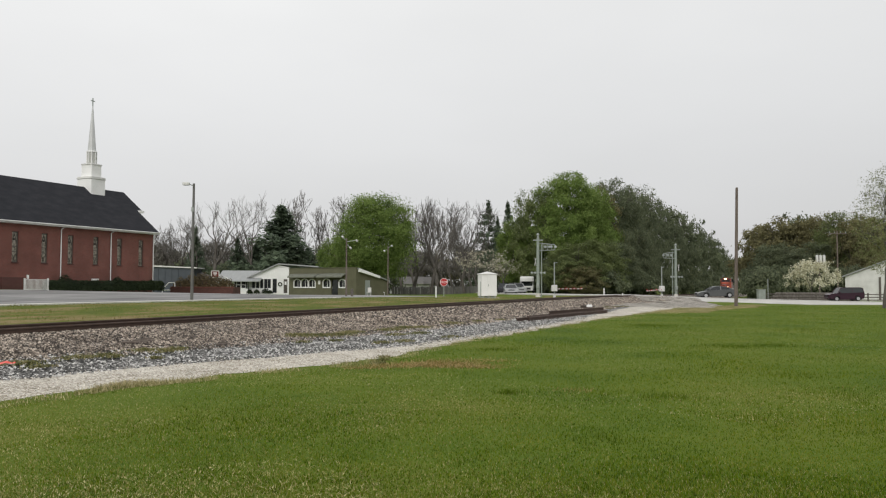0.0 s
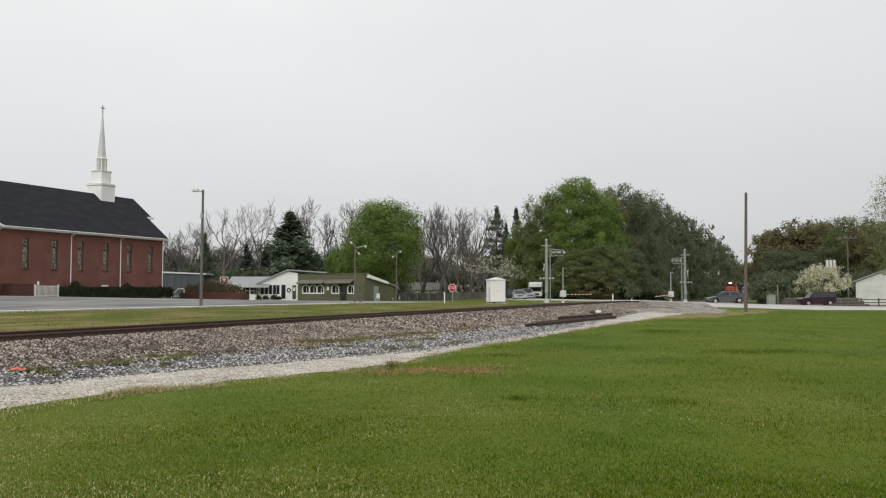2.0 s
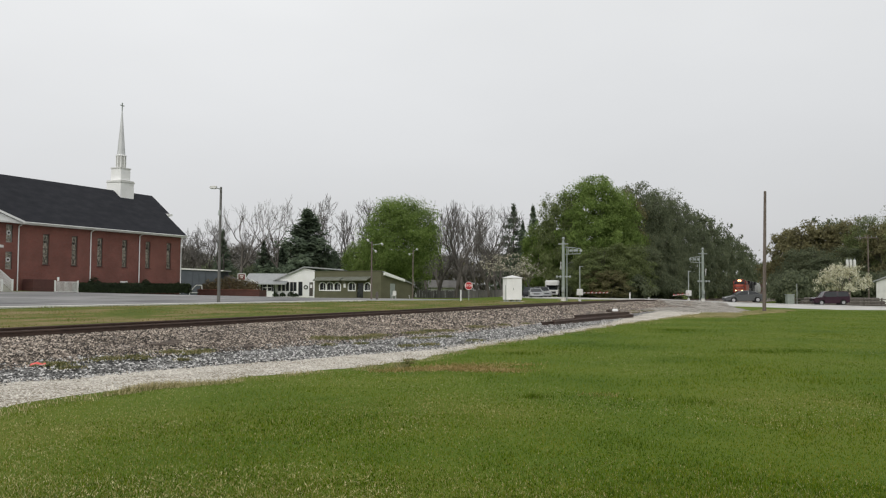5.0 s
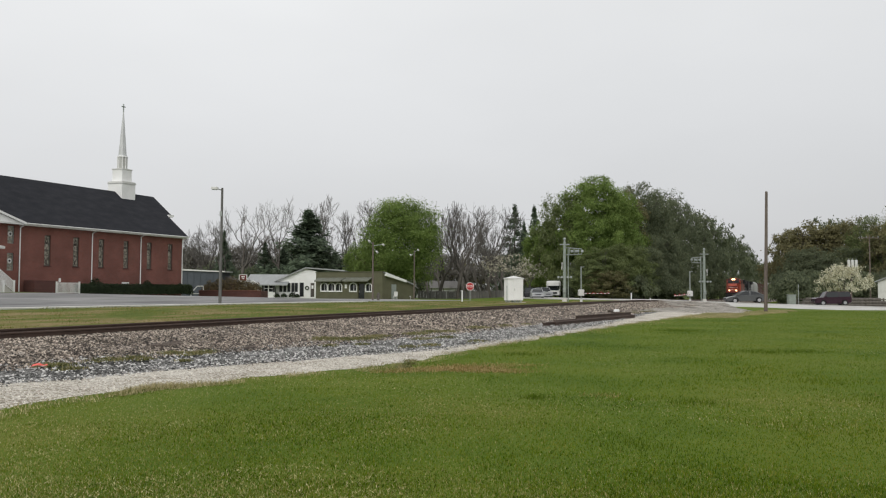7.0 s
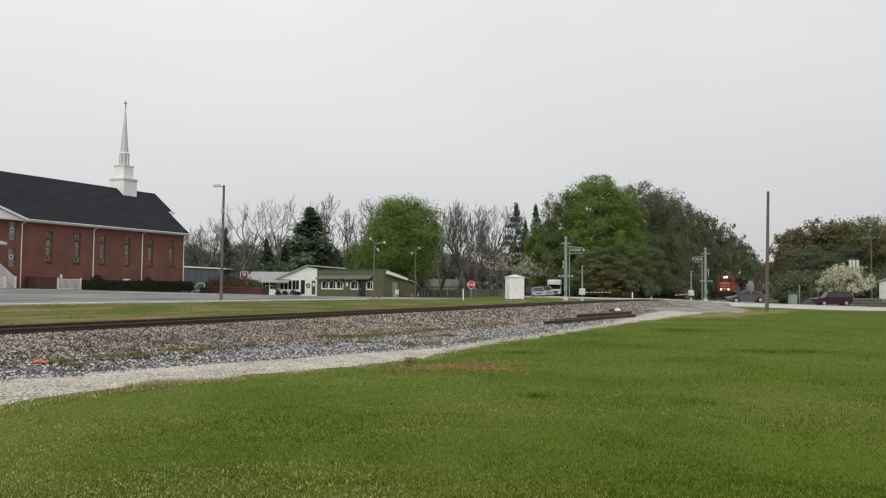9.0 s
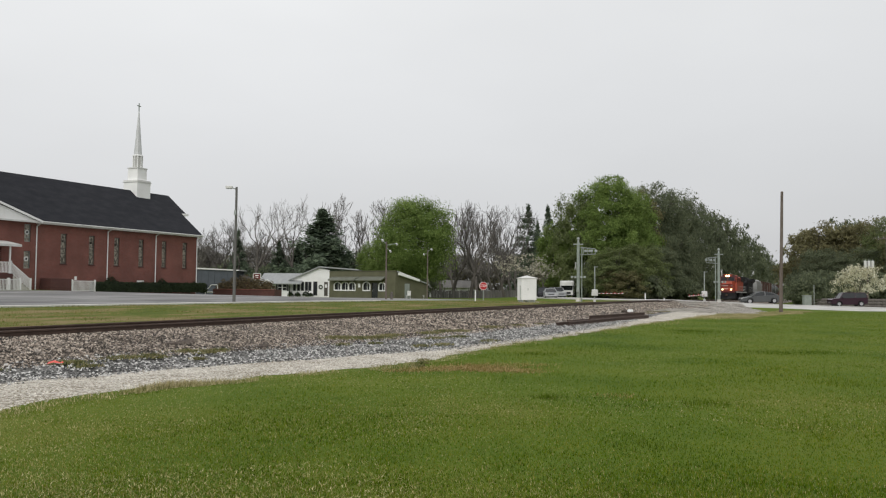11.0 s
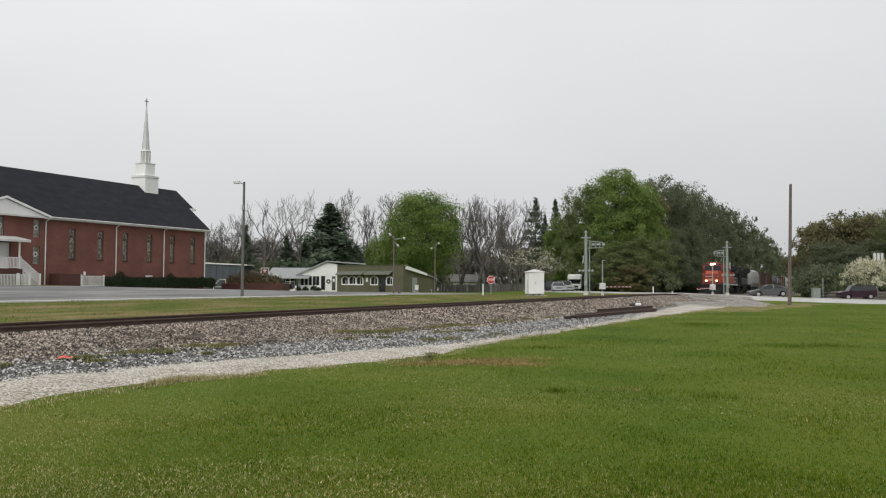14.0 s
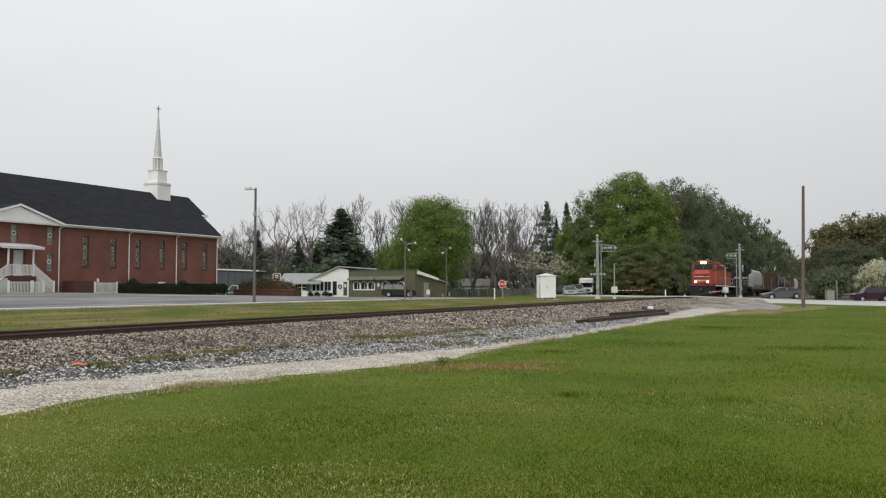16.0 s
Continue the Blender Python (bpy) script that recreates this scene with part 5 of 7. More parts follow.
# blue-grey shed behind the church, with pale roof edges
shed = thing("shed", pose(*at(418, 148), 0.3), "long dark blue-grey metal shed with pale roof edge", "shed")
part("wall", Shape().box((0, 2, 2.1), (7.5, 6, 4.4)), M_SHED, shed, "blue-grey ribbed wall")
part("roof", Shape().prism([(-4.2, 4.35), (4.2, 4.05), (4.2, 4.25), (-4.2, 4.6)], -1.3, 5.3, "y"), M_OFFWHITE, shed, "pale low roof")
for k in range(-3, 4):
    part("rib", Shape().box((k * 1.1, -1.04, 2.1), (0.08, 0.06, 4.0)), M_SHED, shed)
hut = thing("house", pose(*at(392, 160), 0.0), "grey-roofed house half hidden behind the shed", "house")
part("wall", Shape().box((0, 2, 1.9), (3, 5, 4.6)), M_OFFWHITE, hut)
part("roof", Shape().prism([(-1.8, 4.2), (0, 5.1), (1.8, 4.2)], -1.2, 5, "y"), M_METALROOF, hut)
hut2 = thing("house", pose(*at(455, 150), 0.3), "small brown house with low roof among the trees", "house")
part("wall", Shape().box((0, 2, 1.2), (5, 5, 2.6)), M_BRICKDARK, hut2)
part("roof", Shape().prism([(-3, 2.4), (0, 3.6), (3, 2.4)], -0.8, 5, "y"), M_BARK, hut2)
# pale houses far behind the green tree
for px, d, w in ((812, 178, 9), (840, 182, 6), (700, 200, 7)):
    h = thing("house", pose(*at(px, d), -1.4), "distant pale house behind the trees", "house", "distant houses")
    part("wall", Shape().box((0, 3, 1.6), (w, 6, 3.4)), M_WHITE, h)
    part("roof", Shape().prism([(-0.6, 3.2), (3, 4.8), (6.6, 3.2)], -w / 2 - 0.4, w / 2 + 0.4, "x"), M_FENCEGREY, h)
    for k in (-0.3, 0.1, 0.32):
        part("window", Shape().box((w * k, -0.03, 1.7), (0.9, 0.08, 1.2)), M_DARKGLASS, h)


# ---- poles, signals, signs ----
lx, ly = at(450.5, 54.0)
lamp = thing("street_lamp", pose(lx, ly, gz(lx, ly)), "slim weathered lamp pole with a floodlight at its top", "street lamp")
part("pole", Shape().rod((0, 0, -0.3), (0.03, 0, 7.35), 0.1, 0.07, n=10), M_LAMPPOLE, lamp, "grey pole")
part("bracket", Shape().rod((0.03, 0, 7.2), (-0.35, -0.1, 7.32), 0.03, n=6), M_GALV, lamp)
hd = part("lamp_head", Shape().box((-0.42, -0.12, 7.32), (0.42, 0.3, 0.16), ch=0.03), M_OFFWHITE, lamp, "pale floodlight head")
part("lens", Shape().box((-0.42, -0.14, 7.225), (0.3, 0.22, 0.03)), M_GALV, hd)
part("meter_box", Shape().box((0, -0.13, 5.7), (0.14, 0.1, 0.3)), M_GALV, lamp)

ux, uy = 27.85, 65.6
upole = thing("utility_pole", pose(ux, uy, gz(ux, uy) - 0.02), "bare weathered wooden utility pole on the lawn", "utility pole")
part("pole", Shape().rod((-0.06, 0, -0.3), (0.12, 0, 9.45), 0.145, 0.10, n=10), M_WOODPOLE, upole)
part("cap", Shape().rod((0.12, 0, 9.45), (0.121, 0, 9.52), 0.105, 0.06, n=10), M_WOODPOLE, upole)

for px, d, h, arms in ((717, 82, 5.6, ((-0.4, 0.15), (0.95, -0.2), (0.35, -0.9))), (790, 108, 6.3, ((-0.5, -0.6), (0.45, 0.05)))):
    x, y = at(px, d)
    sl_ = thing("street_lamp", pose(x, y, gz(x, y)), "brown wooden pole with small white floodlights", "street lamp", "wooden lamp poles")
    part("pole", Shape().rod((0, 0, -0.3), (0, 0, h), 0.09, 0.065, n=8), M_WOODPOLE, sl_)
    for ax, az in arms:
        arm = part("arm", Shape().rod((0, 0, h - 0.3 + az * 0.3), (ax, 0, h + az), 0.025, n=5), M_GALV, sl_)
        part("lamp_head", Shape().ball((ax, -0.05, h + az), 0.1, 8, 5, 0.8).rod((ax, -0.05, h + az), (ax + 0.08, -0.2, h + az - 0.1), 0.07, 0.11, n=8), M_OFFWHITE, arm, "white floodlight")
hx_, hy_ = at(727, 81)
hyd = thing("fire_hydrant", pose(hx_, hy_, gz(hx_, hy_)), "small weathered fire hydrant by the street", "hydrant")
part("barrel", Shape().rod((0, 0, -0.1), (0, 0, 0.6), 0.12, n=10), M_BARK, hyd)
part("bonnet", Shape().ball((0, 0, 0.62), 0.14, 8, 5), M_BARK, hyd)
part("outlet", Shape().rod((-0.2, 0, 0.42), (0.2, 0, 0.42), 0.06, n=8), M_BARK, hyd)

sx_, sy_ = at(889, 89.6)
stop = thing("stop_sign", pose(sx_, sy_, gz(sx_, sy_), 0, 0, -4), "red octagonal stop sign on a steel post", "stop sign")
part("post", Shape().box((0, 0.03, 0.8), (0.07, 0.05, 2.2)), M_GALV, stop)
o8 = lambda r: [(r * math.cos(math.pi / 8 + math.pi / 4 * i), 1.55 + r * math.sin(math.pi / 8 + math.pi / 4 * i)) for i in range(8)]
plate = part("plate", Shape().prism(o8(0.45), -0.01, 0.0, "y"), M_WHITE, stop)
part("face", Shape().prism(o8(0.41), -0.018, -0.0101, "y"), M_RED, plate, "red sign face")
txt = bpy.data.curves.new("word", "FONT")
txt.body, txt.size, txt.align_x, txt.align_y, txt.extrude = "STOP", 0.34, "CENTER", "CENTER", 0.004
word = new("word", txt)
word.parent, word.matrix_basis = plate, pose(0, -0.024, 1.55, 90, 0, 0)
txt.materials.append(M_WHITE)
for px, d, z1 in ((875, 80, 1.05), (1177, 100, 0.85), (1211, 98, 0.3)):
    x, y = at(px, d)
    mk = thing("marker_post", pose(x, y, gz(x, y)), "slim white marker post beside the railway", "marker post", "white marker posts")
    part("post", Shape().box((0, 0, z1 / 2 - 0.1), (0.11, 0.09, z1 + 0.2), ch=0.015), M_WHITE, mk)
    part("cap", Shape().box((0, 0, z1 + 0.02), (0.13, 0.11, 0.05)), M_OFFWHITE, mk)

# signal bungalow
bx, by = at(966.3, 81.2)
bun = thing("signal_cabinet", pose(bx, by, gz(bx, by), 0, 0, 12), "white metal railway signal cabinet with a low hipped roof", "signal cabinet")
part("body", Shape().box((0, 0, 1.28), (1.5, 1.3, 2.1), ch=0.02), M_WHITE, bun)
part("roof", Shape().add([(-0.82, -0.72, 2.33), (0.82, -0.72, 2.33), (0.82, 0.72, 2.33), (-0.82, 0.72, 2.33), (0, 0, 2.58), (-0.82, -0.72, 2.27), (0.82, -0.72, 2.27), (0.82, 0.72, 2.27), (-0.82, 0.72, 2.27)],
     [(0, 1, 4), (1, 2, 4), (2, 3, 4), (3, 0, 4), (5, 6, 1, 0), (6, 7, 2, 1), (7, 8, 3, 2), (8, 5, 0, 3), (8, 7, 6, 5)]), M_OFFWHITE, bun)
dr = part("door", Shape().box((0.2, -0.67, 1.28), (0.85, 0.04, 1.95)), M_WHITE, bun)
part("handle", Shape().box((-0.12, -0.7, 1.25), (0.04, 0.04, 0.2)), M_GALV, dr)
for x in (-0.6, 0.0, 0.6):
    part("leg", Shape().box((x, -0.4, 0.06), (0.16, 0.16, 0.5)), M_GALV, bun)
    part("leg", Shape().box((x, 0.4, 0.06), (0.16, 0.16, 0.5)), M_GALV, bun)
part("pad", Shape().box((0, 0, -0.05), (1.9, 1.7, 0.2)), M_CONC, bun)
part("conduit", Shape().rod((-0.76, -0.3, -0.1), (-0.76, -0.3, 1.6), 0.04, n=6), M_GALV, bun)


def lamp_pair(s, x, y, z, r=0.15, gap=0.36):
    for k in (-1, 1):
        s.rod((x + k * gap, y, z), (x + k * gap, y - 0.06, z), r * 1.6, n=12)
        s.rod((x + k * gap, y - 0.06, z), (x + k * gap, y - 0.25, z + 0.02), r, r * 1.05, n=10)


def cantilever(px, d, h, reach, turn, label):
    x, y = at(px, d)
    t = thing("crossing_signal", pose(x, y, gz(x, y), 0, 0, turn), label, "crossing signal", "cantilever crossing signals")
    part("mast", Shape().rod((0, 0, -0.3), (0, 0, h), 0.2, 0.17, n=12), M_GREENSTEEL, t, "thick grey-green steel mast")
    part("base", Shape().rod((0, 0, -0.2), (0, 0, 0.5), 0.34, 0.26, n=12), M_CONC, t)
    part("finial", Shape().rod((0, 0, h), (0, 0, h + 0.3), 0.13, 0.1, n=10).ball((0, 0, h + 0.45), 0.18, 10, 6), M_GALV, t, "bell on the mast head")
    part("cap_plate", Shape().box((0, 0, h - 0.2), (1.15, 0.3, 0.12)), M_GALV, t)
    sg = 1 if reach > 0 else -1
    part("brace", Shape().rod((0.42 * sg, 0.1, -0.3), (0.42 * sg, 0.1, h - 0.5), 0.07, n=8), M_GREENSTEEL, t, "thin second upright")
    arm = part("arm", Shape().rod((0, 0, h - 0.55), (reach, 0, h - 0.75), 0.055, n=6).rod((0, 0, h - 1.45), (reach, 0, h - 1.35), 0.055, n=6), M_GALV, t, "two-chord cantilever arm")
    for k in (0.3, 0.55, 0.8, 1.0):
        part("strut", Shape().rod((reach * k, 0, h - 0.55 - 0.2 * k), (reach * k, 0, h - 1.45 + 0.1 * k), 0.04, n=5), M_GALV, arm)
    for k in (0.55, 0.9):
        s = Shape()
        lamp_pair(s, reach * k, -0.1, h - 1.0, 0.11, 0.24)
        part("flasher", s, M_GALV, arm, "paired pale flasher lamps with deep hoods")
    for k in (-0.75, -0.35, 0.35, 0.75):
        part("flasher", Shape().rod((k, -0.12, h * 0.42), (k, -0.38, h * 0.42), 0.12, 0.14, n=8), M_GALV, t, "flasher lamp on the mast")
    part("crossarm", Shape().box((0, -0.1, h * 0.42), (1.7, 0.08, 0.08)), M_GALV, t)
    part("crossbuck", Shape().box((0, -0.02, 0), (1.1, 0.03, 0.2), pose(-0.3 * sg, -0.25, h * 0.6, 0, 0, 76) @ pose(0, 0, 0, 0, 48, 0)).box((0, 0.02, 0), (1.1, 0.03, 0.2), pose(-0.3 * sg, -0.25, h * 0.6, 0, 0, 76) @ pose(0, 0, 0, 0, -48, 0)), M_OFFWHITE, t, "white crossed boards")
    part("control_box", Shape().box((-0.05, -0.3, h * 0.2), (0.35, 0.25, 0.5), ch=0.03), M_GALV, t)
    return t


cantilever(1057.5, 99.5, 7.0, 2.0, -8, "grey-green cantilever crossing signal mast with flashing-light arm")
cantilever(1309, 114.0, 6.8, -1.75, 4, "grey-green cantilever crossing signal mast with short arm")


def gate(px, d, h, tip, label):
    x, y = at(px, d)
    z = gz(x, y)
    g = thing("crossing_gate", pose(x, y, z), label, "crossing gate", "crossing gates")
    part("mast", Shape().rod((0, 0, -0.2), (0, 0, h), 0.07, n=8), M_GALV, g, "steel mast")
    part("base", Shape().rod((0, 0, -0.2), (0, 0, 0.45), 0.16, n=8), M_OFFWHITE, g)
    part("arm_bracket", Shape().rod((0, 0, h - 0.1), (0.35, 0, h - 0.05), 0.04, n=6), M_GALV, g)
    part("mechanism", Shape().box((0, 0, 1.15), (0.62, 0.55, 0.7), ch=0.06), M_OFFWHITE, g, "white gate mechanism box")
    part("counterweight", Shape().box((-0.1, 0.25, 1.0), (0.5, 0.14, 0.3)), M_GALV, g)
    p0, p1 = Vector((0, -0.1, 1.05)), Vector((tip[0] - x, tip[1] - y, tip[2] - z))
    n = 14
    bar = part("arm", Shape().rod(p0, p0.lerp(p1, 0.04), 0.05, n=5), M_WHITE, g, "lowered striped gate arm")
    for i in range(n):
        part("stripe", Shape().rod(p0.lerp(p1, 0.04 + 0.96 * i / n), p0.lerp(p1, 0.04 + 0.96 * (i + 1) / n), 0.042, n=5), (M_RED, M_WHITE)[i % 2], bar)
    for k in (0.4, 0.7, 0.97):
        p = p0.lerp(p1, k)
        part("arm_lamp", Shape().rod((p.x, p.y, p.z + 0.05), (p.x, p.y, p.z + 0.18), 0.06, n=6), M_RED, bar)
    return g


gate(1087, 95.0, 4.1, (23.6, 100.2, 1.22), "lowered crossing gate with red and white striped arm")
gate(1283, 107.4, 4.0, (32.0, 102.0, 0.95), "lowered crossing gate beside the road")

# steel lengths and a white box left beside the ballast
pile = thing("rail_stack", pose(0, 0, 0), "pile of dark rusty rail lengths lying in the gravel", "rail pile")
prof = rail_profile()
for q0, q1, a0, a1, dz in ((-7.25, -8.15, -76.5, -63.6, 0.03), (-7.0, -7.9, -77.5, -63.0, 0.03), (-6.75, -7.6, -75.0, -64.2, 0.04), (-7.1, -8.0, -72.5, -64.0, 0.2)):
    s = Shape()
    for q, a in ((q0, a0), (q1, a1)):
        for u, w in prof:
            x, y = xy(q + u, a)
            s.v.append((x, y, gq(q, a) + dz + w))
    n = len(prof)
    s.f = [(j, (j + 1) % n, n + (j + 1) % n, n + j) for j in range(n)] + [tuple(range(n)), tuple(range(n, 2 * n))]
    part("rail", s, M_RAIL, pile)
wx, wy = xy(-5.9, -58.1)
wb = thing("junction_box", pose(wx, wy, gz(wx, wy), 0, 0, 20), "small white box on a dark base beside the rails", "box")
part("base", Shape().box((0, 0, 0.08), (0.42, 0.34, 0.25)), M_TIE, wb)
part("lid", Shape().box((0, 0, 0.27), (0.34, 0.26, 0.19), ch=0.05), M_WHITE, wb)
ex, ey = xy(-5.3, -56.0)
bt = thing("tie_end", pose(ex, ey, gz(ex, ey) + 0.1, 0, 4, 50), "dark broken wooden tie on the ballast", "tie")
part("wood", Shape().box((0, 0, 0), (1.6, 0.23, 0.2), ch=0.03), M_TIE, bt)
for q, a, ln, rz in ((-3.7, -96.9, 0.6, 30), (-3.6, -96.5, 0.5, 10), (-4.95, -95.3, 0.5, 60)):
    x, y = xy(q, a)
    st = thing("broken_board", pose(x, y, gz(x, y) + 0.12, 3, 0, rz), "weathered broken board lying on the ballast", "board", "boards on the ballast")
    part("plank", Shape().box((0, 0, 0), (ln, 0.07, 0.04), ch=0.01).box((ln * 0.2, 0.04, 0.03), (ln * 0.5, 0.04, 0.03)), M_WOODPOLE, st)
rx_, ry_ = xy(-4.8, -101.35)
rag = thing("red_litter", pose(rx_, ry_, gz(rx_, ry_) + 0.13, 0, 0, 20), "crumpled bright red litter on the ballast", "litter")
part("sheet", Shape().add([(-0.13, -0.04, 0), (-0.03, -0.07, 0.03), (0.06, -0.03, 0.01), (0.14, -0.04, 0.02), (-0.11, 0.06, 0.03), (-0.01, 0.05, 0.06), (0.08, 0.06, 0.02), (0.13, 0.05, 0.04)], [(0, 1, 5, 4), (1, 2, 6, 5), (2, 3, 7, 6)]), M_REDLITTER, rag)

# roadside things beyond the road
ex, ey = at(1467, 109)
el = thing("utility_cabinet", pose(ex, ey, gz(ex, ey)), "grey-green utility cabinet by the road", "cabinet")
part("body", Shape().box((0, 0, 0.75), (0.95, 0.7, 1.6), ch=0.04), M_GREENSTEEL, el)
part("lid", Shape().box((0, 0, 1.58), (1.02, 0.76, 0.08)), M_GALV, el)
part("door", Shape().box((0, -0.36, 0.75), (0.8, 0.03, 1.35)), M_GREENSTEEL, el)
px_, py_ = at(1480, 110)
sp = thing("steel_post", pose(px_, py_, gz(px_, py_)), "thin grey steel post by the road", "post")
part("post", Shape().rod((0, 0, -0.2), (0, 0, 3.0), 0.05, n=6), M_GALV, sp)
part("cap", Shape().ball((0, 0, 3.0), 0.06, 6, 4), M_GALV, sp)
fence = thing("fence", pose(0, 0, 0), "low dark wooden plank fence beyond the road", "fence")
FX = [52 + 2.2 * i for i in range(16)]
for i, x in enumerate(FX):
    y = 113 - 0.18 * (x - 52)
    part("fence_post", Shape().box((x, y, gz(x, y) + 0.55), (0.14, 0.14, 1.5)), M_BARK, fence)
    if i < len(FX) - 1:
        x1 = FX[i + 1]
        y1 = 113 - 0.18 * (x1 - 52)
        for z in (0.35, 0.72, 1.1):
            part("rail", Shape().rod((x, y - 0.09, gz(x, y) + z), (x1, y1 - 0.09, gz(x1, y1) + z), 0.09, n=4), M_BARK, fence)
tx, ty = at(1612, 128)
tp = thing("utility_pole", pose(tx, ty, gz(tx, ty)), "utility pole with a crossarm among the trees", "utility pole")
part("pole", Shape().rod((0, 0, -0.3), (0, 0, 11.0), 0.13, 0.09, n=8), M_WOODPOLE, tp)
part("crossarm", Shape().box((0, -0.12, 10.6), (2.9, 0.1, 0.14)), M_WOODPOLE, tp)
for k in (-1.3, -0.5, 0.5, 1.3):
    part("insulator", Shape().rod((k, -0.12, 10.65), (k, -0.12, 10.9), 0.05, n=6), M_GALV, tp)
# pale gabled barn
barn = thing("barn", pose(77.4, 138.0, -0.4, 0, 0, -34), "pale weathered metal barn with a low gable", "barn")
part("wall", Shape().prism([(0, -0.6), (15, -0.6), (15, 3.6), (7.5, 6.6), (0, 3.6)], 0, 0.25, "y"), M_OFFWHITE, barn, "pale ribbed gable wall")
part("wall", Shape().box((0.12, 9, 1.5), (0.24, 17.5, 4.2)), M_OFFWHITE, barn)
for o in ([(-0.5, 3.45), (7.5, 6.65), (7.5, 6.85), (-0.5, 3.65)], [(7.5, 6.65), (15.5, 3.45), (15.5, 3.65), (7.5, 6.85)]):
    part("roof", Shape().prism(o, -0.4, 18, "y"), M_METALROOF, barn)
part("door", Shape().box((8, -0.03, 1.4), (3.2, 0.1, 3.6)), M_OFFWHITE, barn, "wide pale sliding door")
part("door_gap", Shape().box((5.2, -0.03, 1.6), (0.35, 0.08, 3.8)), M_BARK, barn)
for k in range(14):
    part("rib", Shape().box((0.7 + k * 1.05, -0.03, 1.5), (0.05, 0.05, 4.0)), M_OFFWHITE, barn)
# pole with a bank of three transformer cans
bank = thing("utility_pole", pose(74.0, 140.0, gz(74.0, 140.0) + 0.35), "wooden pole with three pale transformer cans", "utility pole")
part("pole", Shape().rod((0, 0, -0.8), (0, 0, 7.3), 0.13, 0.10, n=8), M_WOODPOLE, bank)
part("crossarm", Shape().box((0, -0.14, 6.3), (1.9, 0.1, 0.12)), M_WOODPOLE, bank)
for k in (-0.62, 0, 0.62):
    can = part("transformer", Shape().rod((k, -0.45, 6.1), (k, -0.45, 7.25), 0.23, n=12).rod((k, -0.45, 7.25), (k, -0.45, 7.33), 0.25, 0.18, n=12), M_OFFWHITE, bank, "pale transformer can")
    part("bushing", Shape().rod((k, -0.45, 7.3), (k, -0.45, 7.6), 0.05, 0.03, n=6), M_GALV, can)
# bench and chairs beside the shop
for px, d in ((757, 117), (763, 119), (781, 120)):
    x, y = at(px, d)
    ch = thing("lawn_chair", pose(x, y, gz(x, y), 0, 0, random.uniform(-40, 40)), "white plastic lawn chair beside the shop", "chair", "chairs by the shop")
    part("seat", Shape().box((0, 0, 0.4), (0.55, 0.5, 0.06), ch=0.02), M_OFFWHITE, ch)
    part("backrest", Shape().box((0, 0.25, 0.75), (0.52, 0.05, 0.6), ch=0.02), M_OFFWHITE, ch)
    for a, b in ((-0.23, -0.2), (0.23, -0.2), (-0.23, 0.2), (0.23, 0.2)):
        part("leg", Shape().box((a, b, 0.18), (0.05, 0.05, 0.42)), M_OFFWHITE, ch)

# grey board fence and a dark hedge line behind the stop sign
gf = thing("board_fence", pose(0, 0, 0), "weathered grey board fence beyond the street trees", "fence")
for i in range(30):
    x = 1.5 + 0.5 * i
    part("board", Shape().box((x, 148 + 0.02 * i, gz(x, 148) + 0.6), (0.47, 0.05, 1.5 + 0.1 * math.sin(i * 2.1))), M_FENCEGREY, gf)
for i in range(8):
    x = 1.5 + 2.1 * i
    part("post", Shape().box((x, 148.1, gz(x, 148) + 0.85), (0.12, 0.12, 2.1)), M_FENCEGREY, gf)
# low stack of brown logs behind the road
logs = thing("log_pile", pose(60.5, 116.0, gz(60.5, 116) - 0.05, 0, 0, -8), "long low pile of brown timber behind the road", "timber pile")
for j in range(3):
    for k in range(3 - j):
        part("log", Shape().rod((-6 + 0.4 * j, 0.5 * k + 0.25 * j, 0.28 + 0.42 * j), (6 - 0.6 * j, 0.5 * k + 0.25 * j, 0.28 + 0.42 * j), 0.26, n=8), M_BARK, logs)


# ---- road vehicles: x forwards, y to the left ----
def arch_line(xc, r, z, n=8):
    """The lower edge over a wheel, from rear to front."""
    return [(xc - r * math.cos(math.pi * i / n), z + r * math.sin(math.pi * i / n)) for i in range(n + 1)]


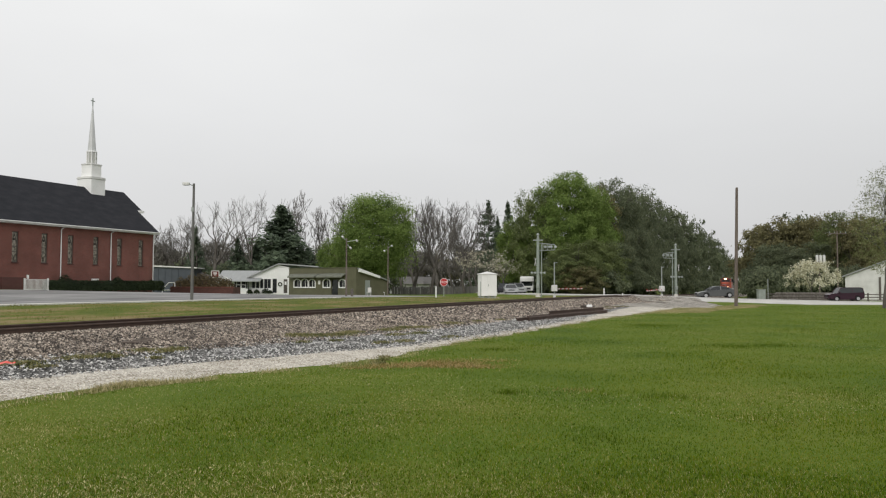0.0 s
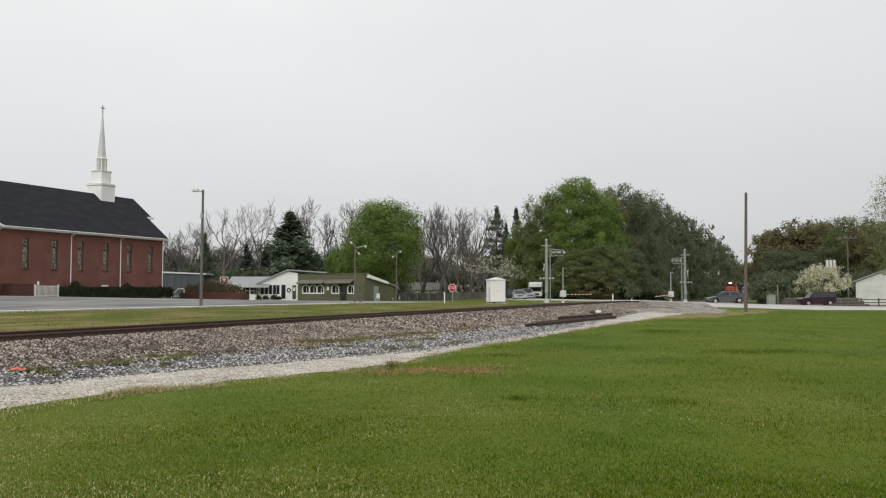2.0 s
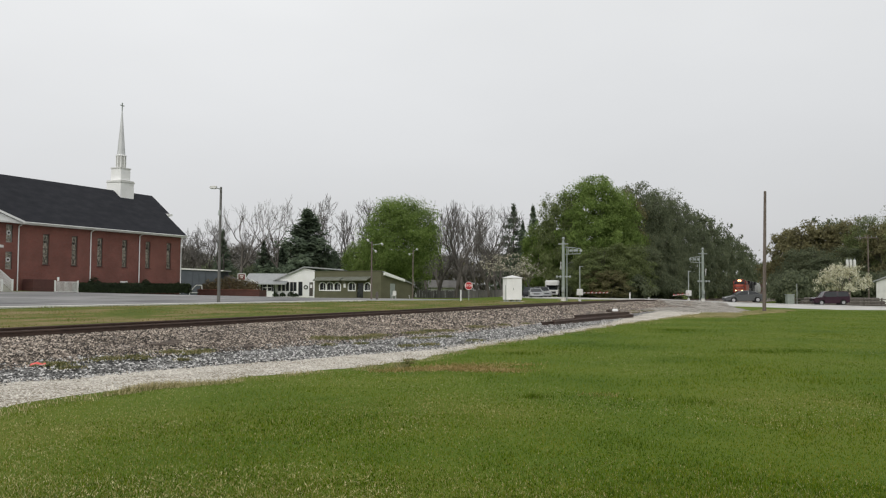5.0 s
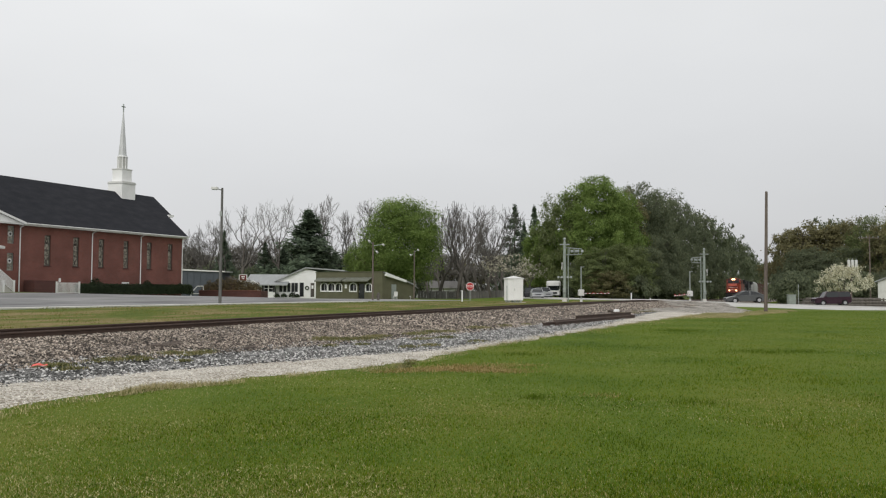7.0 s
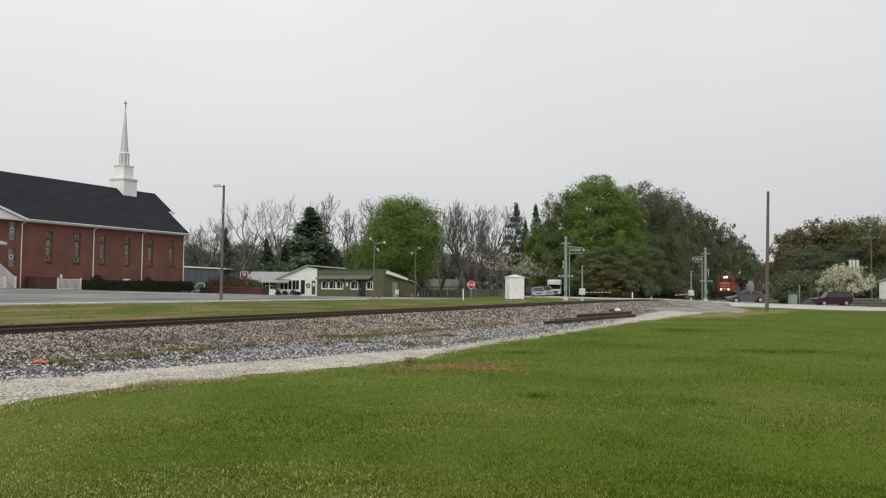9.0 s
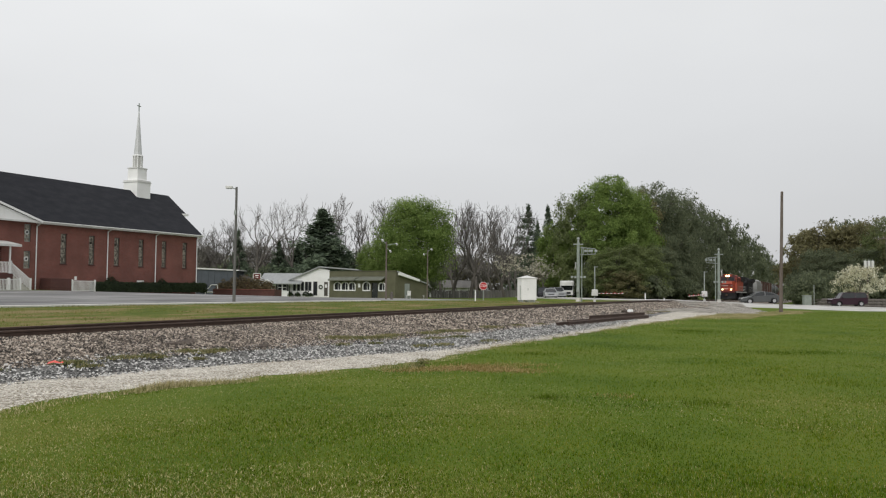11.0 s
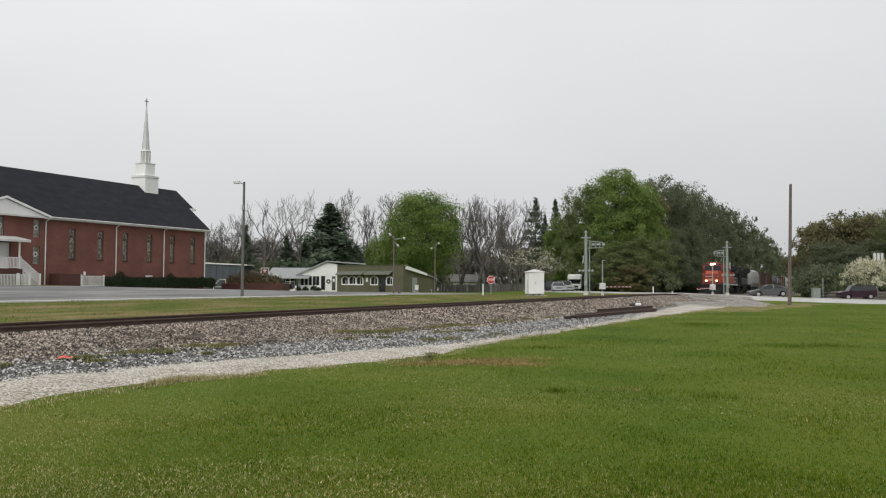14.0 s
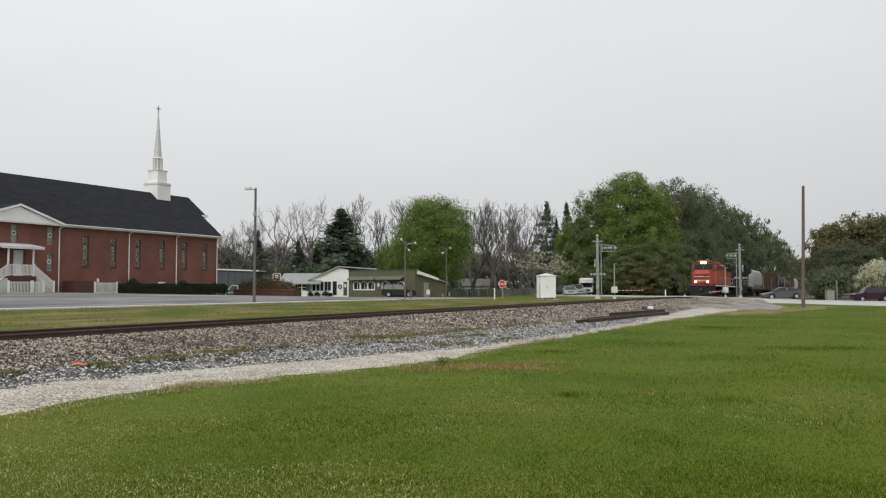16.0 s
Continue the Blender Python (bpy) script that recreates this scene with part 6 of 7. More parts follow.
def car(name, m, label, category, paint, L, W_, belt, roof, wb, rear, wheel_r, group=""):
    """belt: outline of hood and beltline from rear to front; roof: cabin outline from rear to front; wb: axle places; rear: lower edge."""
    c = thing(name, m, label, category, group)
    low = 0.24
    bottom = [(-L / 2 + 0.06, low + 0.1), (wb[0] - wheel_r - 0.1, low)] + arch_line(wb[0], wheel_r + 0.06, wheel_r) + [(wb[0] + wheel_r + 0.1, low), (wb[1] - wheel_r - 0.1, low)] + arch_line(wb[1], wheel_r + 0.06, wheel_r) + [(L / 2 - 0.08, low + 0.06)]
    outline = bottom + list(reversed(belt))
    s = Shape()
    n = len(outline)
    zs = [p[1] for p in outline]
    zc = 0.6
    ys = [(-W_ / 2, 0.965), (-W_ / 2 + 0.09, 1.0), (W_ / 2 - 0.09, 1.0), (W_ / 2, 0.965)]
    for y, k in ys:
        s.v += [(px * k, y, zc + (pz - zc) * (k if pz > zc else 1)) for px, pz in outline]
    for i in range(3):
        s.f += [(i * n + j, i * n + (j + 1) % n, (i + 1) * n + (j + 1) % n, (i + 1) * n + j) for j in range(n)]
    s.f += [tuple(range(n)), tuple(range(3 * n, 4 * n))]
    body = part("body", s, paint, c)
    # glass house with painted roof and pillars
    g, n = Shape(), len(roof)
    z0 = min(p[1] for p in roof)
    z1 = max(p[1] for p in roof)
    wd = lambda z: W_ / 2 - 0.07 - 0.17 * (z - z0) / (z1 - z0)
    for sg in (-1, 1):
        g.v += [(px, sg * wd(pz), pz) for px, pz in roof]
    g.f = [(j, (j + 1) % n, n + (j + 1) % n, n + j) for j in range(n)] + [tuple(range(n)), tuple(range(n, 2 * n))]
    part("window", g, M_CARGLASS, c, "dark tinted windows")
    top = [p for p in roof if p[1] > z1 - 0.12]
    r = Shape()
    for sg in (-1, 1):
        r.v += [(px, sg * (wd(pz) + 0.01), pz + 0.012) for px, pz in top] + [(px, sg * (wd(pz) + 0.015), pz - 0.07) for px, pz in top]
    k = len(top)
    r.f = [(i, i + 1, 2 * k + i + 1, 2 * k + i) for i in range(k - 1)] + [(i, i + 1, k + i + 1, k + i) for i in range(k - 1)] + [(2 * k + i, 2 * k + i + 1, 3 * k + i + 1, 3 * k + i) for i in range(k - 1)]
    part("roof", r, paint, c)
    xs = [roof[0], top[0]], [roof[-1], top[-1]]
    for a, b in xs:
        for sg in (-1, 1):
            part("pillar", Shape().rod((a[0], sg * (wd(a[1]) + 0.01), a[1]), (b[0], sg * (wd(b[1]) + 0.01), b[1]), 0.05, n=5), paint, c)
    xm = (top[0][0] + top[-1][0]) / 2 - 0.05
    for sg in (-1, 1):
        part("pillar", Shape().rod((xm, sg * (wd(z0) + 0.005), z0), (xm, sg * (wd(z1) + 0.005), z1 - 0.02), 0.045, n=5), paint, c)
        part("mirror", Shape().box((roof[-1][0] - 0.25, sg * (W_ / 2 + 0.08), z0 + 0.08), (0.14, 0.2, 0.14), ch=0.03), paint, c)
        part("door_seam", Shape().box((xm, sg * (W_ / 2 - 0.055), 0.66), (0.02, 0.1, 0.5)), M_BLACK, c)
        part("headlight", Shape().box((L / 2 - 0.2, sg * (W_ / 2 - 0.3), 0.66), (0.3, 0.42, 0.14), ch=0.03), M_LENS, c)
        part("tail_light", Shape().box((-L / 2 + 0.12, sg * (W_ / 2 - 0.2), 0.82), (0.16, 0.28, 0.18), ch=0.03), M_RED, c)
        part("handle", Shape().box((xm - 0.25, sg * (W_ / 2 - 0.01), z0 - 0.12), (0.18, 0.04, 0.03)), paint, c)
    part("bumper", Shape().box((L / 2 - 0.05, 0, 0.42), (0.14, W_ - 0.3, 0.2), ch=0.04), paint, c)
    part("grille", Shape().box((L / 2 - 0.04, 0, 0.62), (0.1, 0.8, 0.12)), M_BLACK, c)
    part("underbody", Shape().box((0, 0, 0.3), (L - 0.5, W_ - 0.35, 0.2)), M_BLACK, c)
    for x in wb:
        for sg in (-1, 1):
            w = part("wheel", Shape().rod((0, -0.11, 0), (0, 0.11, 0), wheel_r, n=20), M_TYRE, c, "black tyre", at=pose(x, sg * (W_ / 2 - 0.12), wheel_r))
            rim = Shape().rod((0, sg * 0.09, 0), (0, sg * 0.118, 0), wheel_r * 0.66, wheel_r * 0.6, n=14)
            for i in range(5):
                t = 6.283 * i / 5
                rim.rod((0, sg * 0.12, 0), (wheel_r * 0.55 * math.cos(t), sg * 0.12, wheel_r * 0.55 * math.sin(t)), 0.025, n=4)
            part("rim", rim, M_RIM, w, "silver alloy rim")
    return c


SEDAN = dict(L=4.9, W_=1.82, belt=[(-2.44, 0.45), (-2.42, 0.86), (-2.3, 0.95), (-1.6, 1.0), (0, 0.97), (0.95, 0.93), (1.9, 0.78), (2.3, 0.66), (2.44, 0.5)],
             roof=[(-1.85, 0.97), (-1.05, 1.34), (-0.45, 1.44), (0.15, 1.43), (0.42, 1.36), (1.2, 0.92)], wb=(-1.4, 1.42), rear=0.3, wheel_r=0.33)
WAGON = dict(L=4.2, W_=1.72, belt=[(-2.1, 0.45), (-2.1, 1.0), (-1.95, 1.05), (0, 1.0), (1.15, 1.0), (1.85, 0.95), (2.08, 0.82), (2.1, 0.5)],
             roof=[(-2.02, 1.02), (-1.93, 1.56), (-1.75, 1.64), (0.3, 1.66), (0.72, 1.60), (1.15, 0.98)], wb=(-1.3, 1.25), rear=0.3, wheel_r=0.31)
SUV = dict(L=4.75, W_=1.9, belt=[(-2.35, 0.5), (-2.36, 1.05), (-2.25, 1.12), (0, 1.08), (1.0, 1.06), (2.05, 0.98), (2.33, 0.8), (2.36, 0.55)],
           roof=[(-2.25, 1.1), (-2.1, 1.68), (-1.9, 1.8), (0.0, 1.82), (0.4, 1.76), (1.1, 1.06)], wb=(-1.4, 1.42), rear=0.4, wheel_r=0.37)


def road_z(x):
    return lerp(x, ROAD_X, ROAD_Z) + 0.015


car("car", pose(40.5, 101.4, road_z(40.5), 0, 1.6, 172), "grey sedan waiting at the level crossing", "car", M_CARGREY, **SEDAN)
wagon = car("car", pose(55.85, 99.8, road_z(55.85), 0, 1.0, 170), "dark purple boxy wagon rolling up behind the grey sedan", "car", M_CARMAROON, **WAGON)
suv = car("car", pose(-50, 122, 0.3), "black sport utility vehicle driving past the shop", "car", M_CARBLACK, **SUV)
for px, d, turn, paint, kind, lab in ((1008, 124, -95, M_CARSILVER, SEDAN, "silver sedan parked under the trees"), (996, 131, -100, M_CARBLACK, WAGON, "dark wagon parked under the trees"), (1020, 132, -80, M_CARSILVER, WAGON, "pale wagon parked under the trees")):
    x, y = at(px, d)
    car("car", pose(x, y, gz(x, y), 0, 0, turn), lab, "car", paint, **kind)
# white camper with a raised front
x, y = at(1038, 134)
cmp_ = thing("camper", pose(x, y, gz(x, y), 0, 0, -101), "white camper van parked beneath the trees", "camper")
part("body", Shape().box((-0.6, 0, 1.55), (4.6, 2.2, 2.3), ch=0.15), M_OFFWHITE, cmp_)
part("cab", Shape().prism([(1.6, 0.5), (3.2, 0.5), (3.25, 1.05), (2.3, 1.2), (1.7, 1.9), (1.6, 1.9)], -0.95, 0.95, "y"), M_OFFWHITE, cmp_)
part("windscreen", Shape().prism([(2.3, 1.22), (2.36, 1.22), (1.78, 1.9), (1.72, 1.9)], -0.85, 0.85, "y"), M_CARGLASS, cmp_)
part("overcab", Shape().box((2.0, 0, 2.3), (1.4, 2.1, 0.75), ch=0.2), M_OFFWHITE, cmp_)
part("grille", Shape().box((3.24, 0, 0.8), (0.06, 1.2, 0.3)), M_BLACK, cmp_)
for a in (-1.8, 2.4):
    for b in (-0.95, 0.95):
        part("wheel", Shape().rod((a, b - 0.12, 0.36), (a, b + 0.12, 0.36), 0.36, n=16), M_TYRE, cmp_)


# ---- train: x forwards from the front coupler, z from the rail head ----
def truck(parent, x, axles, gap, material):
    """A bogie with its wheelsets; returns the wheelsets."""
    tr = part("truck", Shape().box((x, -1.0, 0.62), (gap * (axles - 1) + 1.0, 0.18, 0.42), ch=0.05).box((x, 1.0, 0.62), (gap * (axles - 1) + 1.0, 0.18, 0.42), ch=0.05).box((x, 0, 0.7), (0.5, 2.0, 0.35)), material, parent, "cast truck frame")
    out = []
    for i in range(axles):
        ax = x + gap * (i - (axles - 1) / 2)
        w = Shape()
        for sg in (-1, 1):
            w.rod((0, sg * 0.70, 0), (0, sg * 0.82, 0), 0.5, n=18).rod((0, sg * 0.68, 0), (0, sg * 0.70, 0), 0.53, n=18)
            w.box((0.25, sg * 0.83, 0), (0.2, 0.02, 0.12))
        w.rod((0, -0.7, 0), (0, 0.7, 0), 0.09, n=8)
        out.append(part("wheelset", w, M_RAIL, parent, "steel wheelset", at=pose(ax, 0, 0.5)))
        part("journal", Shape().box((ax, -1.12, 0.5), (0.3, 0.12, 0.3)).box((ax, 1.12, 0.5), (0.3, 0.12, 0.3)), material, tr)
    return out


def locomotive(label, paint, band, lit):
    t = thing("locomotive", Matrix(), label, "locomotive", "train")
    part("frame", Shape().box((-11, 0, 1.42), (20.8, 3.0, 0.34)), M_LOCOBLACK, t, "black underframe and walkway")
    part("pilot", Shape().prism([(-1.45, 0.3), (1.45, 0.3), (1.45, 1.58), (-1.45, 1.58)], -0.85, -0.6, "x"), M_LOCOBLACK, t, "black pilot plate")
    part("pilot_band", Shape().box((-0.58, 0, 1.45), (0.04, 2.9, 0.2)), band, t, "sill stripe")
    part("plough", Shape().add([(-0.6, -1.4, 0.15), (-0.6, 1.4, 0.15), (-0.6, 1.4, 0.6), (-0.6, -1.4, 0.6), (-0.15, 0, 0.15), (-0.4, 0, 0.6)], [(0, 4, 5, 3), (4, 1, 2, 5), (3, 5, 2), (0, 1, 4)]), M_LOCOBLACK, t)
    part("coupler", Shape().box((-0.3, 0, 0.88), (0.7, 0.3, 0.35), ch=0.05), M_RAIL, t)
    nose = part("nose", Shape().add([(-1.0, -0.95, 1.6), (-1.0, 0.95, 1.6), (-1.0, 0.95, 2.9), (-1.0, -0.95, 2.9), (-1.35, -0.75, 3.3), (-1.35, 0.75, 3.3), (-2.75, -1.3, 3.45), (-2.75, 1.3, 3.45), (-2.75, -1.3, 1.6), (-2.75, 1.3, 1.6)],
         [(0, 1, 2, 3), (3, 2, 5, 4), (4, 5, 7, 6), (0, 3, 4, 6, 8), (1, 9, 7, 5, 2), (0, 8, 9, 1)]), paint, t, "wide short nose")
    for z, h, mt in ((1.72, 0.12, band), (2.0, 0.07, M_OFFWHITE), (2.32, 0.16, band), (2.55, 0.06, M_OFFWHITE), (2.72, 0.2, band)):
        part("stripe", Shape().box((-0.985, 0, z), (0.04, 1.92, h)), mt, nose)
    part("nose_door", Shape().box((-0.98, 0.45, 2.3), (0.03, 0.6, 1.3)), paint, nose)
    cab = part("cab", Shape().prism([(-1.5, 1.6), (1.5, 1.6), (1.52, 3.9), (1.25, 4.45), (0.6, 4.66), (-0.6, 4.66), (-1.25, 4.45), (-1.52, 3.9)], -5.1, -2.7, "x"), paint, t, "angular crew cab")
    part("cab_band", Shape().box((-3.9, 0, 4.2), (2.44, 3.06, 0.3)), band, cab)
    part("cab_face", Shape().add([(-2.7, -1.5, 3.3), (-2.7, 1.5, 3.3), (-2.2, -1.2, 3.4), (-2.2, 1.2, 3.4), (-2.68, -1.3, 4.2), (-2.68, 1.3, 4.2)], [(0, 2, 4), (1, 5, 3), (2, 3, 5, 4), (0, 1, 3, 2)]), band, cab, "maroon windscreen surround")
    for y in (-0.62, 0.62):
        part("windscreen", Shape().box((0, 0, 0), (0.05, 1.1, 0.72), pose(-2.4, y, 3.8, 0, -31, 0)), M_LOCOGLASS, cab, "dark cab windscreen")
    for sg in (-1, 1):
        for x in (-3.4, -4.4):
            part("side_window", Shape().box((x, sg * 1.515, 3.6), (0.7, 0.04, 0.6)), M_LOCOGLASS, cab)
        part("number_board", Shape().box((-2.68, sg * 0.95, 4.4), (0.1, 0.5, 0.2)), M_BLACK, cab)
        part("ditch_light", Shape().rod((-0.72, sg * 0.74, 1.86), (-0.6, sg * 0.74, 1.86), 0.15 if lit else 0.12, n=14), M_DITCH if lit else M_GALV, t, "glowing ditch light" if lit else "")
        part("ditch_bracket", Shape().box((-0.85, sg * 0.74, 1.78), (0.2, 0.2, 0.4)), M_LOCOBLACK, t)
        part("handrail", Shape().rod((-5.2, sg * 1.45, 2.55), (-20.8, sg * 1.45, 2.55), 0.03, n=5), M_HOPPER, t, "grey handrail")
        for k in range(9):
            part("stanchion", Shape().rod((-5.3 - k * 1.9, sg * 1.45, 1.6), (-5.3 - k * 1.9, sg * 1.45, 2.55), 0.02, n=5), M_HOPPER, t)
        part("front_rail", Shape().rod((-0.75, sg * 1.35, 0.6), (-0.75, sg * 1.35, 2.6), 0.035, n=5).rod((-0.75, sg * 1.35, 2.6), (-0.75, sg * 0.2, 2.6), 0.03, n=5), M_MAROON if lit else M_LOCOBLACK, t)
        part("step", Shape().box((-1.2, sg * 1.45, 0.9), (0.8, 0.2, 1.2)), M_LOCOBLACK, t)
        part("sill_stripe", Shape().box((-11, sg * 1.51, 1.42), (20.4, 0.03, 0.14)), M_OFFWHITE if lit else M_LOCOBLACK, t)
    part("headlight_housing", Shape().box((-2.55, 0, 4.36), (0.35, 0.8, 0.32), ch=0.04), band, cab)
    for sg in (-1, 1):
        part("headlight", Shape().rod((-2.42, sg * 0.2, 4.36), (-2.33, sg * 0.2, 4.36), 0.18 if lit else 0.12, n=14), M_HEADLIGHT if lit else M_GALV, cab, "glowing headlight" if lit else "")
    hood = part("hood", Shape().prism([(-0.95, 1.6), (0.95, 1.6), (0.95, 4.2), (0.7, 4.42), (-0.7, 4.42), (-0.95, 4.2)], -20.6, -5.1, "x"), paint, t, "long engine hood")
    for k in range(12):
        x = -6.2 - k * 1.05
        for sg in (-1, 1):
            part("hood_door", Shape().box((x, sg * 0.96, 2.7), (0.92, 0.04, 1.7), ch=0.01), paint, hood)
    for sg in (-1, 1):
        part("hood_band", Shape().box((-12.8, sg * 0.985, 3.85), (15.4, 0.03, 0.5)), band, hood)
    part("radiator", Shape().prism([(-1.0, 3.55), (1.0, 3.55), (1.5, 3.95), (1.5, 4.5), (-1.5, 4.5), (-1.5, 3.95)], -20.3, -15.8, "x"), M_LOCOBLACK, hood, "flared dark radiator")
    part("exhaust", Shape().box((-11, 0, 4.5), (1.0, 0.7, 0.25)), M_LOCOBLACK, hood)
    part("dynamic_brake", Shape().box((-8, 0, 4.35), (3.2, 2.2, 0.4), ch=0.1), paint, hood)
    part("horn", Shape().rod((-4.2, 0.3, 4.75), (-3.7, 0.3, 4.8), 0.05, 0.09, n=6), M_GALV, cab)
    part("fuel_tank", Shape().prism([(-1.3, 0.45), (1.3, 0.45), (1.45, 0.8), (1.45, 1.25), (-1.45, 1.25), (-1.45, 0.8)], -14, -8.2, "x"), M_LOCOBLACK, t)
    part("end_plate", Shape().box((-21.3, 0, 1.0), (0.2, 2.8, 1.2)), M_LOCOBLACK, t)
    return t, truck(t, -4.6, 3, 1.75, M_LOCOBLACK) + truck(t, -17.4, 3, 1.75, M_LOCOBLACK)


lead, lead_wheels = locomotive("bright orange locomotive with glowing headlights and maroon bands", M_ORANGE, M_MAROON, True)
second, second_wheels = locomotive("black locomotive coupled behind the lead engine", M_LOCOBLACK, M_LOCOBLACK, False)


def freight(kind, label, material, L=16.8):
    t = thing(kind, Matrix(), label, "freight car", "train")
    part("underframe", Shape().box((-L / 2, 0, 1.0), (L - 0.6, 2.4, 0.3)), M_LOCOBLACK, t)
    part("coupler", Shape().box((-0.2, 0, 0.88), (0.6, 0.25, 0.3)), M_RAIL, t)
    if kind == "hopper_car":
        part("body", Shape().prism([(-1.1, 1.3), (1.1, 1.3), (1.55, 1.9), (1.6, 3.3), (1.45, 4.2), (0.9, 4.55), (-0.9, 4.55), (-1.45, 4.2), (-1.6, 3.3), (-1.55, 1.9)], -L + 1.6, -1.6, "x"), material, t, "rounded grey hopper body")
        for k in range(3):
            part("chute", Shape().add([(-3.2 - k * 4.5, -1.1, 1.4), (-6.2 - k * 4.5, -1.1, 1.4), (-6.2 - k * 4.5, 1.1, 1.4), (-3.2 - k * 4.5, 1.1, 1.4), (-4.2 - k * 4.5, -0.6, 0.5), (-5.2 - k * 4.5, -0.6, 0.5), (-5.2 - k * 4.5, 0.6, 0.5), (-4.2 - k * 4.5, 0.6, 0.5)], [(0, 1, 5, 4), (1, 2, 6, 5), (2, 3, 7, 6), (3, 0, 4, 7), (4, 5, 6, 7)]), material, t)
        part("roofwalk", Shape().box((-L / 2, 0, 4.62), (L - 3.4, 0.7, 0.1)), M_GALV, t)
        for x in (-1.0, -L + 1.0):
            part("end_sheet", Shape().box((x, 0, 2.4), (0.1, 2.6, 2.4)), material, t)
    elif kind == "tank_car":
        part("tank", Shape().rod((-0.9, 0, 2.75), (-L + 0.9, 0, 2.75), 1.5, n=20), material, t, "dark cylindrical tank")
        part("dome", Shape().rod((-L / 2, 0, 4.2), (-L / 2, 0, 4.6), 0.5, n=12), material, t)
        part("platform", Shape().box((-L / 2, 0, 4.3), (2.4, 2.6, 0.08)), M_GALV, t)
    else:
        part("body", Shape().box((-L / 2, 0, 2.75), (L - 0.8, 3.0, 3.3)), material, t, "ribbed brown box body")
        part("roof", Shape().prism([(-1.55, 4.4), (1.55, 4.4), (0, 4.65)], -L + 0.3, -0.3, "x"), material, t)
        for sg in (-1, 1):
            part("door", Shape().box((-L / 2, sg * 1.52, 2.7), (3.0, 0.08, 3.0)), material, t)
            for k in range(13):
                part("rib", Shape().box((-1.2 - k * (L - 2.4) / 12, sg * 1.53, 2.75), (0.12, 0.08, 3.2)), material, t)
    part("ladder", Shape().box((-0.5, 1.5, 2.5), (0.05, 0.06, 2.6)).box((-0.9, 1.5, 2.5), (0.05, 0.06, 2.6)), M_GALV, t)
    return t, truck(t, -2.4, 2, 1.75, M_LOCOBLACK) + truck(t, -L + 2.4, 2, 1.75, M_LOCOBLACK)


CONSIST = [(lead, 0.0), (second, 22.0)]
back = 44.0
for kind, label, material in (("hopper_car", "pale grey covered hopper car", M_HOPPER), ("boxcar", "reddish-brown boxcar with ribbed sides", M_BOXBROWN), ("boxcar", "brown boxcar with a closed door", M_BOXBROWN),
                              ("tank_car", "black tank car in the freight train", M_LOCOBLACK), ("tank_car", "black tank car in the freight train", M_LOCOBLACK), ("boxcar", "dark brown boxcar with ribbed sides", M_BOXBROWN), ("hopper_car", "grey hopper car near the train's end", M_HOPPER),
                              ("boxcar", "brown boxcar far back in the train", M_BOXBROWN), ("tank_car", "black tank car in the freight train", M_LOCOBLACK), ("boxcar", "brown boxcar at the rear", M_BOXBROWN)):
    v, _ = freight(kind, label, material)
    CONSIST.append((v, back))
    back += 17.2


# ---- trees ----
def limb_set(rng, h, spread, levels, fork=(2, 3), first=0.3, up=0.35, shrink=0.72, r0=None, wob_=0.13):
    """Branch pieces (p0, p1, r0, r1, level) of a tree h high."""
    out = []
    r0 = r0 or h * 0.02

    def go(p, d, ln, r, lv):
        n = 3 if lv < 2 else 2
        for i in range(n):
            d = (d + Vector((rng.gauss(0, wob_), rng.gauss(0, wob_), rng.gauss(0.02, wob_ * 0.6)))).normalized()
            q = p + d * (ln / n)
            out.append((p.copy(), q.copy(), r, r * 0.86, lv))
            p, r = q, r * 0.86
            if lv < levels and lv > 0 and i < n - 1:
                side(p, d, ln * 0.62, r * 0.6, lv + 1)
        if lv < levels:
            for _ in range(rng.randint(*fork)):
                side(p, d, ln * shrink * rng.uniform(0.8, 1.15), r * 0.72, lv + 1)

    def side(p, d, ln, r, lv):
        a = Vector((rng.gauss(0, 1), rng.gauss(0, 1), rng.gauss(0, 0.5)))
        a = (a - d * a.dot(d)).normalized()
        k = rng.uniform(0.45, 0.95) * spread
        go(p, (d + a * k + Vector((0, 0, up * 0.5 * (1 if lv < 3 else 0.3)))).normalized(), ln, max(r, 0.012), lv)

    go(Vector((0, 0, -0.3)), Vector((0, 0, 1)), h * first, r0, 0)
    return out


def limb_shape(limbs, lv0, lv1, k=1.0):
    s = Shape()
    for p, q, a, b, lv in limbs:
        if lv0 <= lv <= lv1:
            s.rod(p, q, a * k, b * k, n=7 if lv == 0 else (5 if lv < 2 else 3))
    return s


def fit_limbs(limbs, h, w):
    """Scale the branches to the height and width wanted."""
    zt = max(max(p.z, q.z) for p, q, *_ in limbs)
    rt = sorted(math.hypot(q.x, q.y) for _, q, *_ in limbs)[int(len(limbs) * 0.97)]
    f = lambda p: Vector((p.x * w / rt, p.y * w / rt, p.z * h / zt))
    return [(f(p), f(q), a, b, lv) for p, q, a, b, lv in limbs]


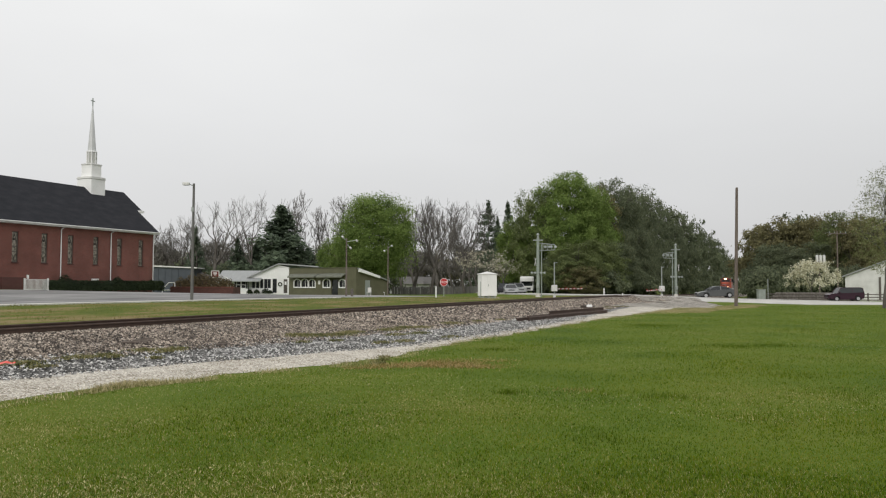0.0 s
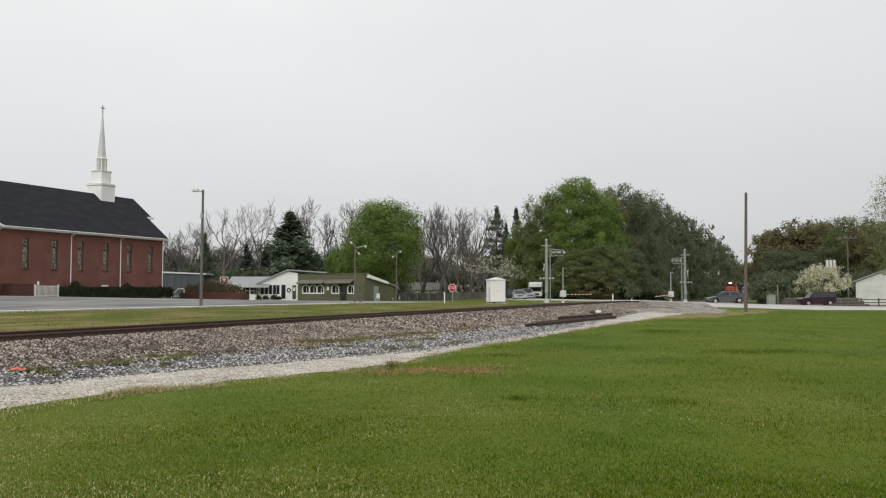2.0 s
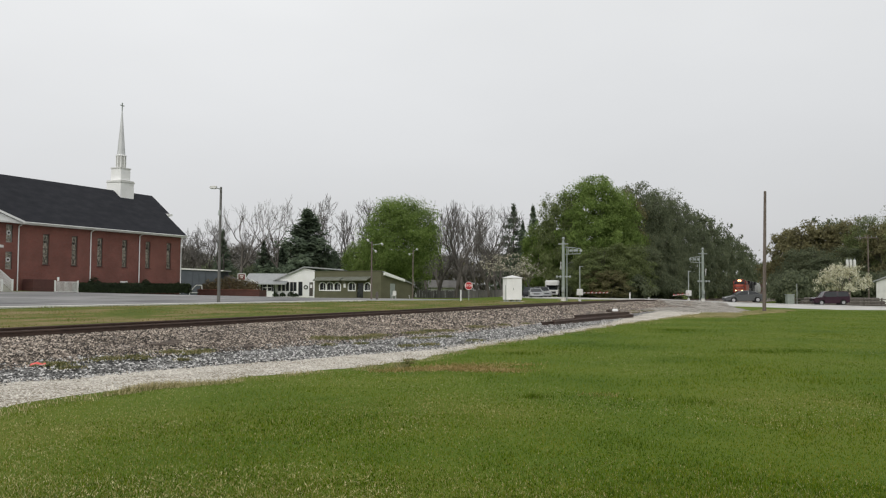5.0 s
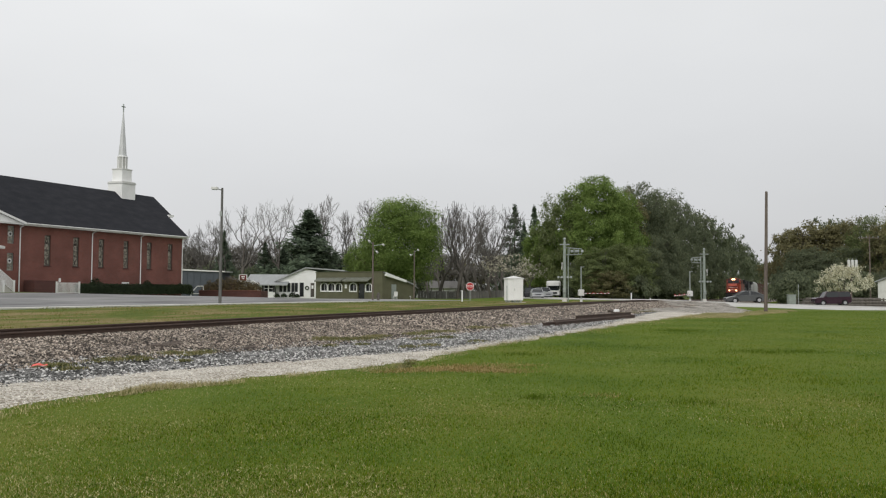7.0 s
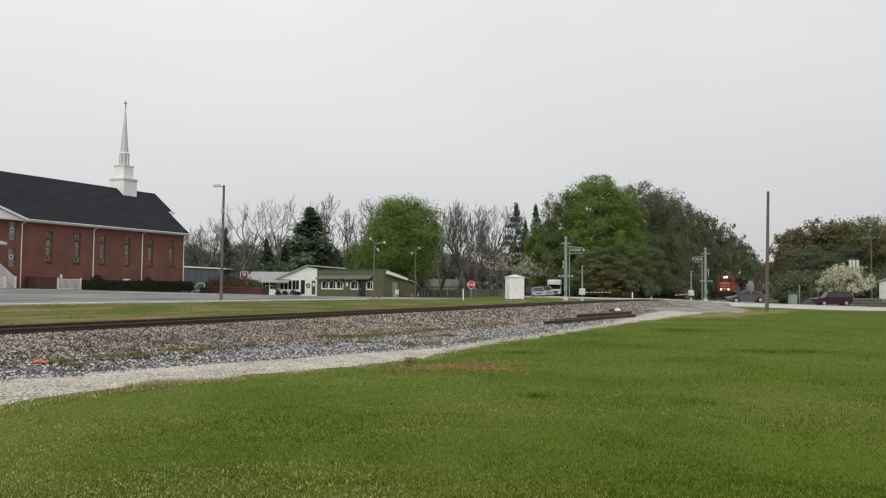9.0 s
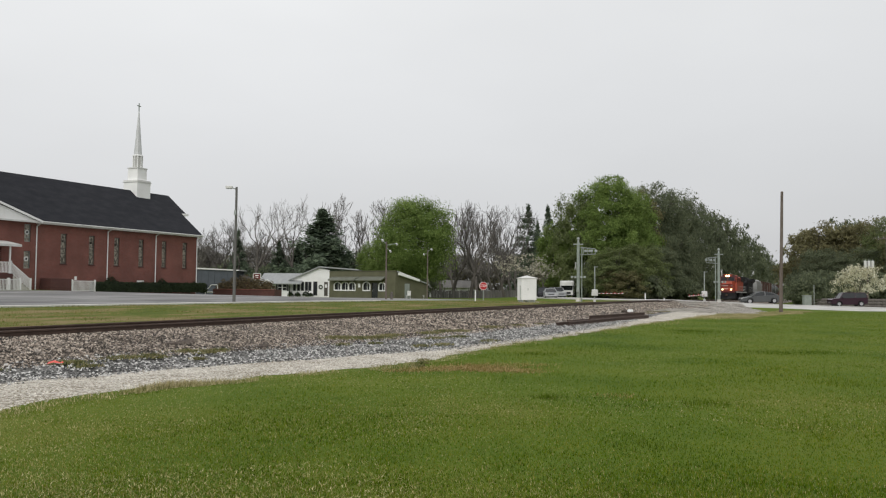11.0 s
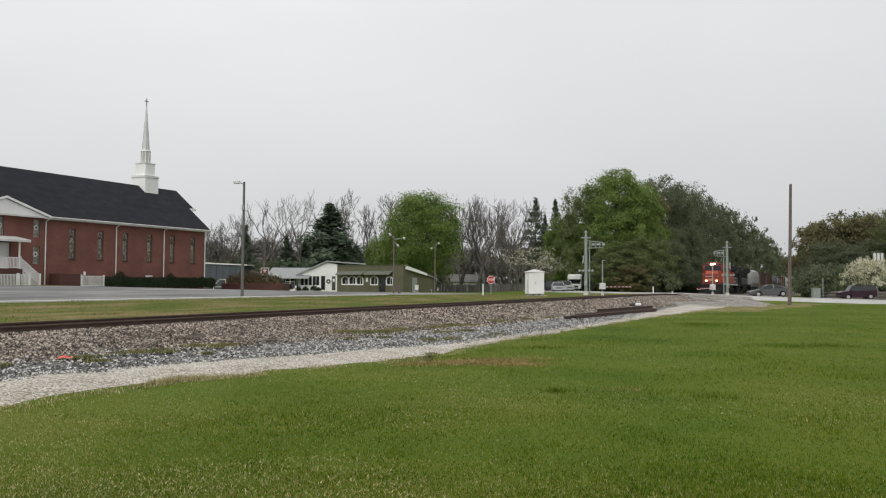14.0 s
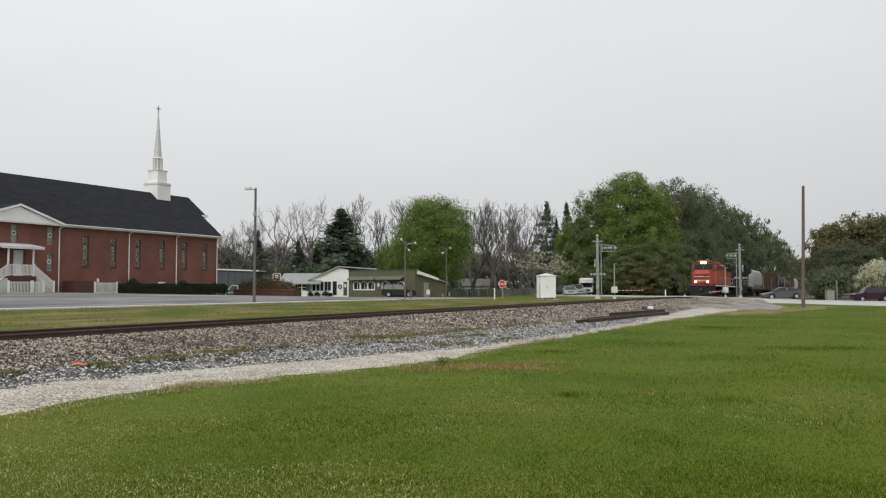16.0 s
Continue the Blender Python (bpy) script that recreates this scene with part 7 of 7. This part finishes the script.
def crown_spots(rng, rx, z0, z1, clumps, per, spread, hollow=0.45, shape=1.0, seed=0.0):
    """Leaf places in clumps through an uneven crown between z0 and z1."""
    out, zc, rz = [], (z0 + z1) / 2, (z1 - z0) / 2
    for _ in range(clumps):
        d = Vector((rng.gauss(0, 1), rng.gauss(0, 1), rng.gauss(0.1, 1))).normalized()
        d /= (abs(d.x) ** 2.6 + abs(d.y) ** 2.6 + abs(d.z) ** 2.6) ** (1 / 2.6)
        k = (hollow + (1 - hollow) * rng.random() ** 0.5) * (0.93 + 0.3 * noise.noise(d * 2.3 + Vector((seed, 0, 0))))
        c = Vector((d.x * rx * k, d.y * rx * k, zc + d.z * rz * k))
        # crowns are fuller low down when shape is below one
        if c.z < zc:
            c.x, c.y = c.x / max(0.6, shape), c.y / max(0.6, shape)
        sp = spread * rng.uniform(0.6, 1.25)
        for _ in range(int(per * rng.uniform(0.6, 1.3))):
            out.append((c.x + rng.gauss(0, sp), c.y + rng.gauss(0, sp), max(0.15, c.z + rng.gauss(0, sp * 0.6))))
    return [p for p in out if p[2] < z1 * 1.02]


PROTO = {}


def proto_tree(key, h, r, z0, leaf, label, category="tree", clumps=150, per=40, size=(0.15, 0.28), spread=0.55, levels=3, seed=1, shape=1.0, bark=None, hollow=0.45, branch_w=0.75):
    rng = random.Random(seed)
    t = new("tree")
    tagged(t, label, category)
    limbs = fit_limbs(limb_set(rng, h, 0.9, levels), h * 0.93, r * branch_w)
    part("trunk", limb_shape(limbs, 0, levels), bark or M_BARK, t)
    leafy("crown", crown_spots(rng, r, z0, h, clumps, per, spread, hollow, shape, seed * 3.7), size, leaf, t, seed, 0.3)
    PROTO[key] = (t, h, r)
    return t


def bare_limbs(rng, h, levels, angle, trunk, crook, ratio=0.8):
    """Branch pieces of a leafless tree: forks that thin out by turns, crooked, with sprays of fine twigs at their ends."""
    out = []

    def go(p, d, ln, r, lv):
        n = 4 if lv < 2 else 3
        for i in range(n):
            d = (d + Vector((rng.gauss(0, crook), rng.gauss(0, crook), rng.gauss(0.04, crook * 0.6)))).normalized()
            q = p + d * (ln / n)
            r1 = r * (0.93 if lv else 0.95)
            out.append((p.copy(), q.copy(), r, r1, lv))
            p, r = q, r1
            if 1 <= lv <= levels and i < n - 1 and rng.random() < (0.5 if lv < levels - 1 else 0.8):
                turn(p, d, ln * rng.uniform(0.35, 0.6), r * 0.5, min(levels + 1, max(lv + 2, levels)), 1.3)
        if lv < levels:
            for _ in range(3 if rng.random() < 0.35 or lv == 0 else 2):
                turn(p, d, ln * ratio * rng.uniform(0.75, 1.15), r * rng.uniform(0.62, 0.8), lv + 1, 1.0)
        elif lv == levels:
            for _ in range(3):
                turn(p, d, ln * rng.uniform(0.5, 0.9), r * 0.7, lv + 1, 1.0)

    def turn(p, d, ln, r, lv, k):
        a = Vector((rng.gauss(0, 1), rng.gauss(0, 1), rng.gauss(0.15, 0.6)))
        a = (a - d * a.dot(d)).normalized()
        t = radians(rng.uniform(0.5, 1.25) * angle * k)
        w = d * math.cos(t) + a * math.sin(t) + Vector((0, 0, 0.10))
        go(p, w.normalized(), ln, max(r, 0.018), lv)

    go(Vector((0, 0, -0.3)), Vector((0, 0, 1)), h * trunk, h * 0.018, 0)
    return out


def proto_bare(key, h, r, label, levels=5, seed=1, angle=32, trunk=0.22, crook=0.12):
    rng = random.Random(seed)
    t = new("tree")
    tagged(t, label, "tree")
    limbs = fit_limbs(bare_limbs(rng, h, levels, angle, trunk, crook), h, r)
    part("trunk", limb_shape(limbs, 0, 2), M_BARK, t)
    part("crown", limb_shape(limbs, 3, levels + 1), M_TWIG, t, "fine bare twigs")
    PROTO[key] = (t, h, r)
    return t


def proto_pine(key, h, r, label, seed=1, tiers=22, per=95, taper=0.85):
    rng = random.Random(seed)
    t = new("tree")
    tagged(t, label, "conifer")
    spots, br = [], Shape().rod((0, 0, -0.3), (0, 0, h * 0.97), h * 0.018, 0.03, n=7)
    for i in range(tiers):
        f = (i + 0.5) / tiers
        z = h * (0.1 + 0.88 * f)
        rr = r * (1 - f) ** taper * rng.uniform(0.8, 1.15) + 0.08
        for k in range(rng.randint(6, 8)):
            th = rng.uniform(0, 6.283)
            e = rr * rng.uniform(0.55, 1.2)
            br.rod((0, 0, z), (e * math.cos(th), e * math.sin(th), z - 0.12 * e), 0.03, 0.012, n=3)
            for _ in range(int(per * (0.35 + 0.65 * (1 - f)))):
                u = rng.random() ** 0.6
                spots.append((e * u * math.cos(th) + rng.gauss(0, 0.26 - 0.2 * f), e * u * math.sin(th) + rng.gauss(0, 0.26 - 0.2 * f), z - 0.12 * e * u + rng.gauss(0, 0.26) + 0.1 * e * u * u))
    part("trunk", br, M_BARK, t)
    leafy("crown", spots, (0.13, 0.27), M_LEAF_PINE, t, seed, 0.0)
    PROTO[key] = (t, h, r)
    return t


USED = set()


def plant(key, px, d, ytop, wpx, label="", group="", turn=None, x=None):
    """A tree of a kind, at a direction and depth, as tall and wide as it stands there."""
    if d > 184 and key.split("_")[0] in ("dark", "olive"):
        key = "far_" + key.split("_")[0]
    t, h, r = PROTO[key]
    if key.startswith("bare"):
        wpx *= 1.75
    px_, py_ = at(px, d) if x is None else (x, d)
    z = gz(px_, py_) - 0.05
    top = 1.65 + (508 - ytop) * d / 1501 - z
    sc, sw = top / h, wpx * d / 1501 / 2 / r
    m = pose(px_, py_, z, 0, 0, random.uniform(0, 360) if turn is None else turn) @ Matrix.Diagonal((sw, sw, sc, 1))
    if key in USED:
        ob = copy_thing(t, m @ Matrix.Diagonal((*(1 / k for k in t.scale), 1)))
    else:
        ob, _ = t, USED.add(key)
        t.matrix_basis = m
    if label:
        ob["label"] = label
    if group:
        ob["group"] = group
    return ob




proto_tree("spring", 14, 6.0, 1.6, M_LEAF_SPRING, "tall spreading tree in fresh green leaf", clumps=420, per=130, seed=11, shape=0.85, size=(0.10, 0.19), hollow=0.45)
proto_tree("dome", 14, 6.0, 2.2, M_LEAF_SPRING, "tall domed tree in fresh green leaf behind the shop", clumps=640, per=92, seed=26, shape=0.95, size=(0.10, 0.18), hollow=0.35, spread=0.7)
proto_tree("spring_b", 13, 6.0, 1.0, M_LEAF_SPRING, "broad tree in fresh green leaf at the wood's edge", clumps=340, per=105, seed=12, shape=0.8, size=(0.11, 0.20), hollow=0.45)
proto_tree("mid", 14, 6.0, 1.0, M_LEAF_MID, "tall green woodland tree", size=(0.12, 0.22), clumps=290, per=100, seed=13, shape=0.8)
proto_tree("dark", 14, 6.0, 0.6, M_LEAF_DARK, "tall dark-green woodland tree", size=(0.12, 0.22), clumps=290, per=96, seed=14, shape=0.75)
proto_tree("dark_b", 13, 6.0, 0.4, M_LEAF_DARK, "dense dark-green tree beside the railway", size=(0.12, 0.22), clumps=270, per=96, seed=15, shape=0.7)
proto_tree("olive", 13, 5.5, 0.8, M_LEAF_OLIVE, "budding olive-brown woodland tree", clumps=230, per=64, seed=16, shape=0.8, size=(0.14, 0.25), hollow=0.5)
proto_tree("olive_b", 12, 5.5, 0.5, M_LEAF_OLIVE, "olive-green woodland tree with young leaves", clumps=230, per=64, seed=17, shape=0.75, size=(0.14, 0.25), hollow=0.5)
proto_tree("bush", 4, 3.2, 0.1, M_LEAF_DARK, "dark undergrowth thicket at the wood's foot", "thicket", clumps=80, per=24, seed=18, shape=0.7, spread=0.4, size=(0.2, 0.34))
proto_tree("blossom", 5.6, 4.0, 1.7, M_BLOSSOM, "white flowering tree in full bloom", clumps=150, per=30, size=(0.09, 0.19), spread=0.3, seed=19, shape=0.75, hollow=0.5)
proto_tree("dogwood", 6.4, 4.0, 3.2, M_DOGWOOD, "pale flowering dogwood in thin flat layers", clumps=60, per=14, size=(0.08, 0.16), spread=0.35, seed=20, branch_w=0.95, levels=4)
proto_tree("young", 10.4, 2.6, 2.2, M_LEAF_PALE, "slender young tree with sparse new leaves on the lawn", clumps=1100, per=9, size=(0.045, 0.085), spread=0.17, seed=21, levels=5, hollow=0.25, branch_w=0.95, bark=M_TWIG)
proto_tree("far_dark", 14, 6.0, 0.4, M_LEAF_DARK, "distant dark-green woodland tree", clumps=170, per=46, seed=24, shape=0.75, size=(0.24, 0.4), spread=0.6, hollow=0.4)
proto_tree("far_olive", 13, 5.5, 0.4, M_LEAF_OLIVE, "distant budding olive woodland tree", clumps=160, per=46, seed=25, shape=0.8, size=(0.24, 0.4), spread=0.6, hollow=0.4)
proto_bare("bare", 15, 6.0, "large leafless tree with crooked limbs", 5, 31, 40, 0.2, 0.15)
proto_bare("bare_c", 15, 6.5, "large leafless tree with spreading crooked limbs", 4, 78, 42, 0.2, 0.2)
proto_tree("bud", 12, 5.5, 0.6, M_LEAF_BUD, "grey-brown woodland tree still in bud", clumps=190, per=46, seed=27, shape=0.8, size=(0.16, 0.28), spread=0.7, hollow=0.4)
proto_bare("bare_b", 14, 5.0, "leafless tree with a fan of fine twigs", 5, 35, 34, 0.16, 0.12)
proto_pine("pine", 12, 4.0, "dense dark-green conifer behind the houses", 41)
proto_pine("pine_c", 15, 5.2, "tall dark pine with open ragged whorls", 43, 14, 110, 0.8)
proto_pine("pine_b", 15, 3.4, "tall narrow dark spruce", 42)

for row in (
    ("dome", 768, 135, 348, 136), ("spring_b", 696, 140, 424, 56), ("olive", 720, 150, 440, 70),
    ("spring_b", 1022, 142, 385, 70), ("mid", 1056, 140, 334, 96), ("spring", 1108, 138, 309, 124), ("spring_b", 1150, 141, 320, 96), ("olive", 1172, 146, 330, 80),
    ("dark", 1198, 150, 316, 96), ("dark_b", 1236, 165, 328, 84), ("dark", 1262, 180, 350, 74), ("dark_b", 1290, 195, 362, 72), ("dark", 1314, 215, 374, 66), ("dark_b", 1340, 235, 390, 60), ("dark", 1362, 260, 409, 52), ("dark_b", 1378, 300, 421, 42), ("dark", 1392, 360, 436, 32),
    ("mid", 1120, 127, 432, 104), ("mid", 1165, 130, 425, 96), ("dark_b", 1200, 136, 430, 84), ("dark", 1092, 134, 455, 70), ("olive_b", 1140, 124, 470, 70), ("olive", 1012, 146, 420, 56), ("dark_b", 1225, 148, 400, 70), ("dark", 1250, 158, 420, 60), ("mid", 1040, 146, 440, 60),
    ("olive_b", 1463, 200, 400, 78), ("olive", 1488, 192, 390, 88), ("olive_b", 1513, 186, 382, 94), ("dark", 1548, 190, 376, 92), ("olive", 1582, 182, 374, 96), ("mid", 1618, 172, 372, 96), ("olive_b", 1655, 165, 374, 96), ("olive", 1700, 160, 380, 100), ("spring_b", 1632, 176, 402, 60), ("dark_b", 1500, 178, 430, 84), ("dark", 1560, 170, 430, 96), ("dark_b", 1470, 188, 440, 60), ("olive_b", 1745, 150, 370, 110),
    ("bud", 396, 190, 432, 56), ("bud", 372, 205, 438, 70), ("bud", 330, 210, 430, 80), ("mid", 280, 220, 430, 80), ("mid", 60, 220, 430, 90), ("olive_b", 150, 220, 430, 90),
    ("dogwood", 955, 120, 446, 110), ("dogwood", 990, 132, 462, 70),
    ("pine", 603, 150, 370, 190), ("pine_b", 528, 156, 426, 64), ("pine_b", 457, 158, 408, 54), ("pine_c", 968, 172, 356, 96), ("pine_c", 1004, 174, 358, 90), ("pine", 560, 160, 438, 110), ("pine_b", 985, 182, 388, 50), ("pine", 650, 162, 446, 100),
    ("bare_c", 490, 150, 356, 92), ("bare_c", 553, 156, 350, 70), ("bare", 462, 156, 384, 70), ("bare_b", 425, 165, 398, 70), ("bare", 400, 172, 420, 60), ("bare_b", 662, 178, 346, 110), ("bare", 694, 172, 350, 90), ("bare_b", 640, 186, 366, 84), ("bare_b", 834, 150, 358, 84), ("bare", 866, 146, 352, 88), ("bare_b", 893, 150, 352, 84), ("bare", 918, 152, 356, 80), ("bare_b", 940, 160, 386, 60), ("bare_b", 878, 165, 372, 80), ("bare_b", 815, 158, 384, 60), ("bare_b", 926, 147, 378, 60), ("bare_b", 950, 165, 400, 60), ("bare_b", 838, 176, 374, 50), ("bare_b", 905, 178, 370, 50),
):
    plant(*row[:5])
for i in range(17):
    px = 372 + 36 * i
    plant(("bud", "bud", "olive_b", "bud")[i % 4], px, 192 + 9 * (i % 3), 430 + 12 * ((i * 7) % 3), 84, "grey-brown budding woodland tree behind the houses", "woodland behind the houses")
for i in range(10):
    plant(("bare_b", "bare")[i % 2], 385 + 34 * i, 184 + 5 * (i % 3), 402 + 9 * ((i * 5) % 4), 70, "hazy leafless tree in the wood behind the houses", "woodland behind the houses")
for i in range(40):
    px = 380 + 21 * i
    if 600 < px < 720 or 790 < px < 1050:
        continue
    plant("bush", px, (165 if px < 800 else 141) + 6 * (i % 3), 484 - 7 * ((i * 5) % 4), 52, "", "undergrowth")
for i, (px, d, yt) in enumerate(((1225, 140, 470), (1245, 152, 475), (1268, 165, 470), (1288, 182, 475), (1308, 200, 478), (1330, 222, 482), (1350, 248, 486), (1366, 280, 488), (1185, 126, 480), (1072, 134, 480), (1462, 150, 480), (1466, 140, 486), (1480, 138, 478), (1505, 150, 470), (1530, 150, 476), (1585, 152, 470), (1612, 150, 476), (1640, 150, 470), (1470, 165, 470), (1466, 185, 465))):
    plant("bush", px, d, yt, 56, "", "undergrowth")
for i in range(22):
    plant("bush", 1468 + 16 * i, 152 + 9 * (i % 3), 474 + 5 * ((i * 7) % 3), 62, "", "undergrowth")
for i in range(18):
    plant("bush", 1060 + 11 * i, 142 + 7 * (i % 2), 478 + 5 * ((i * 7) % 3), 56, "", "undergrowth")
for px, d, yt, w in ((1386, 420, 448, 30), (1402, 440, 452, 30), (1418, 470, 456, 26), (1470, 430, 448, 40)):
    plant("far_dark", px, d, yt, w, "far woodland tree where the railway leaves the view", "far woodland")
plant("blossom", 0, 125, 459, 80, x=65.1)
plant("young", 0, 60.5, 284, 104, x=36.9)


# ---- what moves: the train rolls up to the crossing, the black car passes the shop ----
SPEED, A_START = 10.0, 159.6


def train_pose(t, behind):
    a = A_START - SPEED * t + behind - 2.2
    x, y = xy(0, a)
    tilt = math.degrees(math.atan2(drop(a - 4) - drop(a + 14), 18))
    return pose(x, y, RAIL_Z + drop(a + 5), 0, -tilt, TRACK_TURN + 180)


SUV_PATH = [(0.0, -44.0, 128.0), (10.5, -44.0, 128.0), (11.5, -41.0, 125.5), (12.5, -33.5, 120.6), (13.5, -25.4, 118.2), (14.5, -17.6, 118.0), (15.0, -13.9, 117.6), (15.5, -9.93, 117.3), (16.0, -6.0, 117.0)]


# how far the purple car stands along the road
WAGON_X = [(0.0, 55.85), (0.5, 54.3), (1.0, 53.05), (1.5, 52.05), (2.0, 51.3), (2.5, 50.8), (3.0, 50.6), (3.5, 50.55), (16.0, 50.55)]


def motions():
    walk(wagon, [(t, pose(x, 101.4 - 0.103 * (x - 40.5), road_z(x), 0, 1.0, 174)) for t, x in WAGON_X])
    for w in [c for c in wagon.children if c.name.startswith("wheel")]:
        p = w.matrix_basis.translation.copy()
        ts = [0.05 * i for i in range(71)] + [16.0]
        walk(w, [(t, pose(p.x, p.y, p.z, 0, math.degrees((55.85 - lerp(t, [r[0] for r in WAGON_X], [r[1] for r in WAGON_X])) / 0.31), 0)) for t in ts])
    steps = [0.5 * i for i in range(33)]
    for vehicle, behind in CONSIST:
        walk(vehicle, [(t, train_pose(t, behind)) for t in steps])
    for w in lead_wheels:
        x = w.matrix_basis.translation.x
        walk(w, [(t, pose(x, 0, 0.5, 0, math.degrees(SPEED * t / 0.5), 0)) for t in [i * 2 / 30 for i in range(241)]])
    ts = [p[0] for p in SUV_PATH]
    where = lambda t: (lerp(t, ts, [p[1] for p in SUV_PATH]), lerp(t, ts, [p[2] for p in SUV_PATH]))
    rows, gone = [], 0.0
    wheels = [c for c in suv.children if c.name.startswith("wheel")]
    spin = [[] for _ in wheels]
    for i in range(241):
        t = 16 * i / 240
        (x, y), (xa, ya), (xb, yb) = where(t), where(min(15.6, max(0, t - 0.4))), where(min(16, max(0.8, t + 0.4)))
        if t > 10 and i % 6 == 0 or i == 0:
            turn = math.degrees(math.atan2(yb - ya, xb - xa)) if math.hypot(xb - xa, yb - ya) > 0.05 else -40
            rows.append((t, pose(x, y, gz(x, y) + 0.03, 0, 0, turn)))
        if i:
            x0, y0 = where(16 * (i - 1) / 240)
            gone += math.hypot(x - x0, y - y0)
        for k, w in enumerate(wheels):
            p = w.matrix_basis.translation
            if t > 10 or i == 0:
                spin[k].append((t, pose(p.x, p.y, p.z, 0, math.degrees(gone / 0.37), 0)))
    walk(suv, rows)
    for w, r in zip(wheels, spin):
        walk(w, r)


motions()
